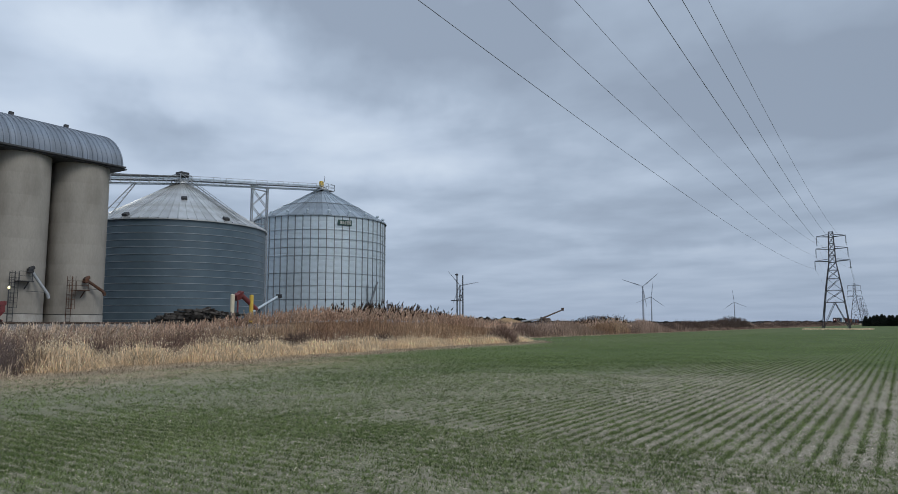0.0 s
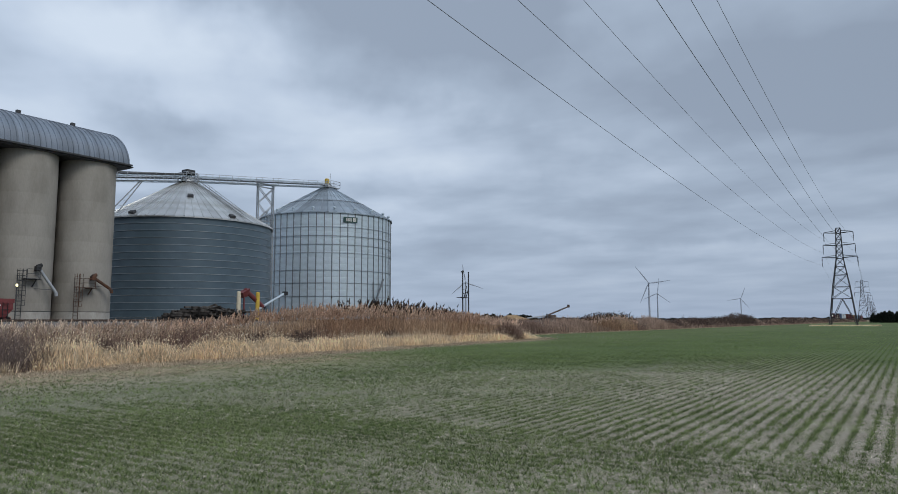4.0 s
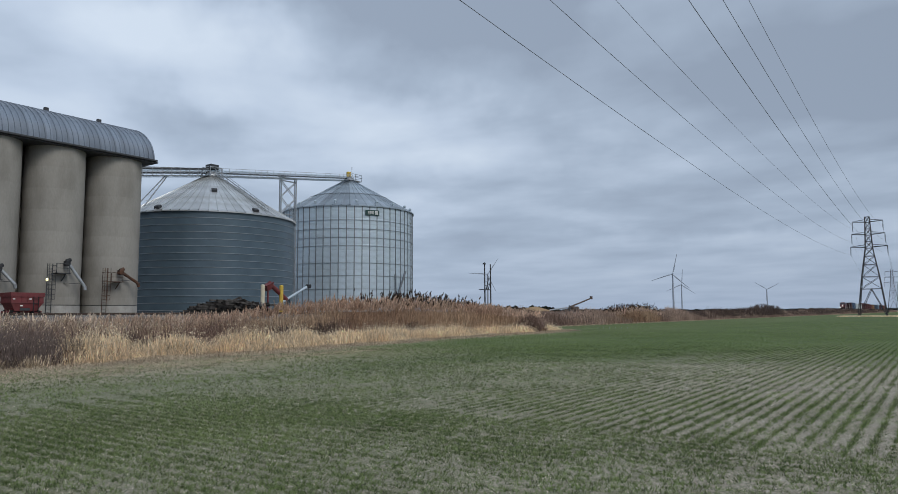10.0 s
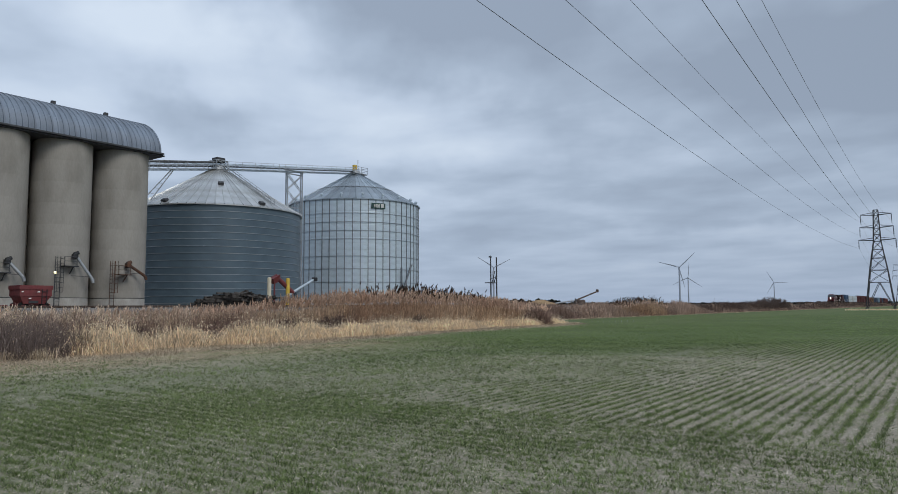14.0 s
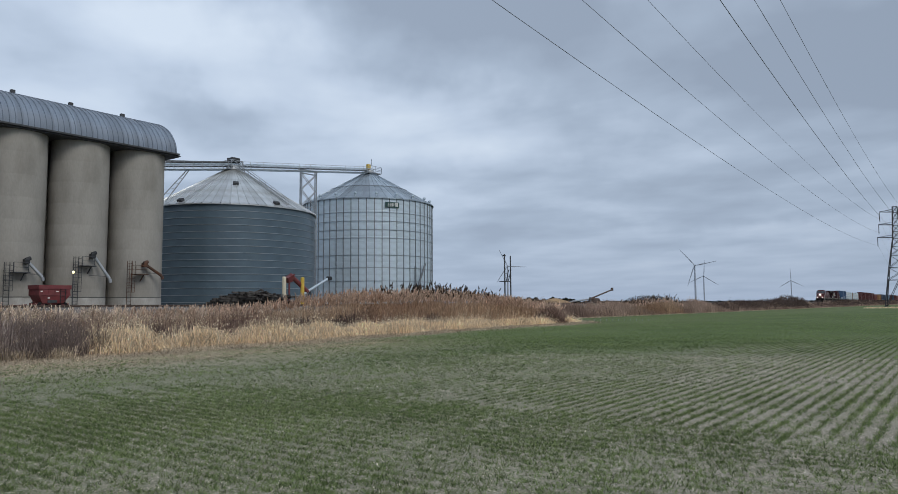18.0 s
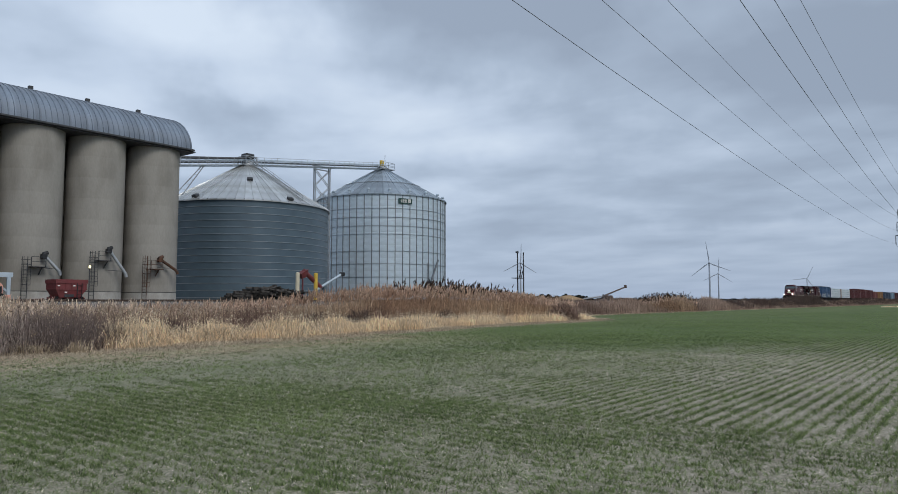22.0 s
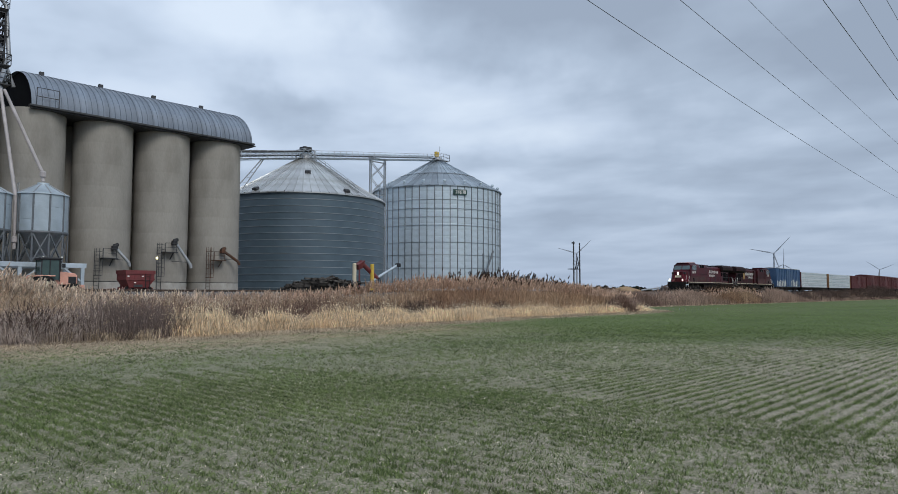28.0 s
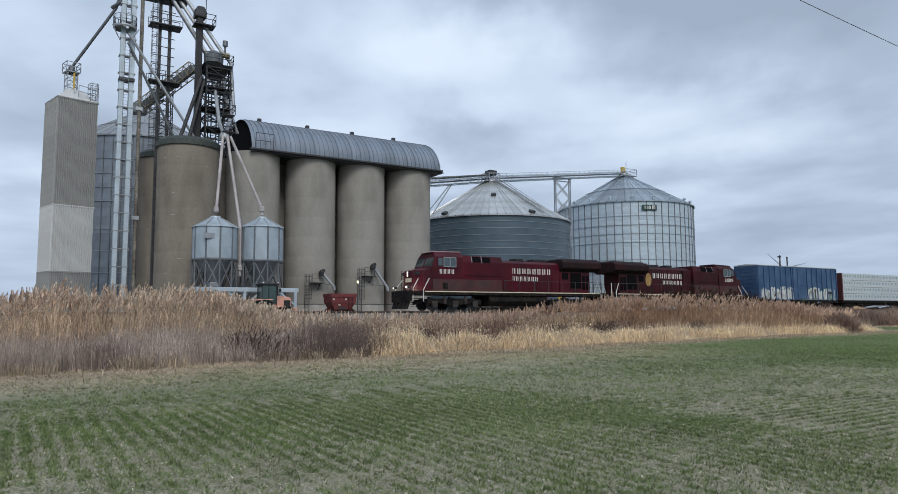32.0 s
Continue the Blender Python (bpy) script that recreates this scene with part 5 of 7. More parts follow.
def hopper_stand():
    t = thing("loading_stand", pose(0, 0, 0), "white-painted steel drive-under stand carrying two hopper bins", "stand")
    for x in (-72.3, -67.8):
        part("girder", Geo().box(x - 0.15, x + 0.15, 14.0, 24.4, 4.0, 4.42), M_GALV, t, bevel=0.02)
        for y in (14.3, 19.0, 24.1):
            part("column", Geo().box(x - 0.14, x + 0.14, y - 0.14, y + 0.14, YARD_Z, 4.0), M_GALV, t)
            for s in (-1, 1):
                if 13.9 < y + s * 1.7 < 24.4:
                    part("knee_brace", Geo().beam((x, y, 2.7), (x, y + s * 1.6, 4.0), 0.16), M_GALV, t)
    for k in range(6):
        y = 14.3 + k * 1.95
        part("joist", Geo().box(-72.1, -68.0, y - 0.08, y + 0.08, 4.08, 4.4), M_GALV2, t)


def spouts():
    t = thing("loading_spouts", pose(0, 0, 0), "pale steel pipes running from the distributor down to the hopper bins", "spout")
    head = Vector((-72.6, 17.9, 20.2))
    for pts in ([head + Vector((0.6, -0.3, 0)), (-70.2, 16.75, 13.0), (-70.0, 16.6, 11.9)], [head + Vector((0.8, 0.1, 0)), (-69.6, 18.95, 10.3), (-69.6, 19.0, 5.6)], [head + Vector((0.8, 0.4, 0)), (-70.1, 21.1, 12.9), (-70.0, 21.25, 11.9)]):
        part("pipe", Geo().pipe(pts, 0.15, 12), M_SPOUT, t, smooth=0.6)
    for p in ((-70.05, 16.65, 12.2), (-70.0, 21.2, 12.55), (-69.6, 19.0, 6.4)):
        x, y, z = p
        part("dead_box", Geo().lathe([(0.15, z - 0.3), (0.26, z - 0.2), (0.26, z + 0.2), (0.14, z + 0.35)], 14, x, y), M_SPOUT, t, smooth=0.6)
    part("valve_head", Geo().lathe([(0.25, 19.9), (0.5, 20.1), (0.5, 20.5), (0.25, 20.9)], 16, head.x, head.y), M_GALV2, t, smooth=0.6)
    for z in (20.8, 22.6):
        g = Geo()
        handrail(g, [(-72.0, 17.6, z), (-72.0, 18.8, z), (-73.3, 18.8, z)], 1.0, 0.06)
        g.box(-73.3, -72.0, 17.6, 18.8, z - 0.08, z)
        part("service_landing", g, M_DARKSTEEL, t)
    part("feed_pipe", Geo().pipe([(-79.2, 19.3, 31.6), (-79.0, 20.0, 30.6), (-78.2, 20.2, 25.3), (-73.0, 18.2, 21.0)], 0.2, 12), M_GALV2, t, smooth=0.6)
    part("feed_pipe", Geo().pipe([(-79.4, 18.3, 28.0), (-75.0, 17.9, 22.4), (-72.8, 17.8, 20.8)], 0.2, 12), M_GALV2, t, smooth=0.6)


def dryer_tower():
    t = thing("grain_dryer_tower", pose(-82.0, 2.95, 0, 0, 0, 14.5), "tall ribbed dryer tower with grey top and white middle", "dryer tower")
    x0, x1, y0, y1 = -4.15, 0.0, 0.0, 4.16
    cx, cy = (x0 + x1) / 2, (y0 + y1) / 2
    for z0, z1, mat, nm in ((YARD_Z, 6.4, M_TANRIB, "lower_section"), (6.4, 13.4, M_WHITERIB, "white_section"), (13.4, 24.9, M_TANRIB, "upper_section")):
        part(nm, Geo().box(x0 + 0.12, x1 - 0.12, y0 + 0.12, y1 - 0.12, z0, z1), mat, t)
        rib = Geo().prism([(-0.06, 0), (-0.03, 0.13), (0.03, 0.13), (0.06, 0)], "z", z0 + 0.02, z1 - 0.02).mesh("rib", mat)
        for i in range(20):
            u = y0 + 0.15 + (y1 - y0 - 0.3) * i / 19
            part("rib", rib, mat, t, m=pose(x1 - 0.125, u, 0, 0, 0, -90))
            u = x0 + 0.15 + (x1 - x0 - 0.3) * i / 19
            part("rib", rib, mat, t, m=pose(u, y0 + 0.125, 0, 0, 0, 180))
        part("band", Geo().box(x0, x1, y0, y1, z1 - 0.12, z1), mat, t)
    part("hip_roof", Geo().add([(x0, y0, 24.9), (x1, y0, 24.9), (x1, y1, 24.9), (x0, y1, 24.9), (cx - 0.6, cy - 0.6, 26.3), (cx + 0.6, cy - 0.6, 26.3), (cx + 0.6, cy + 0.6, 26.3), (cx - 0.6, cy + 0.6, 26.3)],
         [(0, 1, 5, 4), (1, 2, 6, 5), (2, 3, 7, 6), (3, 0, 4, 7), (4, 5, 6, 7)]), M_WHITERIB, t)
    g = Geo()
    g.truss((cx, cy - 0.2, 26.0), (cx, cy - 0.2, 28.3), 1.0, 1.0, 3, 0.08)
    g.box(cx - 0.7, cx + 0.7, cy - 0.9, cy + 0.5, 28.2, 28.3)
    handrail(g, [(cx + 0.7, cy - 0.9, 28.3), (cx + 0.7, cy + 0.5, 28.3), (cx - 0.7, cy + 0.5, 28.3), (cx - 0.7, cy - 0.9, 28.3)], 1.0, 0.06, True)
    part("head_frame", g, M_GALV2, t)
    r = Geo()
    handrail(r, [(x1 - 0.1, cy, 25.2), (x1 - 0.1, y1 - 0.2, 25.0)], 1.3, 0.06)
    ladder(r, x1 - 0.3, y1 - 0.4, 24.9, 27.2, 0.5)
    for k in range(2):
        handrail(r, [(x1 - 0.9, y1 - 0.9, 24.9 + 1.1 * k), (x1 - 0.1, y1 - 0.9, 24.9 + 1.1 * k), (x1 - 0.1, y1 - 0.1, 24.9 + 1.1 * k), (x1 - 0.9, y1 - 0.1, 24.9 + 1.1 * k)], 1.0, 0.05, True)
    part("cage", r, M_GALV2, t)
    part("yellow_rail", Geo().beam((x1 - 0.5, cy - 0.4, 26.1), (x1 - 0.5, cy - 0.4, 27.8), 0.14), M_YELLOW, t)
    p = Geo().pipe([(cx, cy - 0.2, 28.9), (1.9, 4.8, 35.3), (2.4, 5.0, 36.6)], 0.16, 12)
    p.tube((cx, cy - 0.2, 28.2), (cx, cy - 0.2, 29.1), 0.45, 0.28, n=12)
    part("feed_pipe", p, M_STIFF, t, smooth=0.6)


def leg_silver():
    t = thing("bucket_elevator", pose(0, 0, 0), "silver galvanised bucket elevator with twin trunks and platform", "bucket elevator")
    for y in (8.75, 9.7):
        part("trunk", Geo().box(-80.4, -79.7, y - 0.24, y + 0.24, YARD_Z, 38.5), M_GALV, t, bevel=0.03)
    fl = Geo().box(-80.45, -79.65, 8.4, 10.05, 0, 0.12).mesh("trunk_flange", M_GALV2)
    for k in range(19):
        part("trunk_flange", fl, M_GALV2, t, m=pose(0, 0, 3.0 + 1.9 * k))
    d = Geo()
    ladder(d, -79.4, 9.15, YARD_Z, 38, 0.45)
    part("ladder", d, M_STIFF, t)
    pl = Geo()
    c = (-80.0, 8.9)
    pl.lathe([(1.15, 32.6), (1.2, 32.75), (1.15, 32.9), (0.4, 32.9)], 16, *c)
    ring = [(c[0] + 1.15 * math.cos(a), c[1] + 1.15 * math.sin(a), 32.9) for a in (2 * math.pi * i / 12 for i in range(12))]
    handrail(pl, ring, 1.1, 0.06, True)
    part("platform", pl, M_GALV2, t)
    for s in (-1, 1):
        part("strut", Geo().beam((-79.6, 8.9 + s * 0.6, 31.4), (-79.2, 8.9 + s * 1.3, 32.6), 0.08), M_GALV2, t)
    part("gear_box", Geo().box(-80.5, -79.5, 8.45, 10.0, 26.8, 27.2), M_DARKSTEEL, t, bevel=0.05)
    part("down_pipe", Geo().pipe([(-80.6, 10.75, 1.6), (-80.6, 10.65, 38)], 0.2, 12), M_OLDPIPE, t, smooth=0.6)
    for z in (12.0, 24.0):
        part("pipe_clamp", Geo().box(-80.9, -80.3, 10.3, 11.0, z, z + 0.4), M_GALV2, t)
    part("support_cable", Geo().tube((-80, 8.9, 36), (-81.6, 7.7, 35.4), 0.2, n=10), M_STIFF, t)
    part("diagonal_pipe", Geo().tube((-79.3, 9.2, 32.0), (-79.0, 16.2, 21.4), 0.14, n=10), M_GALV2, t, smooth=0.6)
    part("diagonal_pipe", Geo().tube((-79.4, 9.2, 31.0), (-80.5, 14.6, 21.0), 0.14, n=10), M_STIFF, t, smooth=0.6)


def leg_black():
    t = thing("bucket_elevator", pose(0, 0, 0), "black twin-trunk bucket elevator with caged ladder", "bucket elevator")
    for y in (12.75, 13.8):
        part("trunk", Geo().box(-82.2, -81.8, y - 0.16, y + 0.16, YARD_Z, 39), M_DARKSTEEL, t, bevel=0.03)
    g = Geo()
    ladder(g, -81.6, 12.1, 20, 38.5, 0.5)
    z = 20.5
    while z < 38:
        g.beam((-81.6, 11.8, z), (-81.6, 14.3, z), 0.07)
        g.beam((-81.0, 11.8, z), (-81.0, 12.4, z), 0.04)
        z += 1.05
    for y in (11.85, 12.35):
        g.beam((-81.0, y, 21), (-81.0, y, 38.5), 0.04)
    part("caged_ladder", g, M_DARKSTEEL, t)
    for z in (28.0, 34.6):
        p = Geo().box(-82.8, -81.0, 11.6, 15.0, z - 0.12, z)
        handrail(p, [(-81.0, 11.6, z), (-81.0, 15.0, z)], 1.1, 0.06)
        handrail(p, [(-82.8, 11.6, z), (-82.8, 15.0, z)], 1.1, 0.06)
        part("platform", p, M_DARKSTEEL, t)
    part("head_hood", Geo().prism([(12.0, 38.4), (14.9, 38.4), (15.4, 39.6), (14.4, 41.0), (12.4, 41.0), (11.7, 39.6)], "x", -82.6, -81.4), M_BLACK, t, bevel=0.1)
    part("head_deck", Geo().box(-83.2, -80.8, 11.2, 15.6, 37.7, 38.2), M_BLACK, t)
    for a, b in (((-81.6, 14.2, 38.6), (-79.5, 18.3, 31.6)), ((-81.4, 13.6, 38.2), (-79.9, 17.7, 31.2)), ((-81.2, 14.8, 38.8), (-79.1, 19.2, 31.5)), ((-81.8, 13.9, 37.9), (-80.2, 17.6, 31.4))):
        part("transfer_pipe", Geo().tube(a, b, 0.22, n=10), M_GALV2, t, smooth=0.6)


def leg_tower():
    t = thing("distributor_tower", pose(0, 0, 0), "dark steel tower carrying the grain distributor beside a black leg", "tower")
    part("leg_trunk", Geo().box(-80.4, -79.6, 16.3, 16.95, YARD_Z + 18, 36.2), M_BLACK, t, bevel=0.04)
    part("leg_head", Geo().prism([(16.0, 35.6), (17.3, 35.6), (17.3, 36.4), (17.0, 36.9), (16.3, 36.9), (16.0, 36.4)], "x", -80.6, -79.4), M_DARKSTEEL, t, bevel=0.15)
    part("mast", Geo().tube((-80, 17.3, 36.0), (-80, 17.3, 38.2), 0.04, n=6), M_BLACK, t)
    part("head_platform", Geo().box(-80.6, -79.0, 15.9, 18.2, 34.6, 34.72), M_BLACK, t)
    pl = Geo()
    handrail(pl, [(-79.0, 17.1, 34.72), (-79.0, 18.2, 34.72), (-80.6, 18.2, 34.72)], 1.2, 0.06)
    part("platform_rail", pl, M_BLACK, t)
    g = Geo()
    g.truss((-79.6, 18.5, 19.9), (-79.6, 18.5, 29.6), 2.6, 2.6, 7, 0.16)
    for k in range(7):
        y = 17.3 + k * 0.42
        g.beam((-79.2 - 0.3 * (k % 3), y, 20), (-79.2 - 0.3 * (k % 3), y, 30), 0.11)
    for k in range(9):
        z = 20.4 + k * 1.05
        g.beam((-78.4, 17.2, z), (-78.4, 19.8, z), 0.08)
        g.beam((-78.4, 17.2, z), (-78.4, 19.8, z + 1.0), 0.06)
    part("lattice", g, M_BLACK, t)
    d = Geo()
    d.add([(-78.2, 16.9, 30.0), (-78.2, 20.1, 30.0), (-81.0, 20.1, 30.0), (-81.0, 16.9, 30.0), (-79.0, 17.9, 28.6), (-79.0, 19.1, 28.6), (-80.2, 19.1, 28.6), (-80.2, 17.9, 28.6)], [(0, 1, 5, 4), (1, 2, 6, 5), (2, 3, 7, 6), (3, 0, 4, 7), (0, 3, 2, 1), (4, 5, 6, 7)])
    part("distributor_deck", d, M_BLACK, t)
    hh = Geo()
    handrail(hh, [(-78.2, 16.9, 30.1), (-78.2, 20.1, 30.1), (-81.0, 20.1, 30.1)], 1.1, 0.06)
    part("deck_rail", hh, M_DARKSTEEL, t)
    part("distributor", Geo().lathe([(0.6, 30.1), (1.05, 30.4), (1.1, 31.3), (0.75, 31.7), (0.3, 31.9)], 20, -79.6, 18.2), M_STIFF, t, "round grey steel distributor", smooth=0.6)
    part("motor", Geo().tube((-78.9, 19.0, 31.4), (-78.9, 19.8, 31.4), 0.3, n=14), M_OLDYELLOW, t, "weathered yellow motor", smooth=0.6)
    part("gear_motor", Geo().tube((-79.0, 19.3, 31.2), (-79.0, 19.3, 32.9), 0.12, n=8).tube((-79.0, 19.3, 32.5), (-79.0, 19.3, 33.1), 0.3, n=12), M_STIFF, t, smooth=0.6)
    for k, (a, b) in enumerate((((-79.2, 16.9, 28.6), (-78.6, 14.6, 21.0)), ((-79.2, 17.2, 28.3), (-78.8, 15.6, 21.2)), ((-79.8, 18.9, 28.6), (-79.2, 21.0, 22.5)), ((-79.6, 18.2, 28.4), (-79.0, 19.4, 21.5)), ((-79.2, 19.2, 28.6), (-78.8, 20.2, 22.5)))):
        part("spout_pipe", Geo().tube(a, b, 0.2, n=10), M_DARKSTEEL if k < 2 else M_GALV2, t, smooth=0.6)
    for k in range(3):
        p = Geo().box(-80.9, -78.2, 17.0, 20.1, 22.6 + 2.3 * k, 22.7 + 2.3 * k)
        handrail(p, [(-78.2, 17.0, 22.7 + 2.3 * k), (-78.2, 20.1, 22.7 + 2.3 * k)], 1.0, 0.05)
        part("landing", p, M_BLACK, t)
    c = Geo()
    a, b = Vector((-87.0, 11.6, 26.0)), Vector((-82.0, 16.6, 30.4))
    c.truss(a, b, 1.2, 1.3, 9, 0.09)
    part("inclined_conveyor", c, M_OLDYELLOW, t)
    part("conveyor_trough", Geo().beam(a, b, 0.8, 0.7), M_STIFF, t)
    part("tail_hood", Geo().box(-87.8, -86.4, 10.8, 12.4, 25.4, 26.6), M_GALV2, t, bevel=0.1)
    s = Geo()
    s.truss((-84.6, 14.0, 20.0), (-84.6, 14.0, 27.8), 1.4, 1.4, 6, 0.09)
    part("conveyor_support", s, M_DARKSTEEL, t)


def bridge():
    t = thing("conveyor_bridge", pose(0, 0, 0), "long galvanised conveyor bridge with walkway over the bins", "conveyor")
    p0, p1, p2 = Vector((-92.0, 45.0, 20.5)), Vector((-90.0, 64.4, 23.3)), Vector((-95.0, 99.8, 28.6))
    for a, b, n in ((p0, p1, 14), (p1, p2, 24)):
        g = Geo()
        g.truss(a, b, 1.2, 0.9, n, 0.07)
        part("girder", g, M_GALV, t)
        part("trough", Geo().beam(a + Vector((0, 0, 0.1)), b + Vector((0, 0, 0.1)), 0.35, 0.2), M_DARKSTEEL, t)
        h = Geo()
        off = Vector((0.9, 0, -0.4))
        handrail(h, [a + off, b + off], 1.15, 0.05)
        h.beam(a + off, b + off, 0.5, 0.04)
        part("walkway", h, M_GALV2, t)
    part("cover", Geo().beam(p0 + Vector((0, 0, 0.95)), p1 + Vector((0, 0, 0.65)), 0.6, 0.30), M_DARKSTEEL, t)
    part("transfer_hood", Geo().box(-90.7, -89.3, 63.7, 65.2, 23.9, 24.7), M_DARKSTEEL, t, bevel=0.12)
    st = Geo().truss((-90.0, 64.4, 22.6), (-90.0, 64.4, 24.2), 2.0, 2.0, 2, 0.1)
    part("peak_frame", st, M_GALV2, t)
    part("drive_motor", Geo().box(-95.3, -94.7, 99.3, 100.1, 28.9, 30.0), M_YELLOW, t, "yellow drive motor", bevel=0.1)
    h = Geo()
    handrail(h, [(-93.8, 98.6, 28.3), (-93.8, 102.2, 28.3), (-96, 102.2, 28.3)], 1.2, 0.06)
    h.box(-96, -93.8, 98.6, 102.2, 28.15, 28.3)
    part("end_platform", h, M_GALV2, t)
    part("aerial", Geo().beam((-95, 100.6, 30), (-95, 100.6, 31.2), 0.06), M_DARKSTEEL, t)
    s = Geo()
    stages = [YARD_Z + 5.9 * k for k in range(5)]
    for x in (-92.9, -92.5):
        for y in (80.3, 83.7):
            s.beam((x, y, YARD_Z), (x, y, 25.7), 0.16)
        for z in stages:
            s.beam((x, 80.3, z), (x, 83.7, z), 0.09)
            for za, zb in ((z, z + 2.95), (z + 2.95, z + 5.9)):
                if zb <= 25.9:
                    s.beam((x, 80.3, za), (x, 83.7, zb), 0.09)
                    s.beam((x, 83.7, za), (x, 80.3, zb), 0.09)
    s.beam((-92.7, 79.9, 25.7), (-92.7, 84.1, 25.7), 0.5, 0.16)
    part("support_tower", s, M_GALV2, t, "pale lattice support tower")
    k = Geo()
    for dy in (0, 1.0):
        k.beam((-86.5, 50.5 + dy, 16.4), (-90.5, 57.0 + dy * 0.3, 21.9), 0.12)
    for i in range(7):
        u = i / 6
        k.beam((-86.5 - 4 * u, 50.5 + 6.5 * u, 16.4 + 5.5 * u), (-86.5 - 4 * u, 51.5 + 5.8 * u, 16.4 + 5.5 * u), 0.06)
    part("knee_strut", k, M_GALV2, t)
    # roof stairs down the cone of the first bin
    ss = Geo()
    a, b = Vector((-88.6, 64.5, 22.65)), Vector((-78.4, 65.0, 16.5))
    handrail(ss, [a, b], 0.8, 0.05)
    handrail(ss, [a + Vector((0, 0.7, 0)), b + Vector((0, 0.7, 0))], 0.8, 0.05)
    for i in range(24):
        p = a + (b - a) * i / 23
        ss.beam(p, p + Vector((0, 0.7, 0)), 0.09)
    part("roof_stairs", ss, M_GALV2, t, "steel stair with rails down the cone roof")


def sign_board():
    t = thing("maker_sign", pose(0, 0, 0), "small dark green sign with plain white bars on a bin", "sign")
    a = radians(-27)
    cx, cy, r = -95.0, 99.8, 12.78
    m = pose(cx + r * math.cos(a), cy + r * math.sin(a), 20.1, 0, 0, math.degrees(a))
    part("board", Geo().box(-0.03, 0.03, -1.35, 1.35, -0.5, 0.5), material("dark_green_sign", (0.012, 0.05, 0.045), 0.5, vary=0.1), t, bevel=0.02, m=m)
    g = number_bars(0.04, -0.9, 0.35, -0.3, 0.3, 3)
    g.box(0.036, 0.044, 0.5, 0.62, -0.3, 0.3).box(0.036, 0.044, 0.72, 0.84, -0.3, 0.3).box(0.036, 0.044, 0.94, 1.06, -0.3, 0.3).box(0.036, 0.044, 0.5, 1.06, 0.31, 0.36)
    part("bars", g, M_WHITE, t, m=m)


def bin_unloader():
    t = thing("bin_ladder_platform", pose(0, 0, 0), "steel ladder with unloading tube on the galvanised bin", "ladder")
    a = radians(-5)
    x, y = -95 + 12.75 * math.cos(a), 99.8 + 12.75 * math.sin(a)
    g = Geo()
    ladder(g, x + 0.2, y, YARD_Z, 9.0, 0.5)
    part("ladder", g, M_STIFF, t)
    part("tube", Geo().tube((x + 0.3, y + 0.6, 5.2), (x + 0.8, y + 2.2, 9.6), 0.18, n=10), M_STIFF, t, smooth=0.6)
    part("drive", Geo().box(x + 0.1, x + 0.8, y + 0.1, y + 0.9, 4.6, 5.6), M_DARKSTEEL, t, bevel=0.06)


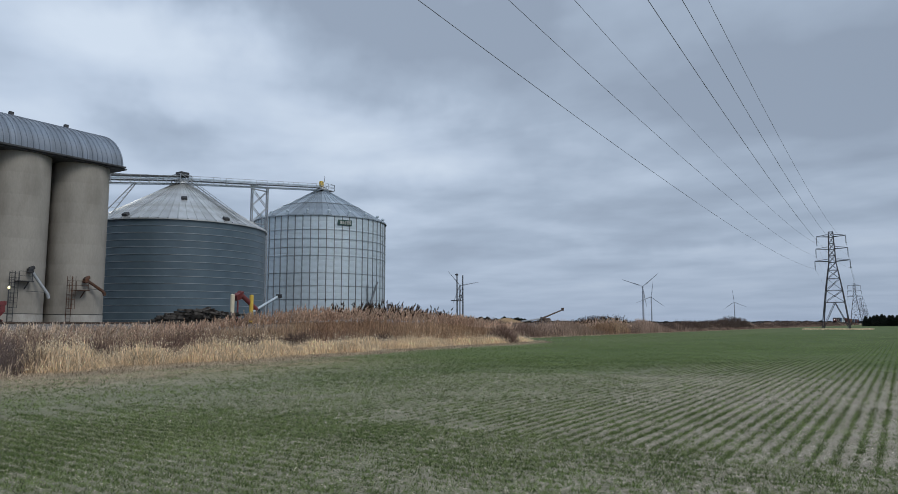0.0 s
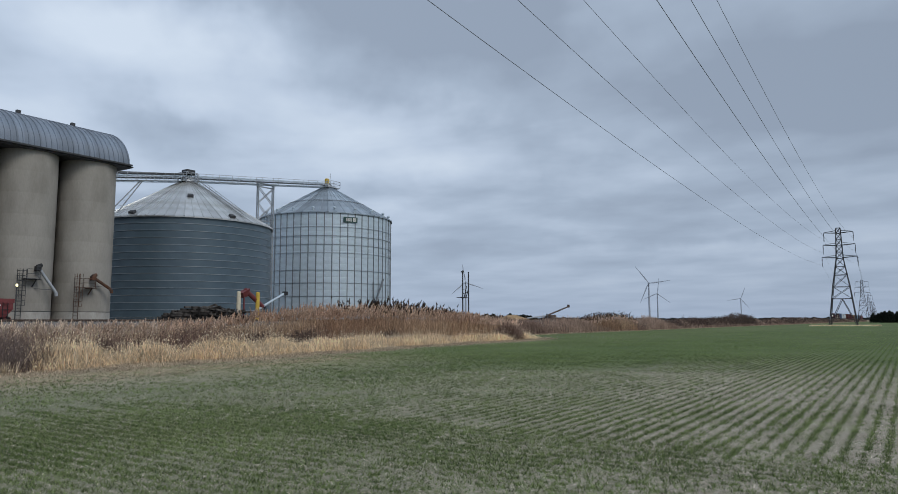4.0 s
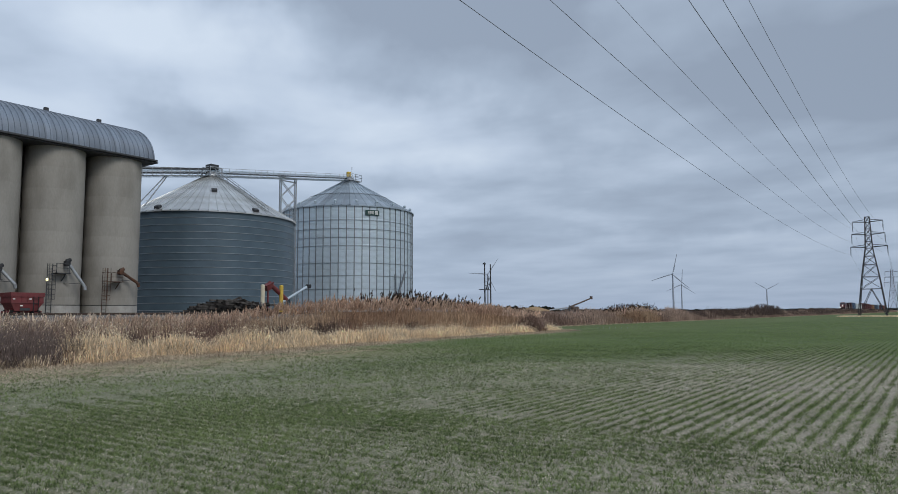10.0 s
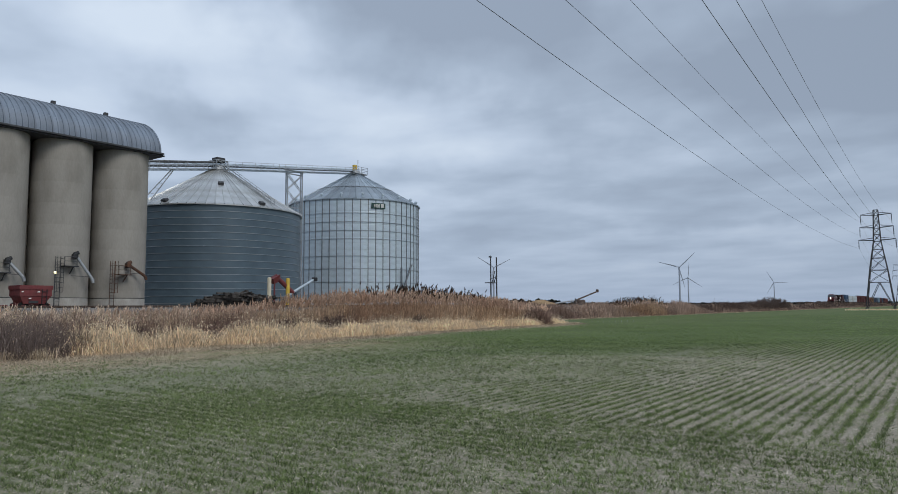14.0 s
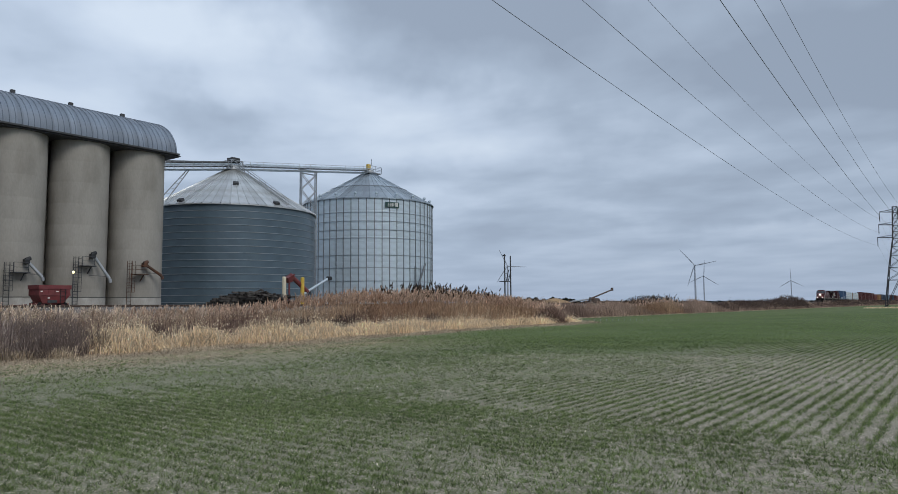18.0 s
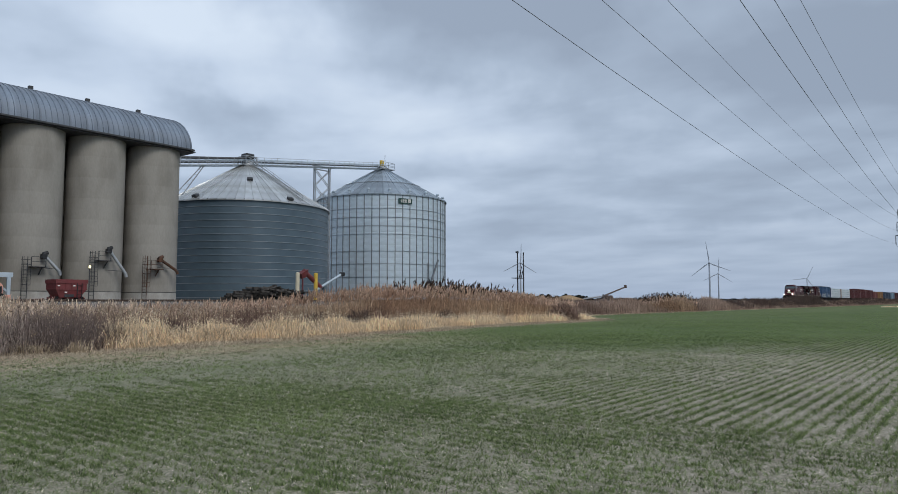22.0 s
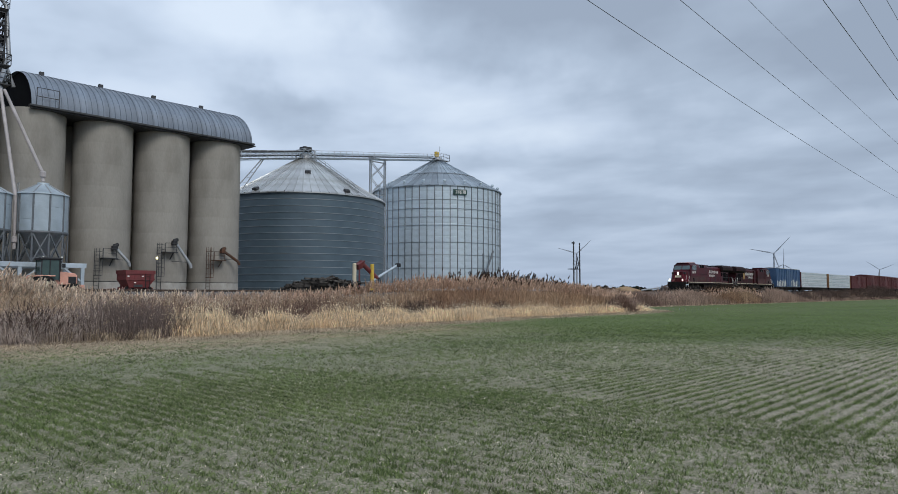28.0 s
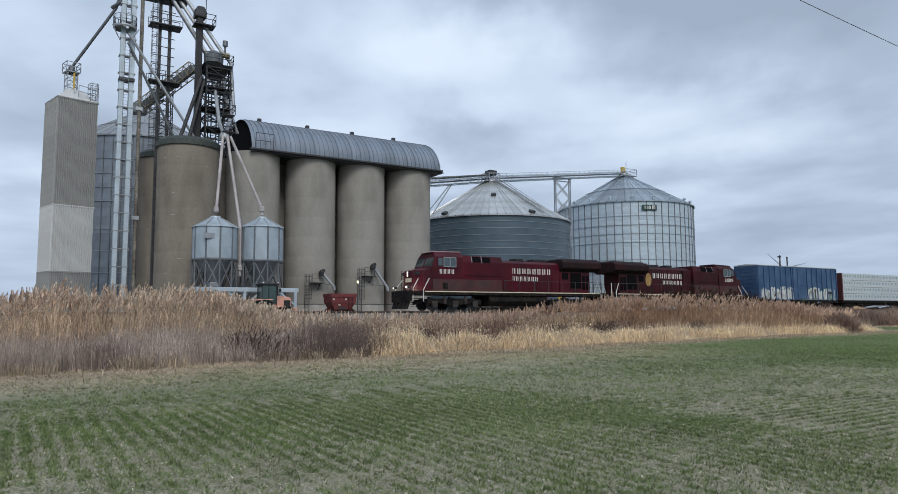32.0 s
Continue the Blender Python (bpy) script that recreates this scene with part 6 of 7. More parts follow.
# ---- yard things ----
def gravity_wagon():
    t = thing("gravity_wagon", pose(-66.0, 28.15, YARD_Z), "faded red gravity grain wagon standing by the silos", "wagon")
    b = Geo()
    b.add([(-0.95, -1.32, 2.3), (1.15, -1.32, 2.3), (1.15, 1.32, 2.3), (-0.95, 1.32, 2.3), (-0.95, -1.32, 1.45), (1.15, -1.32, 1.45), (1.15, 1.32, 1.45), (-0.95, 1.32, 1.45),
           (-0.3, -0.95, 0.72), (1.0, -0.95, 0.72), (1.0, 0.8, 0.72), (-0.3, 0.8, 0.72)],
          [(0, 1, 5, 4), (1, 2, 6, 5), (2, 3, 7, 6), (3, 0, 4, 7), (4, 5, 9, 8), (5, 6, 10, 9), (6, 7, 11, 10), (7, 4, 8, 11), (8, 9, 10, 11)])
    part("box", b, M_HOPRED, t, bevel=0.02)
    part("top_rim", Geo().box(-1.0, 1.22, -1.38, -1.28, 1.98, 2.34).box(-1.0, 1.22, 1.28, 1.38, 1.98, 2.34).box(1.12, 1.22, -1.28, 1.28, 1.98, 2.34).box(-1.0, -0.9, -1.28, 1.28, 1.98, 2.34), M_HOPRED, t)
    part("belt_rail", Geo().box(1.15, 1.20, -1.32, 1.32, 1.42, 1.52), M_HOPRED, t)
    for y in (-1.0, -0.5, 0.0, 1.0):
        part("side_rib", Geo().beam((1.17, y, 2.0), (1.17, y, 1.5), 0.05), M_HOPRED, t)
    for y, z in ((-1.1, 1.78), (0.2, 1.78), (-0.5, 1.2)):
        part("reflector", Geo().box(1.16, 1.19, y - 0.10, y + 0.10, z - 0.05, z + 0.05), M_WHITE, t, "small pale decal")
    part("discharge_door", Geo().box(1.0, 1.06, -0.55, 0.25, 0.78, 1.30), M_DARKSTEEL, t, "dark discharge door")
    part("chassis", Geo().box(-0.5, 0.7, -1.4, 1.4, 0.6, 0.76), M_HOPRED, t)
    part("ladder", Geo().beam((1.24, 0.45, 0.7), (1.24, 0.45, 2.0), 0.05).beam((1.24, 0.85, 0.7), (1.24, 0.85, 2.0), 0.05).beam((1.24, 0.45, 1.0), (1.24, 0.85, 1.0), 0.04).beam((1.24, 0.45, 1.4), (1.24, 0.85, 1.4), 0.04).beam((1.24, 0.45, 1.8), (1.24, 0.85, 1.8), 0.04), M_BLACK, t)
    for y in (-0.85, 0.85):
        for x in (-0.7, 0.7):
            w = part("wheel", Geo().tube((x - 0.14, y, 0.45), (x + 0.14, y, 0.45), 0.45, n=20), M_TYRE, t, smooth=0.6)
            part("rim", Geo().tube((x - 0.15, y, 0.45), (x + 0.15, y, 0.45), 0.22, n=16), M_HOPRED, w, smooth=0.6)
    for y in (-1.15, 1.15):
        part("corner_leg", Geo().beam((0.6, y * 0.9, 0.75), (1.0, y, 1.5), 0.09), M_HOPRED, t)
        part("corner_leg", Geo().beam((-0.4, y * 0.9, 0.75), (-1.0, y, 1.5), 0.09), M_HOPRED, t)
    part("tongue", Geo().beam((0, -1.8, 0.6), (0, -3.4, 0.5), 0.12), M_HOPRED, t)


def tractor():
    t = thing("tractor", pose(-65.6, 20.7, YARD_Z), "faded orange farm tractor with glazed cab parked under the hopper bins", "tractor")
    part("hood", Geo().prism([(0.5, 0.95), (2.1, 0.95), (2.1, 1.75), (1.9, 1.95), (0.5, 2.1)], "x", -0.42, 0.42), M_ORANGE, t, bevel=0.08)
    part("grille", Geo().box(-0.36, 0.36, 2.09, 2.13, 1.05, 1.7), M_BLACK, t)
    part("side_grille", Geo().box(0.42, 0.44, 1.35, 2.0, 1.1, 1.65), M_BLACK, t)
    part("cab_frame", Geo().box(-0.75, -0.67, -0.9, -0.82, 1.2, 3.1).box(0.67, 0.75, -0.9, -0.82, 1.2, 3.1).box(-0.75, -0.67, 0.5, 0.58, 1.2, 3.1).box(0.67, 0.75, 0.5, 0.58, 1.2, 3.1).box(0.69, 0.75, -0.25, -0.19, 1.3, 3.1), M_BLACK, t)
    part("cab_glass", Geo().box(-0.7, 0.7, -0.86, 0.54, 1.35, 3.05), material("green_tinted_cab_glass", (0.05, 0.085, 0.08), 0.1, vary=0.1), t)
    part("cab_roof", Geo().box(-0.85, 0.85, -1.0, 0.72, 3.05, 3.25), M_BLACK, t, bevel=0.08)
    for y in (-0.85, 0.6):
        part("work_lamp", Geo().box(0.6, 0.8, y, y + 0.12, 3.25, 3.36), M_WHITE, t)
    part("rear_body", Geo().box(-0.45, 0.45, -1.5, 0.6, 0.7, 1.35), M_ORANGE, t, bevel=0.06)
    for s in (-1, 1):
        w = part("rear_wheel", Geo().tube((s * 0.75, -0.7, 0.85), (s * 1.2, -0.7, 0.85), 0.85, n=26), M_TYRE, t, smooth=0.6)
        part("rim", Geo().tube((s * 1.0, -0.7, 0.85), (s * 1.21, -0.7, 0.85), 0.42, n=18), M_CREAM, w, smooth=0.6)
        part("fender", Geo().box(s * 0.6, s * 1.15, -1.45, 0.1, 1.62, 1.74), M_ORANGE, t, bevel=0.04)
        f = part("front_wheel", Geo().tube((s * 0.7, 1.6, 0.55), (s * 1.05, 1.6, 0.55), 0.55, n=22), M_TYRE, t, smooth=0.6)
        part("rim", Geo().tube((s * 0.9, 1.6, 0.55), (s * 1.06, 1.6, 0.55), 0.27, n=16), M_CREAM, f, smooth=0.6)
        part("mirror", Geo().box(s * 0.95, s * 1.0, 0.62, 0.9, 2.4, 2.75), M_BLACK, t)
    part("exhaust", Geo().tube((0.3, 0.75, 1.9), (0.3, 0.75, 3.0), 0.06, n=8), M_BLACK, t)
    part("front_weight", Geo().box(-0.5, 0.5, 2.2, 2.7, 0.55, 0.95), M_ORANGE, t, bevel=0.05)
    part("rear_hitch_frame", Geo().box(-0.6, 0.6, -2.6, -1.7, 0.8, 1.6), M_ORANGE, t, bevel=0.05)


def timber_pile():
    t = thing("timber_pile", pose(0, 0, 0), "dark weathered pile of old timbers and sleepers by the track", "timber pile")
    rnd = random.Random(9)
    me = Geo().box(-0.12, 0.12, -1.3, 1.3, 0, 0.2).mesh("timber", M_OLDWOOD, 0)
    for k in range(7):
        for j in range(7 - k // 2):
            part("timber", me, M_OLDWOOD, t, m=pose(-62.6 - j * 0.42 + rnd.uniform(-0.15, 0.15), 44.2 + rnd.uniform(-0.5, 0.5) + k * 0.22, YARD_Z + k * 0.215, rnd.uniform(-3, 3), rnd.uniform(-3, 3), rnd.uniform(-8, 8)))
    for k in range(9):
        for j in range(5):
            part("timber", me, M_OLDWOOD, t, m=pose(-62.8 - j * 0.5 + rnd.uniform(-0.15, 0.15), 47.2 + rnd.uniform(-0.5, 0.5) + k * 0.1, YARD_Z + k * 0.215, rnd.uniform(-3, 3), rnd.uniform(-3, 3), rnd.uniform(-10, 10)))
    for k in range(60):
        part("timber", me, M_OLDWOOD, t, m=pose(-63.2 + rnd.uniform(-0.9, 0.9), 50.0 + rnd.uniform(-2.6, 2.6), YARD_Z + 0.1 + rnd.uniform(0, 1.6), rnd.uniform(-22, 22), rnd.uniform(-15, 15), rnd.uniform(-60, 60)))


def yard_auger():
    t = thing("swing_hopper_auger", pose(0, 0, 0), "red swing auger with silver discharge tube near the bins", "auger")
    part("hopper", Geo().add([(-66.5, 54.9, 5.2), (-65.5, 54.9, 5.2), (-65.5, 56.0, 5.75), (-66.5, 56.0, 5.75), (-66.2, 55.3, 4.6), (-65.8, 55.3, 4.6), (-65.8, 55.9, 4.8), (-66.2, 55.9, 4.8)], [(0, 1, 5, 4), (1, 2, 6, 5), (2, 3, 7, 6), (3, 0, 4, 7), (4, 5, 6, 7), (0, 3, 2, 1)]), M_HOPRED, t)
    part("red_tube", Geo().tube((-66, 55.6, 5.6), (-66, 58.4, 3.6), 0.28, n=12), M_HOPRED, t, smooth=0.6)
    part("silver_tube", Geo().tube((-66, 57.3, 3.1), (-66, 62.0, 5.4), 0.16, n=12), M_GALV, t, smooth=0.6)
    part("spout_head", Geo().box(-66.25, -65.75, 61.7, 62.3, 5.1, 5.6), M_BLACK, t, bevel=0.06)
    part("axle_frame", Geo().beam((-66, 58.8, 3.9), (-65.4, 58.8, YARD_Z + 0.4), 0.1).beam((-66, 58.8, 3.9), (-66.6, 58.8, YARD_Z + 0.4), 0.1), M_DARKSTEEL, t)
    for x in (-66.7, -65.3):
        part("wheel", Geo().tube((x - 0.1, 58.8, YARD_Z + 0.38), (x + 0.1, 58.8, YARD_Z + 0.38), 0.38, n=16), M_TYRE, t, smooth=0.6)
    part("stand", Geo().beam((-66, 55.5, 4.6), (-66, 55.5, YARD_Z), 0.14), M_HOPRED, t)


def bollard(y, mat, label):
    t = thing("guard_post", pose(-65.8, y, YARD_Z), label, "post", "guard posts")
    part("post", Geo().tube((0, 0, 0), (0, 0, 3.75), 0.24, n=14), mat, t, smooth=0.6)
    part("cap", Geo().lathe([(0.24, 3.75), (0.18, 3.85), (0.01, 3.88)], 14), mat, t, smooth=0.6)


def yard_light():
    t = thing("yard_lamp", pose(-70.2, 32.1, YARD_Z), "lit yard lamp on a thin pole beside the silos", "lamp")
    part("pole", Geo().tube((0, 0, 0), (0, 0, 3.7), 0.05, n=8), M_DARKSTEEL, t)
    part("lamp_head", Geo().lathe([(0.05, 3.65), (0.11, 3.72), (0.11, 3.88), (0.02, 3.95)], 12), glow("lit_yard_lamp", (1.0, 0.90, 0.40), 1.3), t, smooth=0.6)


def signal_mast():
    t = thing("twin_pole_mast", pose(-56.0, 0, YARD_Z), "twin dark poles with a small steel platform between them", "mast")
    for y, h in ((88.3, 7.9), (89.95, 7.75)):
        part("pole", Geo().tube((0, y, 0), (0, y, h), 0.11, 0.09, n=10), M_DARKSTEEL, t, smooth=0.6)
    g = Geo().box(-0.5, 0.5, 87.4, 89.2, 3.75, 3.85)
    handrail(g, [(0.5, 87.4, 3.85), (0.5, 88.4, 3.85)], 1.1, 0.06)
    part("platform", g, M_DARKSTEEL, t)
    part("ladder", Geo().beam((0.1, 88.5, 3.8), (0.1, 89.3, 5.6), 0.08).beam((0.3, 88.8, 3.8), (0.3, 89.6, 5.6), 0.08).beam((0.2, 88.9, 4.6), (0.2, 89.3, 4.6), 0.06), M_DARKSTEEL, t)
    part("crosspiece", Geo().box(-0.1, 0.1, 88.0, 90.2, 0.9, 1.05), M_DARKSTEEL, t)
    part("cap", Geo().box(-0.15, 0.15, 88.0, 88.4, 7.6, 7.8), M_DARKSTEEL, t)


def far_auger():
    t = thing("portable_conveyor", pose(0, 0, 0), "rusty brown portable conveyor raised beside a grain heap", "conveyor")
    part("tube", Geo().tube((-85, 177, 3.1), (-85, 192.8, 6.0), 0.24, 0.2, n=12), M_TANTUBE, t, smooth=0.6)
    part("tail_tube", Geo().tube((-85, 166, 2.5), (-85, 177, 3.2), 0.2, n=10), M_GALV2, t, smooth=0.6)
    part("engine_box", Geo().box(-86, -84, 178.5, 182.5, YARD_Z, 3.5), M_TANTUBE, t, "dark brown drive housing", bevel=0.4)
    part("head", Geo().box(-85.3, -84.7, 192.4, 193.3, 5.7, 6.6), M_TANTUBE, t, bevel=0.15)
    part("undercarriage", Geo().beam((-85, 178, 3.7), (-83.6, 176, YARD_Z), 0.3).beam((-85, 178, 3.7), (-86.4, 180, YARD_Z), 0.3).box(-86, -84, 174, 181, YARD_Z, YARD_Z + 0.9), M_DARKSTEEL, t)
    h = thing("grain_heap", pose(-85, 157.5, YARD_Z), "tan heap of grain or straw beyond the track", "heap")
    g = Geo()
    prof = [(5.6, -0.1), (4.5, 0.55), (3.0, 1.15), (1.6, 1.6), (0.7, 1.8), (0.01, 1.86)]
    g.lathe(prof, 36)
    g.v = [(x * (1 + 0.08 * noise.noise((x * 0.4, y * 0.4, 2))), y, z + 0.15 * noise.noise((x * 0.5, y * 0.5, 5))) for x, y, z in g.v]
    part("mound", g, M_HEAP, h, smooth=1.2)


M_SPOUT = material("dusty_pinkish_grey_pipe", (0.46, 0.43, 0.43), 0.6, 0.1, vary=0.15, scale=1.0, tint=(0.34, 0.31, 0.31), tint_amount=0.6)
M_OLDPIPE = material("stained_brown_pipe", (0.25, 0.235, 0.20), 0.7, vary=0.35, tint=(0.10, 0.085, 0.07), tint_amount=0.8, tint_scale=0.5)
M_OLDYELLOW = material("weathered_yellow_paint", (0.29, 0.26, 0.18), 0.7, vary=0.3)
M_OLDWOOD = material("weathered_dark_timber", (0.026, 0.023, 0.021), 0.9, vary=0.3, obrand=0.6, tint=(0.16, 0.15, 0.14), tint_amount=0.35, tint_scale=2)
M_TANTUBE = material("tan_conveyor_paint", (0.085, 0.058, 0.045), 0.7, vary=0.25)
M_HEAP = material("straw_heap", (0.34, 0.235, 0.135), 0.95, vary=0.2, scale=0.6, fine=8, bump=0.08, bump_scale=6)
for yy, ee in ((16.6, 10.35), (21.25, 10.6)):
    hopper_bin(yy, ee)
hopper_stand()
spouts()
dryer_tower()
leg_silver()
leg_black()
leg_tower()
grain_bin("galvanised_grain_bin", -112.0, 15.9, 11.2, 26.3, 32.6, "plain", "galvanised corrugated grain bin behind the concrete silos")
bridge()
sign_board()
bin_unloader()
gravity_wagon()
tractor()
timber_pile()
yard_auger()
bollard(54.55, M_CREAM, "cream painted guard post near the bins")
bollard(57.4, M_YELLOW, "yellow painted guard post near the bins")
yard_light()
signal_mast()
far_auger()


# ---- plants ----
rs = np.random.RandomState(7)
TOPS = ((-14, 2.1), (-4, 2.2), (0, 2.35), (1.2, 2.8), (3.1, 2.6), (6.8, 2.8), (8, 2.55), (9.5, 2.2), (11, 1.8), (13, 1.6), (16, 1.45), (21, 1.45), (26, 1.65), (31, 2.3), (36, 2.65), (42, 2.8), (48, 2.75), (53, 2.4), (58, 2.05), (64, 1.65), (80, 1.5), (100, 1.6), (160, 1.6), (300, 1.7), (900, 1.8))


def top_at(p):
    """Height of the reed tops, by how far along the ditch they stand."""
    y = p[:, 1] * 35.0 / np.maximum(-p[:, 0], 20)
    return np.interp(y, [a for a, _ in TOPS], [b for _, b in TOPS])


vx = np.vectorize(verge_x)
vz = np.vectorize(ground_z)


def strips(base, h, w, lean, turn, droop=0.3):
    """Bent blades: base points, heights, widths, lean vectors. Returns vertices and triangles."""
    n = len(base)
    side = np.stack([np.cos(turn), np.sin(turn), np.zeros(n)], 1) * (w / 2)[:, None]
    up = np.zeros((n, 3))
    up[:, 2] = h
    l3 = np.concatenate([lean, np.zeros((n, 1))], 1)
    mid = base + up * (0.55 if droop < 0.55 else 0.74) + l3 * (0.35 if droop < 0.55 else 0.45)
    tip = base + up * (1 - droop * np.clip(np.linalg.norm(lean, axis=1) / np.maximum(h, 0.01), 0, 1))[:, None] + l3
    v = np.stack([base - side, base + side, mid + side * 0.8, mid - side * 0.8, tip], 1).reshape(-1, 3)
    o = (np.arange(n) * 5)[:, None]
    f = np.concatenate([o + [[0, 1, 2]], o + [[0, 2, 3]], o + [[3, 2, 4]]])
    return v, f, tip


def tassels(tip, size, lean, width):
    """Small seed heads: two crossed, pointed vanes."""
    n = len(tip)
    out = []
    for k in range(2):
        a = rs.uniform(0, np.pi, n) + k * np.pi / 2
        side = np.stack([np.cos(a), np.sin(a), np.zeros(n)], 1) * (width * rs.uniform(0.5, 1.2, n))[:, None]
        ax = np.concatenate([lean, np.ones((n, 1))], 1)
        ax *= (size / np.linalg.norm(ax, axis=1))[:, None]
        p = np.stack([tip - ax * 0.1, tip + ax * 0.35 + side, tip + ax, tip + ax * 0.35 - side], 1)
        o = (np.arange(n) * 4)[:, None]
        out.append((p.reshape(-1, 3), np.concatenate([o + [[0, 1, 2]], o + [[0, 2, 3]]])))
    return join(out)


def plumes(tip, size, lean, width):
    """Feathery heads: short barbs all along a nodding axis, longest below the middle."""
    n = len(tip)
    ax = np.concatenate([lean, np.ones((n, 1))], 1)
    ax *= (size / np.linalg.norm(ax, axis=1))[:, None]
    out = []
    for k in range(3):
        a = rs.uniform(0, np.pi, n) + k * np.pi / 3
        side = np.stack([np.cos(a), np.sin(a), np.zeros(n)], 1) * (width * rs.uniform(0.4, 0.75, n))[:, None]
        p = np.stack([tip - ax * 0.12, tip + ax * 0.3 + side, tip + ax * 0.95, tip + ax * 0.3 - side], 1)
        o = (np.arange(n) * 4)[:, None]
        out.append((p.reshape(-1, 3), np.concatenate([o + [[0, 1, 2]], o + [[0, 2, 3]]])))
    for k in range(13):
        u = k / 12
        reach = width * (0.55 + 1.5 * u ** 0.5 * (1 - u) ** 0.8) * rs.uniform(0.6, 1.3, n)
        a = rs.uniform(0, 2 * np.pi, n)
        go = np.stack([np.cos(a), np.sin(a)], 1) * reach[:, None] + lean * 0.05
        base = tip + ax * (u - 0.12) + np.concatenate([lean * 0.10 * u * u * size[:, None], np.zeros((n, 1))], 1)
        v, f, _t = strips(base, size * rs.uniform(0.16, 0.34, n), np.full(n, 0.5 * width), go, a + np.pi / 2 + rs.normal(0, 0.6, n), 0.3)
        out.append((v, f))
    return join(out)


def stuff(name, v, f, mat, label, category):
    return tagged(new(name, scatter(name, v, f, mat)), label, category, kind="stuff")


def join(parts):
    vs, fs, o = [], [], 0
    for v, f in parts:
        vs.append(v)
        fs.append(f + o)
        o += len(v)
    return np.concatenate(vs), np.concatenate(fs)


def points(n, y0, y1, xa, xb):
    """Random ground points; xa and xb give the strip's edges at each y."""
    y = rs.uniform(y0, y1, n)
    u = rs.uniform(0, 1, n)
    x = xa(y) * (1 - u) + xb(y) * u
    return np.stack([x, y, vz(x, y)], 1)


def patchy(p, s, seed):
    return np.array([noise.noise((x * s, y * s, seed)) for x, y, _ in p])


M_REED = material("dry_reed_stems", (0.620, 0.490, 0.360), 0.85, vary=0.2, scale=0.35, fine=3, island=0.5, tint=(0.480, 0.325, 0.220), tint_amount=0.8, tint_scale=0.16, thin=0.2)
M_PLUME = material("brown_reed_plumes", (0.680, 0.570, 0.460), 0.9, vary=0.2, scale=0.4, fine=4, island=0.45, tint=(0.500, 0.350, 0.260), tint_amount=0.8, tint_scale=0.12, thin=0.2)
M_REED2 = material("russet_reed_stems", (0.560, 0.400, 0.270), 0.85, vary=0.2, scale=0.35, fine=3, island=0.4, tint=(0.360, 0.220, 0.140), tint_amount=0.8, tint_scale=0.16, thin=0.2)
M_PLUME2 = material("russet_reed_plumes", (0.700, 0.540, 0.420), 0.9, vary=0.2, scale=0.4, fine=4, island=0.45, tint=(0.420, 0.265, 0.185), tint_amount=0.8, tint_scale=0.12, thin=0.2)
M_DARKWEED = material("dark_brown_dead_stalks", (0.200, 0.155, 0.138), 0.9, vary=0.25, scale=0.5, fine=4, island=0.5, tint=(0.095, 0.070, 0.062), tint_amount=0.9, tint_scale=0.22, thin=0.15)
M_DARKPLUME = material("dark_cattail_heads", (0.070, 0.048, 0.036), 0.9, vary=0.2, island=0.4)
M_STRAW = material("pale_straw_grass", (0.930, 0.762, 0.525), 0.85, vary=0.16, scale=0.5, fine=4, island=0.5, tint=(0.750, 0.595, 0.415), tint_amount=0.7, tint_scale=0.3, thin=0.4)
M_SEED = material("whitish_seed_heads", (0.84, 0.74, 0.57), 0.9, vary=0.15, island=0.35, thin=0.3)
M_FLAT = material("flattened_dead_grass", (0.52, 0.42, 0.30), 0.9, vary=0.25, scale=0.5, fine=4, island=0.5, tint=(0.33, 0.26, 0.19), tint_amount=0.8, tint_scale=0.4, thin=0.2)
M_SHRUB = material("grey_brown_dead_stalks", (0.500, 0.420, 0.370), 0.9, vary=0.25, scale=0.5, fine=4, island=0.5, tint=(0.260, 0.195, 0.165), tint_amount=0.9, tint_scale=0.22, thin=0.15)
M_WEED = material("russet_dead_stalks", (0.300, 0.205, 0.165), 0.9, vary=0.25, scale=0.5, fine=4, island=0.5, tint=(0.130, 0.082, 0.068), tint_amount=0.9, tint_scale=0.25, thin=0.15)
M_BRUSH = material("tan_russet_brush", (0.440, 0.325, 0.255), 0.9, vary=0.25, scale=0.3, fine=3, island=0.5, tint=(0.230, 0.155, 0.125), tint_amount=0.9, tint_scale=0.10, thin=0.15)
M_TWIG = material("dark_bare_twigs", (0.120, 0.085, 0.072), 0.9, vary=0.25, island=0.4, thin=0.2)
M_WHEAT = material("young_wheat_leaves", (0.155, 0.208, 0.076), 0.7, vary=0.25, scale=0.5, fine=6, island=0.8, tint=(0.180, 0.228, 0.090), tint_amount=0.7, tint_scale=0.25, thin=0.35)
M_WHEATFAR = material("young_wheat_far_off", (0.200, 0.275, 0.104), 0.7, vary=0.2, scale=0.2, fine=3, island=0.12, tint=(0.222, 0.290, 0.118), tint_amount=0.7, tint_scale=0.12, thin=0.35)
M_STUBBLE = material("pale_crop_residue", (0.62, 0.56, 0.45), 0.9, vary=0.2, island=0.55)


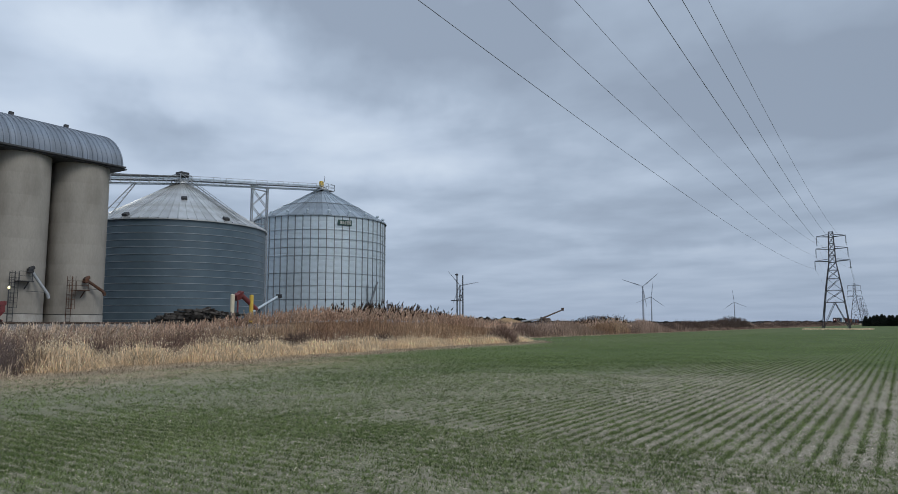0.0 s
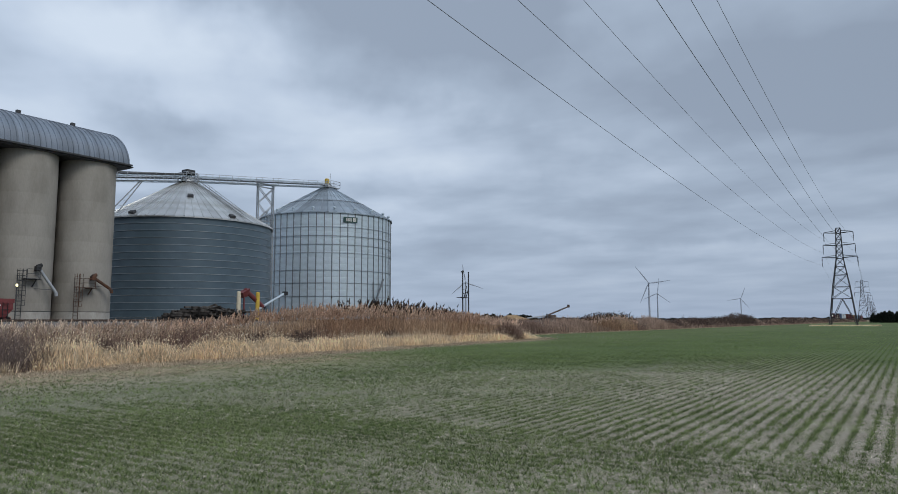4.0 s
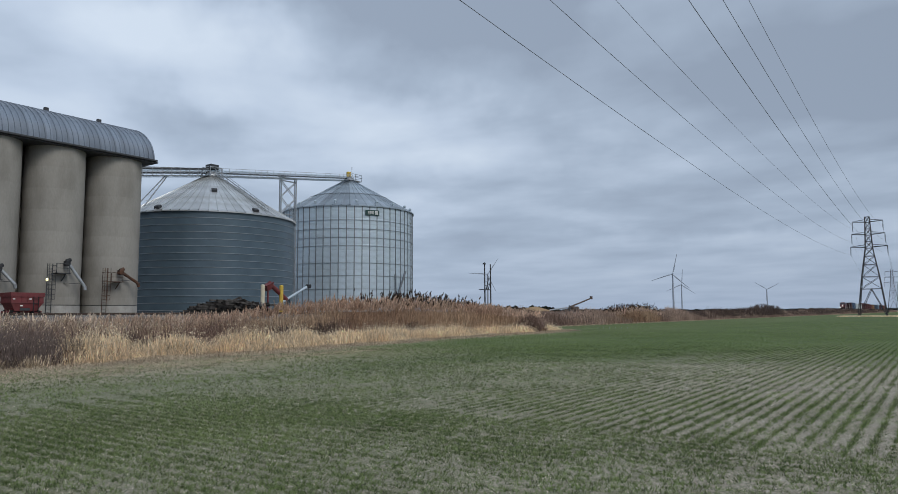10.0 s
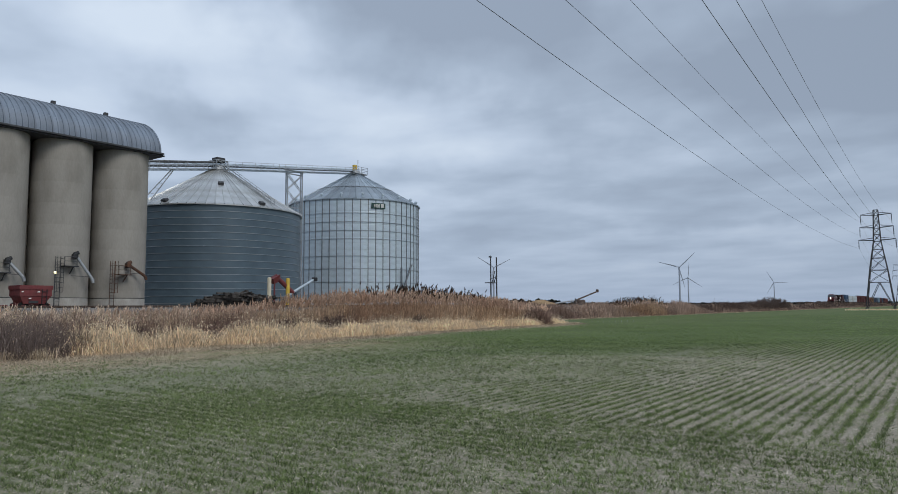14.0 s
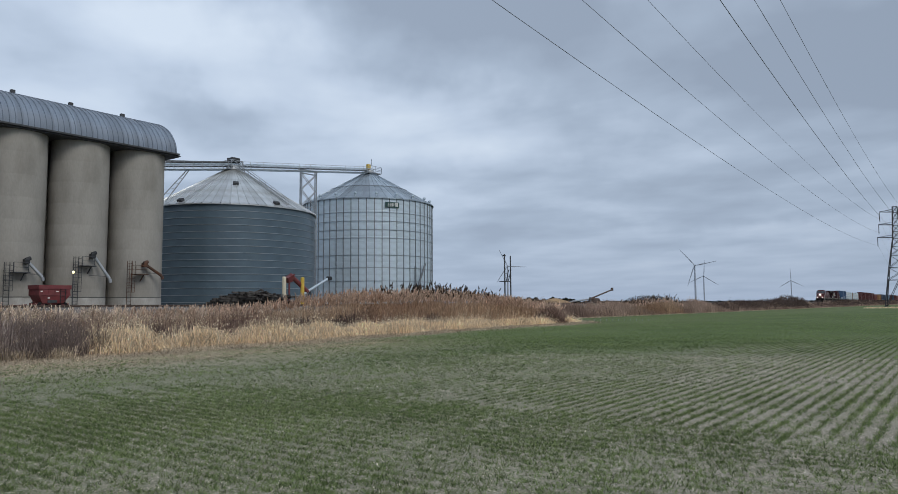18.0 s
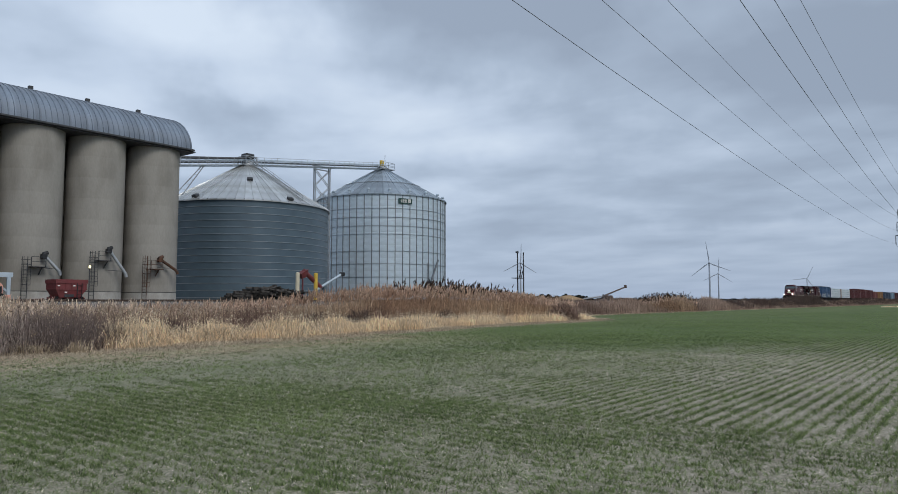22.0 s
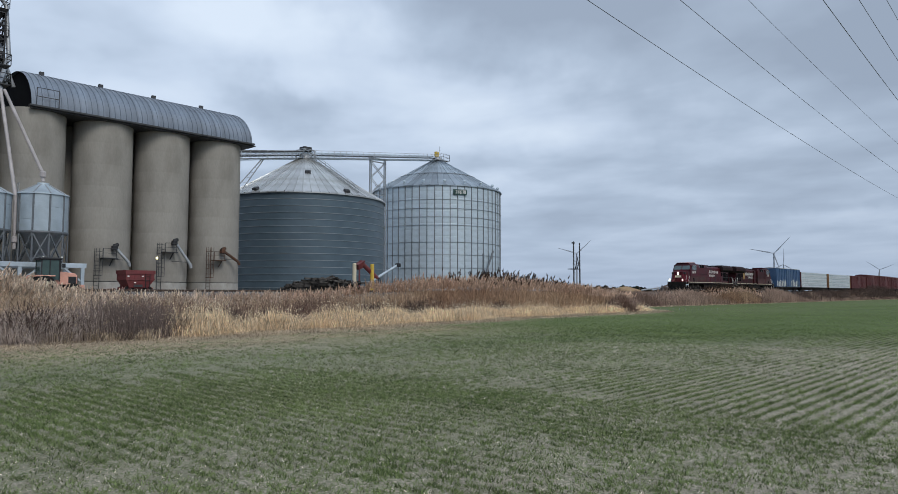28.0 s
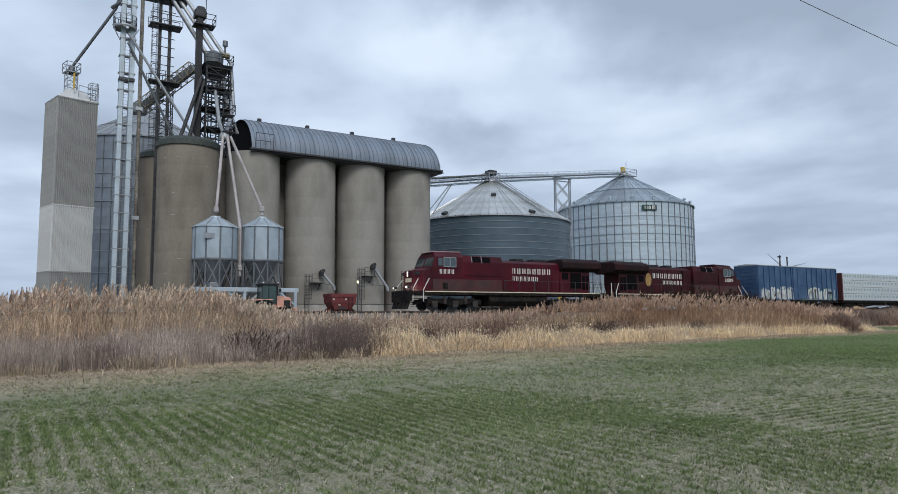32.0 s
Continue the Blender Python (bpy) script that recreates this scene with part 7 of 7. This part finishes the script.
def reed_bed():
    edge = lambda y: vx(y) - np.interp(y, (16, 18, 36, 46), (6.2, 5.0, 5.0, 2.0))
    dark = []
    for n, y0, y1, xa, xb in ((17000, -16, 31, edge, lambda y: np.full_like(y, -43.0)), (14000, 29, 66, lambda y: vx(y) - np.interp(y, (16, 18, 36, 46), (6.2, 5.0, 5.0, 2.0)), lambda y: np.full_like(y, -43.0)), (2600, 104, 124, lambda y: np.full_like(y, -41.0), lambda y: np.full_like(y, -44.8))):
        stems, heads = [], []
        p = points(n, y0, y1, xa, xb)
        bump = y0 > 90
        top = np.where(bump, 2.5 - 0.010 * (p[:, 1] - 114) ** 2, top_at(p))
        k = patchy(p, 0.16, 3)
        h = (top - 0.05 - p[:, 2]) * np.clip(rs.normal(0.87, 0.10, n) + 0.16 * k, 0.5, 1.06)
        keep = rs.uniform(0, 1, n) < (0.72 + 0.5 * k) * np.interp(p[:, 1] * 35 / -p[:, 0], (9, 14, 29, 36), (1, 0.3, 0.3, 1))
        p, h = p[keep], h[keep]
        n = len(p)
        lean = rs.normal(0, 0.09, (n, 2)) * h[:, None] + np.array([0.02, 0.04]) * h[:, None]
        v, f, tip = strips(p, h, rs.uniform(0.018, 0.034, n), lean, rs.uniform(0, np.pi, n), 0.1)
        stems.append((v, f))
        for _ in range(4):
            u = rs.uniform(0.1, 0.8, n)[:, None]
            b = p + (tip - p) * u
            v, f, _t = strips(b, rs.uniform(0.12, 0.5, n), rs.uniform(0.02, 0.045, n), rs.normal(0, 0.24, (n, 2)), rs.uniform(0, np.pi, n), 0.5)
            stems.append((v, f))
        tall = h > (np.where(bump, 2.5 - 0.010 * (p[:, 1] - 114) ** 2, top_at(p)) - p[:, 2]) * 0.78
        catt = tall & (rs.uniform(0, 1, n) < np.interp(p[:, 1] / -p[:, 0], (1.02, 1.15, 1.25, 1.38, 1.55), (0.0, 0.10, 0.22, 0.20, 0.0)))
        catt |= tall & bump & (rs.uniform(0, 1, n) < 0.3)
        fl = tall & ~catt & (rs.uniform(0, 1, n) < 0.55)
        for sel, out, sz, wd in ((fl, heads, 0.44, 0.088), (catt, dark, 0.32, 0.105)):
            m = sel.sum()
            if m:
                lift = np.zeros((m, 3))
                if out is dark:
                    lift[:, 2] = rs.uniform(0.15, 0.75, m)
                    rise = lift[:, 2]
                out.append(plumes(tip[sel] + lift, rs.uniform(0.7, 1.25, m) * sz, lean[sel] / h[sel][:, None] * 2 + rs.normal(0, 0.22, (m, 2)) + [0.03, 0.08], wd))
        if catt.any():
            q = tip[catt]
            v, f, _t = strips(q - [0, 0, 0.3], rise + 0.35, np.full(len(q), 0.02), np.zeros((len(q), 2)), rs.uniform(0, np.pi, len(q)))
            stems.append((v, f))
        if y0 < 0:
            stuff("reeds", *join(stems), M_REED, "tall dry tan reeds in the trackside ditch", "reeds")
            stuff("reed_plumes", *join(heads), M_PLUME, "feathery pale reed heads above the ditch", "reeds")
        else:
            stuff("russet_reeds", *join(stems), M_REED2, "tall dry russet-brown reeds in the trackside ditch", "reeds")
            stuff("russet_plumes", *join(heads), M_PLUME2, "feathery russet reed heads above the ditch", "reeds")
    stuff("dark_reed_heads", *join(dark), M_DARKPLUME, "dark seed heads standing above the reeds", "reeds")


def arching(c, count, spread, h, w, reach, droop):
    """Tufts: blades that rise from each point of c and arch outwards."""
    n = len(c)
    out = []
    for _ in range(count):
        r = rs.normal(0, spread, (n, 2))
        a = rs.uniform(0, 2 * np.pi, n)
        go = np.stack([np.cos(a), np.sin(a)], 1) * rs.uniform(0.1, 1.0, (n, 1)) * reach[:, None] + r * 0.6
        b = c + np.concatenate([r, np.zeros((n, 1))], 1)
        hh = h * rs.uniform(0.6, 1.1, n)
        v, f, tip = strips(b, hh, rs.uniform(0.6, 1.4, n) * w, go, a + np.pi / 2 + rs.normal(0, 0.5, n), droop)
        out.append((v, f, tip))
    return out


def straw_grass():
    parts, heads = [], []
    n = 1500
    c = points(n, 13.2, 66, lambda y: vx(y) - 0.3, lambda y: vx(y) - 4.4)
    k = patchy(c, 0.30, 8) + 0.45 * patchy(c, 0.8, 18)
    keep = rs.uniform(0, 1, n) < (0.70 + 2.4 * k) * np.interp(c[:, 1], (36, 46), (1.0, 0.55))
    c, k = c[keep], k[keep]
    n = len(c)
    into = vx(c[:, 1]) - c[:, 0]
    size = np.interp(c[:, 1], (30, 42), (1.0, 0.85)) * np.clip(0.95 + 0.8 * k + rs.normal(0, 0.25, n), 0.4, 1.5) * np.clip((into + 0.3) / 1.3, 0.35, 1.0)
    # each clump: an upright core, blades that arch over and hang, thin culms with nodding heads
    for v, f, tip in arching(c, 22, 0.20, 0.95 * size, 0.026, 0.55 * size, 0.6):
        parts.append((v, f))
    for v, f, tip in arching(c, 48, 0.26, 0.85 * size, 0.030, 1.15 * size, 1.0):
        parts.append((v, f))
    for v, f, tip in arching(c, 18, 0.26, 1.15 * size, 0.012, 0.85 * size, 0.6):
        parts.append((v, f))
        sel = rs.uniform(0, 1, n) < 0.75
        heads.append(tassels(tip[sel], rs.uniform(0.06, 0.12, sel.sum()), rs.normal(0, 1.2, (sel.sum(), 2)), 0.028))
    stuff("straw_seed_heads", *join(heads), M_SEED, "small whitish seed heads nodding over the straw grass", "grass")
    stuff("straw_grass", *join(parts), M_STRAW, "pale straw-coloured dead grass along the field edge", "grass")
    # a few pale tufts among the dark weeds
    parts = []
    c = points(90, -14, 13, lambda y: vx(y) - 0.1, lambda y: vx(y) - 1.6)
    k = patchy(c, 0.35, 15)
    c = c[k > -0.05]
    z = np.clip(0.45 + 0.5 * k[k > -0.05] + rs.normal(0, 0.1, len(c)), 0.25, 0.8)
    for v, f, tip in arching(c, 46, 0.18, z, 0.018, z * 0.75, 0.7):
        parts.append((v, f))
    # flattened fringe along the crop
    for m, y0, y1, w, out in ((6500, -16, 15, 0.02, 2.0), (15000, 15, 68, 0.024, 2.2), (6000, 66, 260, 0.10, 0.5), (3000, 260, 700, 0.25, 0.5)):
        b = points(m, y0, y1, lambda y: vx(y) + out, lambda y: vx(y) - 1.0)
        v, f, _t = strips(b, rs.uniform(0.02, 0.16, m) * (1 if w < 0.05 else 1.6), rs.uniform(0.6, 1.3, m) * w, rs.normal(0, 0.24, (m, 2)), rs.uniform(0, np.pi, m), 0.6)
        parts.append((v, f))
    n = 20000
    b = points(n, -16, 28, lambda y: vx(y) + 5.5, lambda y: vx(y) + 0.5)
    v, f, _t = strips(b, rs.uniform(0.01, 0.05, n), rs.uniform(0.012, 0.03, n), rs.normal(0, 0.11, (n, 2)), rs.uniform(0, np.pi, n), 0.6)
    parts.append((v, f))
    stuff("flattened_grass", *join(parts), M_FLAT, "flattened brown-grey dead grass along the crop", "grass")


def dead_stalks():
    tips = []
    for n, y0, y1, xa, xb, hi in ((2250, -16, 10.6, lambda y: vx(y) - 0.6, lambda y: vx(y) - 6.5, 1.45), (520, 10.0, 14.0, lambda y: vx(y) - 0.6, lambda y: vx(y) - 7.5, 1.5), (3200, 13, 66, lambda y: vx(y) - 3.9, lambda y: vx(y) - 10.0, 1.65)):
        parts = []
        c = points(n, y0, y1, xa, xb)
        k = patchy(c, 0.3, 21)
        size = hi * np.clip(0.9 + 0.55 * k + rs.normal(0, 0.13, n), 0.35, 1.35) * np.clip((vx(c[:, 1]) - c[:, 0] + 0.2) / 1.6, 0.45, 1.0)
        for v, f, tip in arching(c, 9, 0.16, size, 0.014, 0.22 * size, 0.15):
            parts.append((v, f))
            for _ in range(3):
                s = tip - np.array([0, 0, 1]) * (rs.uniform(0.05, 0.6, n) * size)[:, None]
                v2, f2, t2 = strips(s, rs.uniform(0.1, 0.35, n), rs.uniform(0.008, 0.014, n), rs.normal(0, 0.14, (n, 2)), rs.uniform(0, np.pi, n), 0.2)
                parts.append((v2, f2))
            sel = rs.uniform(0, 1, n) < 0.08
            tips.append(tassels(tip[sel], rs.uniform(0.05, 0.12, sel.sum()), rs.normal(0, 0.8, (sel.sum(), 2)), 0.028))
        if y0 < 0:
            stuff("dead_weed_stalks", *join(parts), M_SHRUB, "grey-brown dead weed stalks along the ditch", "weeds")
        elif y0 < 12:
            stuff("dark_weed_stalks", *join(parts), M_DARKWEED, "dark brown dead weed stalks beside the straw grass", "weeds")
        else:
            stuff("russet_weed_stalks", *join(parts), M_WEED, "dark russet dead weeds behind the straw grass", "weeds")
    stuff("weed_seed_heads", *join(tips), M_FLAT, "small pale seed heads on dead weeds", "weeds")


def far_brush():
    parts, scrub = [], []
    for n, y0, y1, w, hi in ((16000, 64, 150, 0.04, 1.25), (12000, 150, 330, 0.08, 1.35), (9000, 330, 900, 0.16, 1.6)):
        b = points(n, y0, y1, lambda y: vx(y) - 0.4, lambda y: np.full_like(y, -45.3))
        k = patchy(b, 0.06, 31) + 0.6 * patchy(b, 0.22, 2)
        h = hi * np.clip(0.70 + 0.95 * k + rs.normal(0, 0.16, n), 0.12, 1.7)
        v, f, _t = strips(b, h, rs.uniform(0.6, 1.4, n) * w, rs.normal(0, 0.25, (n, 2)) * h[:, None], rs.uniform(0, np.pi, n), 0.3)
        parts.append((v, f))
        m = n // 4
        b = points(m, y0, y1, lambda y: vx(y) - 0.9, lambda y: np.full_like(y, -45.0))
        k = patchy(b, 0.035, 77) + 0.4 * patchy(b, 0.2, 5)
        h = hi * np.clip(0.7 + 1.0 * k + rs.normal(0, 0.15, m), 0.0, 1.6)
        b, h = b[h > 0.3], h[h > 0.3]
        v, f, _t = strips(b, h, rs.uniform(0.6, 1.4, len(b)) * w, rs.normal(0, 0.3, (len(b), 2)) * h[:, None], rs.uniform(0, np.pi, len(b)), 0.2)
        scrub.append((v, f))
    stuff("dark_scrub", *join(scrub), M_TWIG, "dark bare scrub along the rail bank", "brush")
    stuff("trackside_brush", *join(parts), M_BRUSH, "low russet brush and dead grass on the rail bank", "brush")
    n = 16000
    b = points(n, -15, 140, lambda y: np.full_like(y, -43.0), lambda y: np.full_like(y, -46.2))
    hb = rs.uniform(0.15, 0.55, n) + np.interp(b[:, 1], (8, 16, 34, 44), (0, 0.35, 0.35, 0)) * (1 + 1.2 * patchy(b, 0.3, 41))
    v, f, _t = strips(b, np.where(b[:, 0] < -45.2, 0.45, 1.0) * hb, rs.uniform(0.02, 0.04, n), rs.normal(0, 0.15, (n, 2)), rs.uniform(0, np.pi, n), 0.4)
    stuff("bank_grass", v, f, M_SHRUB, "short dead grass on the rail bank", "grass")


def bush(x, y, w, h, n, mat, label):
    """A rounded mass of bare twigs rising from several stems."""
    z = ground_z(x, y)
    t = thing("bush", pose(x, y, z), label, "bush", "trackside bushes")
    st = Geo()
    for k in range(7):
        a = 2 * math.pi * k / 7
        st.tube((0.1 * math.cos(a), 0.1 * math.sin(a), -0.1), (w * 0.3 * math.cos(a), w * 0.45 * math.sin(a), h * 0.6), 0.05, 0.015, n=6)
    part("stem", st, mat, t)
    u = rs.normal(0, 1, (n, 3))
    u /= np.linalg.norm(u, axis=1)[:, None]
    u[:, 2] = np.abs(u[:, 2])
    rad = rs.uniform(0.25, 0.95, n)[:, None] ** 0.6
    wob = 1 + 0.22 * np.array([noise.noise((a * 2.2 + x, b * 2.2 + y, c * 2.2)) for a, b, c in u])[:, None]
    p = u * rad * wob * np.array([w * 0.45, w * 0.6, h * 0.8]) + [0, 0, 0.05]
    ln = 0.22 * h
    wd = 0.012 * h + 0.012 + 0.0003 * max(0, y - 60)
    v, f, _t = strips(p, rs.uniform(0.4, 1.0, n) * ln, np.full(n, wd), u[:, :2] * ln * rs.uniform(0.3, 1, (n, 1)) + rs.normal(0, 0.08 * h, (n, 2)), rs.uniform(0, np.pi, n), 0.1)
    ob = new("crown", scatter("crown", v, f, mat))
    ob.parent = t
    ob["kind"] = "stuff"


def conifer(x, y, h, n):
    t = thing("evergreen_tree", pose(x, y, ground_z(x, y)), "dark evergreen tree in a far windbreak", "tree", "far windbreak")
    part("trunk", Geo().tube((0, 0, -0.2), (0, 0, h * 0.9), 0.03 * h, 0.02, n=7), M_TWIG, t)
    z = rs.uniform(0.0, 1, n)
    a = rs.uniform(0, 2 * np.pi, n)
    r = h * 0.33 * (1 - z ** 2.2) * rs.uniform(0.3, 1.1, n)
    p = np.stack([r * np.cos(a), r * np.sin(a), z * h], 1)
    v, f, _t = strips(p, np.full(n, 0.10 * h) * rs.uniform(0.3, 1, n), np.full(n, 0.09 * h), np.stack([np.cos(a), np.sin(a)], 1) * 0.08 * h, rs.uniform(0, np.pi, n), 0.8)
    ob = new("crown", scatter("crown", v, f, M_EVERGREEN))
    ob.parent = t
    ob["kind"] = "stuff"


def far_woods():
    parts = []
    for az0, az1, d, h, n in ((26.8, 31.6, 620, 7.6, 2600), (21.5, 27, 1100, 7, 1500), (0, 21, 1900, 9, 1600)):
        az = rs.uniform(az0, az1, n)
        x, y = -d * np.sin(np.radians(az)), d * np.cos(np.radians(az))
        k = np.array([noise.noise((a * 2.5, d * 0.01, 4)) + 0.6 * noise.noise((a * 7, d * 0.01, 9)) for a in az])
        hh = h * np.clip(0.75 + 0.35 * k, 0.35, 1.1)
        b = np.stack([x, y, YARD_Z + rs.uniform(0, 0.75, n) * hh], 1)
        v, f, _t = strips(b, hh * 0.3, np.full(n, 0.004 * d), rs.normal(0, 0.6, (n, 2)), rs.uniform(0, np.pi, n), 0.1)
        parts.append((v, f))
    stuff("far_tree_line", *join(parts), M_EVERGREEN, "dark tree line along the horizon", "trees")


M_EVERGREEN = material("dark_evergreen", (0.020, 0.026, 0.020), 0.9, vary=0.3, island=0.5)


def leaves(base, h, w, lean, turn):
    """One pointed triangle for each leaf."""
    n = len(base)
    side = np.stack([np.cos(turn), np.sin(turn), np.zeros(n)], 1) * (w / 2)
    tip = base + np.concatenate([lean, h[:, None]], 1)
    v = np.stack([base - side, base + side, tip], 1).reshape(-1, 3)
    return v, np.arange(3 * n).reshape(-1, 3)


def wheat():
    parts = []

    def tufts(x, y, blades, h, w):
        n = len(x)
        for _ in range(blades):
            b = np.stack([x + rs.normal(0, 0.02, n), y + rs.normal(0, 0.03, n), np.full(n, -0.01)], 1)
            parts.append(leaves(b, rs.uniform(0.4, 1.2, n) * h, w, rs.normal(0, 0.040, (n, 2)), rs.uniform(0, np.pi, n)))

    def stand(n, r0, r1):
        a = np.radians(rs.uniform(-6, 97, n))
        r = np.sqrt(rs.uniform(r0 ** 2, r1 ** 2, n))
        x, y = -r * np.sin(a), r * np.cos(a)
        # headland: rows across the end of the field, each row stopping a little sooner or later
        k1, k2 = np.round(y / ROW), np.round((x - ROW_AT) / ROW)
        head = (x > -15.0 + 1.9 * (k1 % 3 == 0) + 0.5 * np.sin(k1 * 4.1)) & (y < 10.2 + 0.5 * np.sin(k2 * 9.7))
        jit = np.where(head, 0.036, 0.018)
        x2 = k2 * ROW + ROW_AT + rs.normal(0, 1, n) * jit
        y2 = k1 * ROW + rs.normal(0, 1, n) * jit
        loose = rs.uniform(0, 1, n) < np.where(head, 0.27, np.where(x < -15, 0.4, 0.18))
        x2, y2 = np.where(loose, x, x2), np.where(loose, y, y2)
        x, y = np.where(head, x, x2), np.where(head, y2, y)
        ok = x > vx(y) + 0.9 + 3.4 * rs.uniform(0, 1, n) ** 1.3
        k = np.array([noise.noise((p * 0.16, q * 0.10, 5)) + 0.7 * noise.noise((p * 0.9, q * 0.7, 9)) + (0.6 * noise.noise((p * 3.6, q * 3.2, 2)) if q * q + p * p < 1200 else 0) for p, q in zip(x, y)])
        rich = head * (0.60 * np.exp(-((x + 13.4) / 2.4) ** 2) + 0.14 * np.exp(-((y - 9.2) / 1.0) ** 2) + 0.52 * np.exp(-((x + 10.2) / 3.8) ** 2) * np.interp(y, (0.5, 3.5), (0.3, 1)))
        thin = ~head * (0.30 * np.exp(-((x + 14.8) / 1.3) ** 2) * (y < 11) + 0.30 * np.exp(-((y - 12.2) / 2.0) ** 2) * (x > -13) + 0.05 * (x > -13) * (y < 24))
        ok &= rs.uniform(0, 1, n) < (0.60 + 0.60 * k + rich - thin + 0.007 * r - 0.12 * head * (x > -9)) * np.where((x < -16.5) & (y < 26), np.interp(x, (-24, -16.5), (0.42, 0.88)), 1.0)
        return x[ok], y[ok]
    for n, r0, r1, bl, h, w in ((105000, 6.2, 18, 7, 0.056, 0.0105), (165000, 14, 42, 4, 0.060, 0.017), (120000, 28, 80, 3, 0.050, 0.045), (42000, 70, 150, 2, 0.07, 0.09)):
        if r0 == 28:
            stuff("wheat_plants", *join(parts), M_WHEAT, "young green winter wheat growing in drilled rows", "wheat")
            parts.clear()
        x, y = stand(n, r0, r1)
        # sizes give way to one another gradually
        far = np.hypot(x, y)
        keep = rs.uniform(0, 1, len(x)) < np.clip((far - r0) / (0.01 + min(r0 * 0.4, 14) * (r0 > 7)), 0, 1) * np.clip((r1 - far) / (r1 * 0.3), 0, 1)
        x, y = x[keep], y[keep]
        tufts(x, y, bl, h, w)
    stuff("far_wheat_plants", *join(parts), M_WHEATFAR, "young green winter wheat closing over the soil", "wheat")
    n = 130000
    a = np.radians(rs.uniform(-6, 97, n))
    r = np.sqrt(rs.uniform(6.2 ** 2, 26 ** 2, n))
    b = np.stack([-r * np.sin(a), r * np.cos(a), np.full(n, 0.004)], 1)
    b = b[b[:, 0] > -16.5 + 5 * rs.uniform(0, 1, n)]
    n = len(b)
    v, f = leaves(b, rs.uniform(0.003, 0.022, n), rs.uniform(0.008, 0.022, (n, 1)) * np.clip(np.hypot(b[:, 0], b[:, 1]) / 16, 0.8, 1.5)[:, None], rs.normal(0, 0.028, (n, 2)), rs.uniform(0, np.pi, n))
    stuff("crop_residue", v, f, M_STUBBLE, "scattered pale straw residue on the soil", "straw")


def pylon_foot():
    n = 6500
    p = np.stack([PY[0][0] + rs.uniform(-8.5, 9.5, n), PY[0][1] + rs.normal(0, 3.4, n), np.zeros(n)], 1)
    v, f, _t = strips(p, rs.uniform(0.1, 0.5, n), np.full(n, 0.22), rs.normal(0, 0.2, (n, 2)), rs.uniform(0, np.pi, n), 0.5)
    stuff("pylon_foot_grass", v, f, M_STRAW, "pale dead grass round the foot of a pylon", "grass")


def marker_flags():
    base = None
    for k in range(14):
        u = k / 13
        m = pose(-33.4 + 6.3 * u, 65.2 + 5.2 * u, 0, 0, 0, 40)
        if base is None:
            base = thing("marker_flag", m, "tiny white marker flag on a wire stake in the crop", "marker flag", "row of marker flags")
            part("stake", Geo().tube((0, 0, -0.05), (0, 0, 0.22), 0.006, n=5), M_GALV2, base)
            part("flag", Geo().box(0.0, 0.05, -0.004, 0.004, 0.17, 0.22), M_GALV2, base)
        else:
            copy_thing(base, m)


marker_flags()
pylon_foot()
wheat()
reed_bed()
straw_grass()
dead_stalks()
far_brush()
far_woods()
for x, y, w, h, n in ((-31.9, 58.3, 3.4, 1.95, 2600), (-31.6, 17.6, 3.6, 1.45, 2600), (-31.8, 20.6, 3.0, 1.35, 2000), (-32.6, 29.0, 3.4, 1.6, 2200), (-33.0, 32.5, 3.6, 1.75, 2400), (-32.8, 41.5, 2.6, 1.6, 1700), (-32.0, 25.0, 2.2, 1.3, 1200), (-43.0, 152, 5.0, 1.9, 900), (-43.0, 176, 9.0, 2.5, 1500), (-43.0, 202, 13.0, 3.0, 2000), (-43.2, 222, 13.0, 3.9, 2600), (-43.0, 300, 20, 2.6, 1500), (-43.4, 345, 22, 3.0, 1500), (-43, 430, 40, 3.0, 1800), (-28.6, 8.5, 3.0, 1.7, 1200), (-28.4, 3.0, 2.6, 1.6, 1000), (-28.0, -2.0, 2.6, 1.7, 900)):
    bush(x, y, w, h, n, M_SHRUB if y < 5 else M_WEED if x == -31.9 else M_TWIG, "bare dark brown twiggy bush at the end of the reeds" if x == -31.9 else "dark bare twiggy bush among dead grass")
for k in range(16):
    conifer(-19.8 + k * 2.1 + rs.uniform(-0.5, 0.5), 515 + rs.uniform(-4, 4), 6.6 + rs.uniform(-0.8, 0.6), 900)


# ---- what moves ----
def motions():
    speed, y0 = 20.41, 680.7
    for car, back in TRAIN:
        walk(car, [(t, pose(RAIL_X, y0 - speed * t + back, RAIL_Z)) for t in range(0, 33, 2)])
    for rotor, start, rate in ROTORS:
        at = rotor.matrix_basis.translation.copy()
        walk(rotor, [(t / 2, pose(at.x, at.y, at.z, 0, -(start + rate * t / 2), 0)) for t in range(0, 65)])


motions()
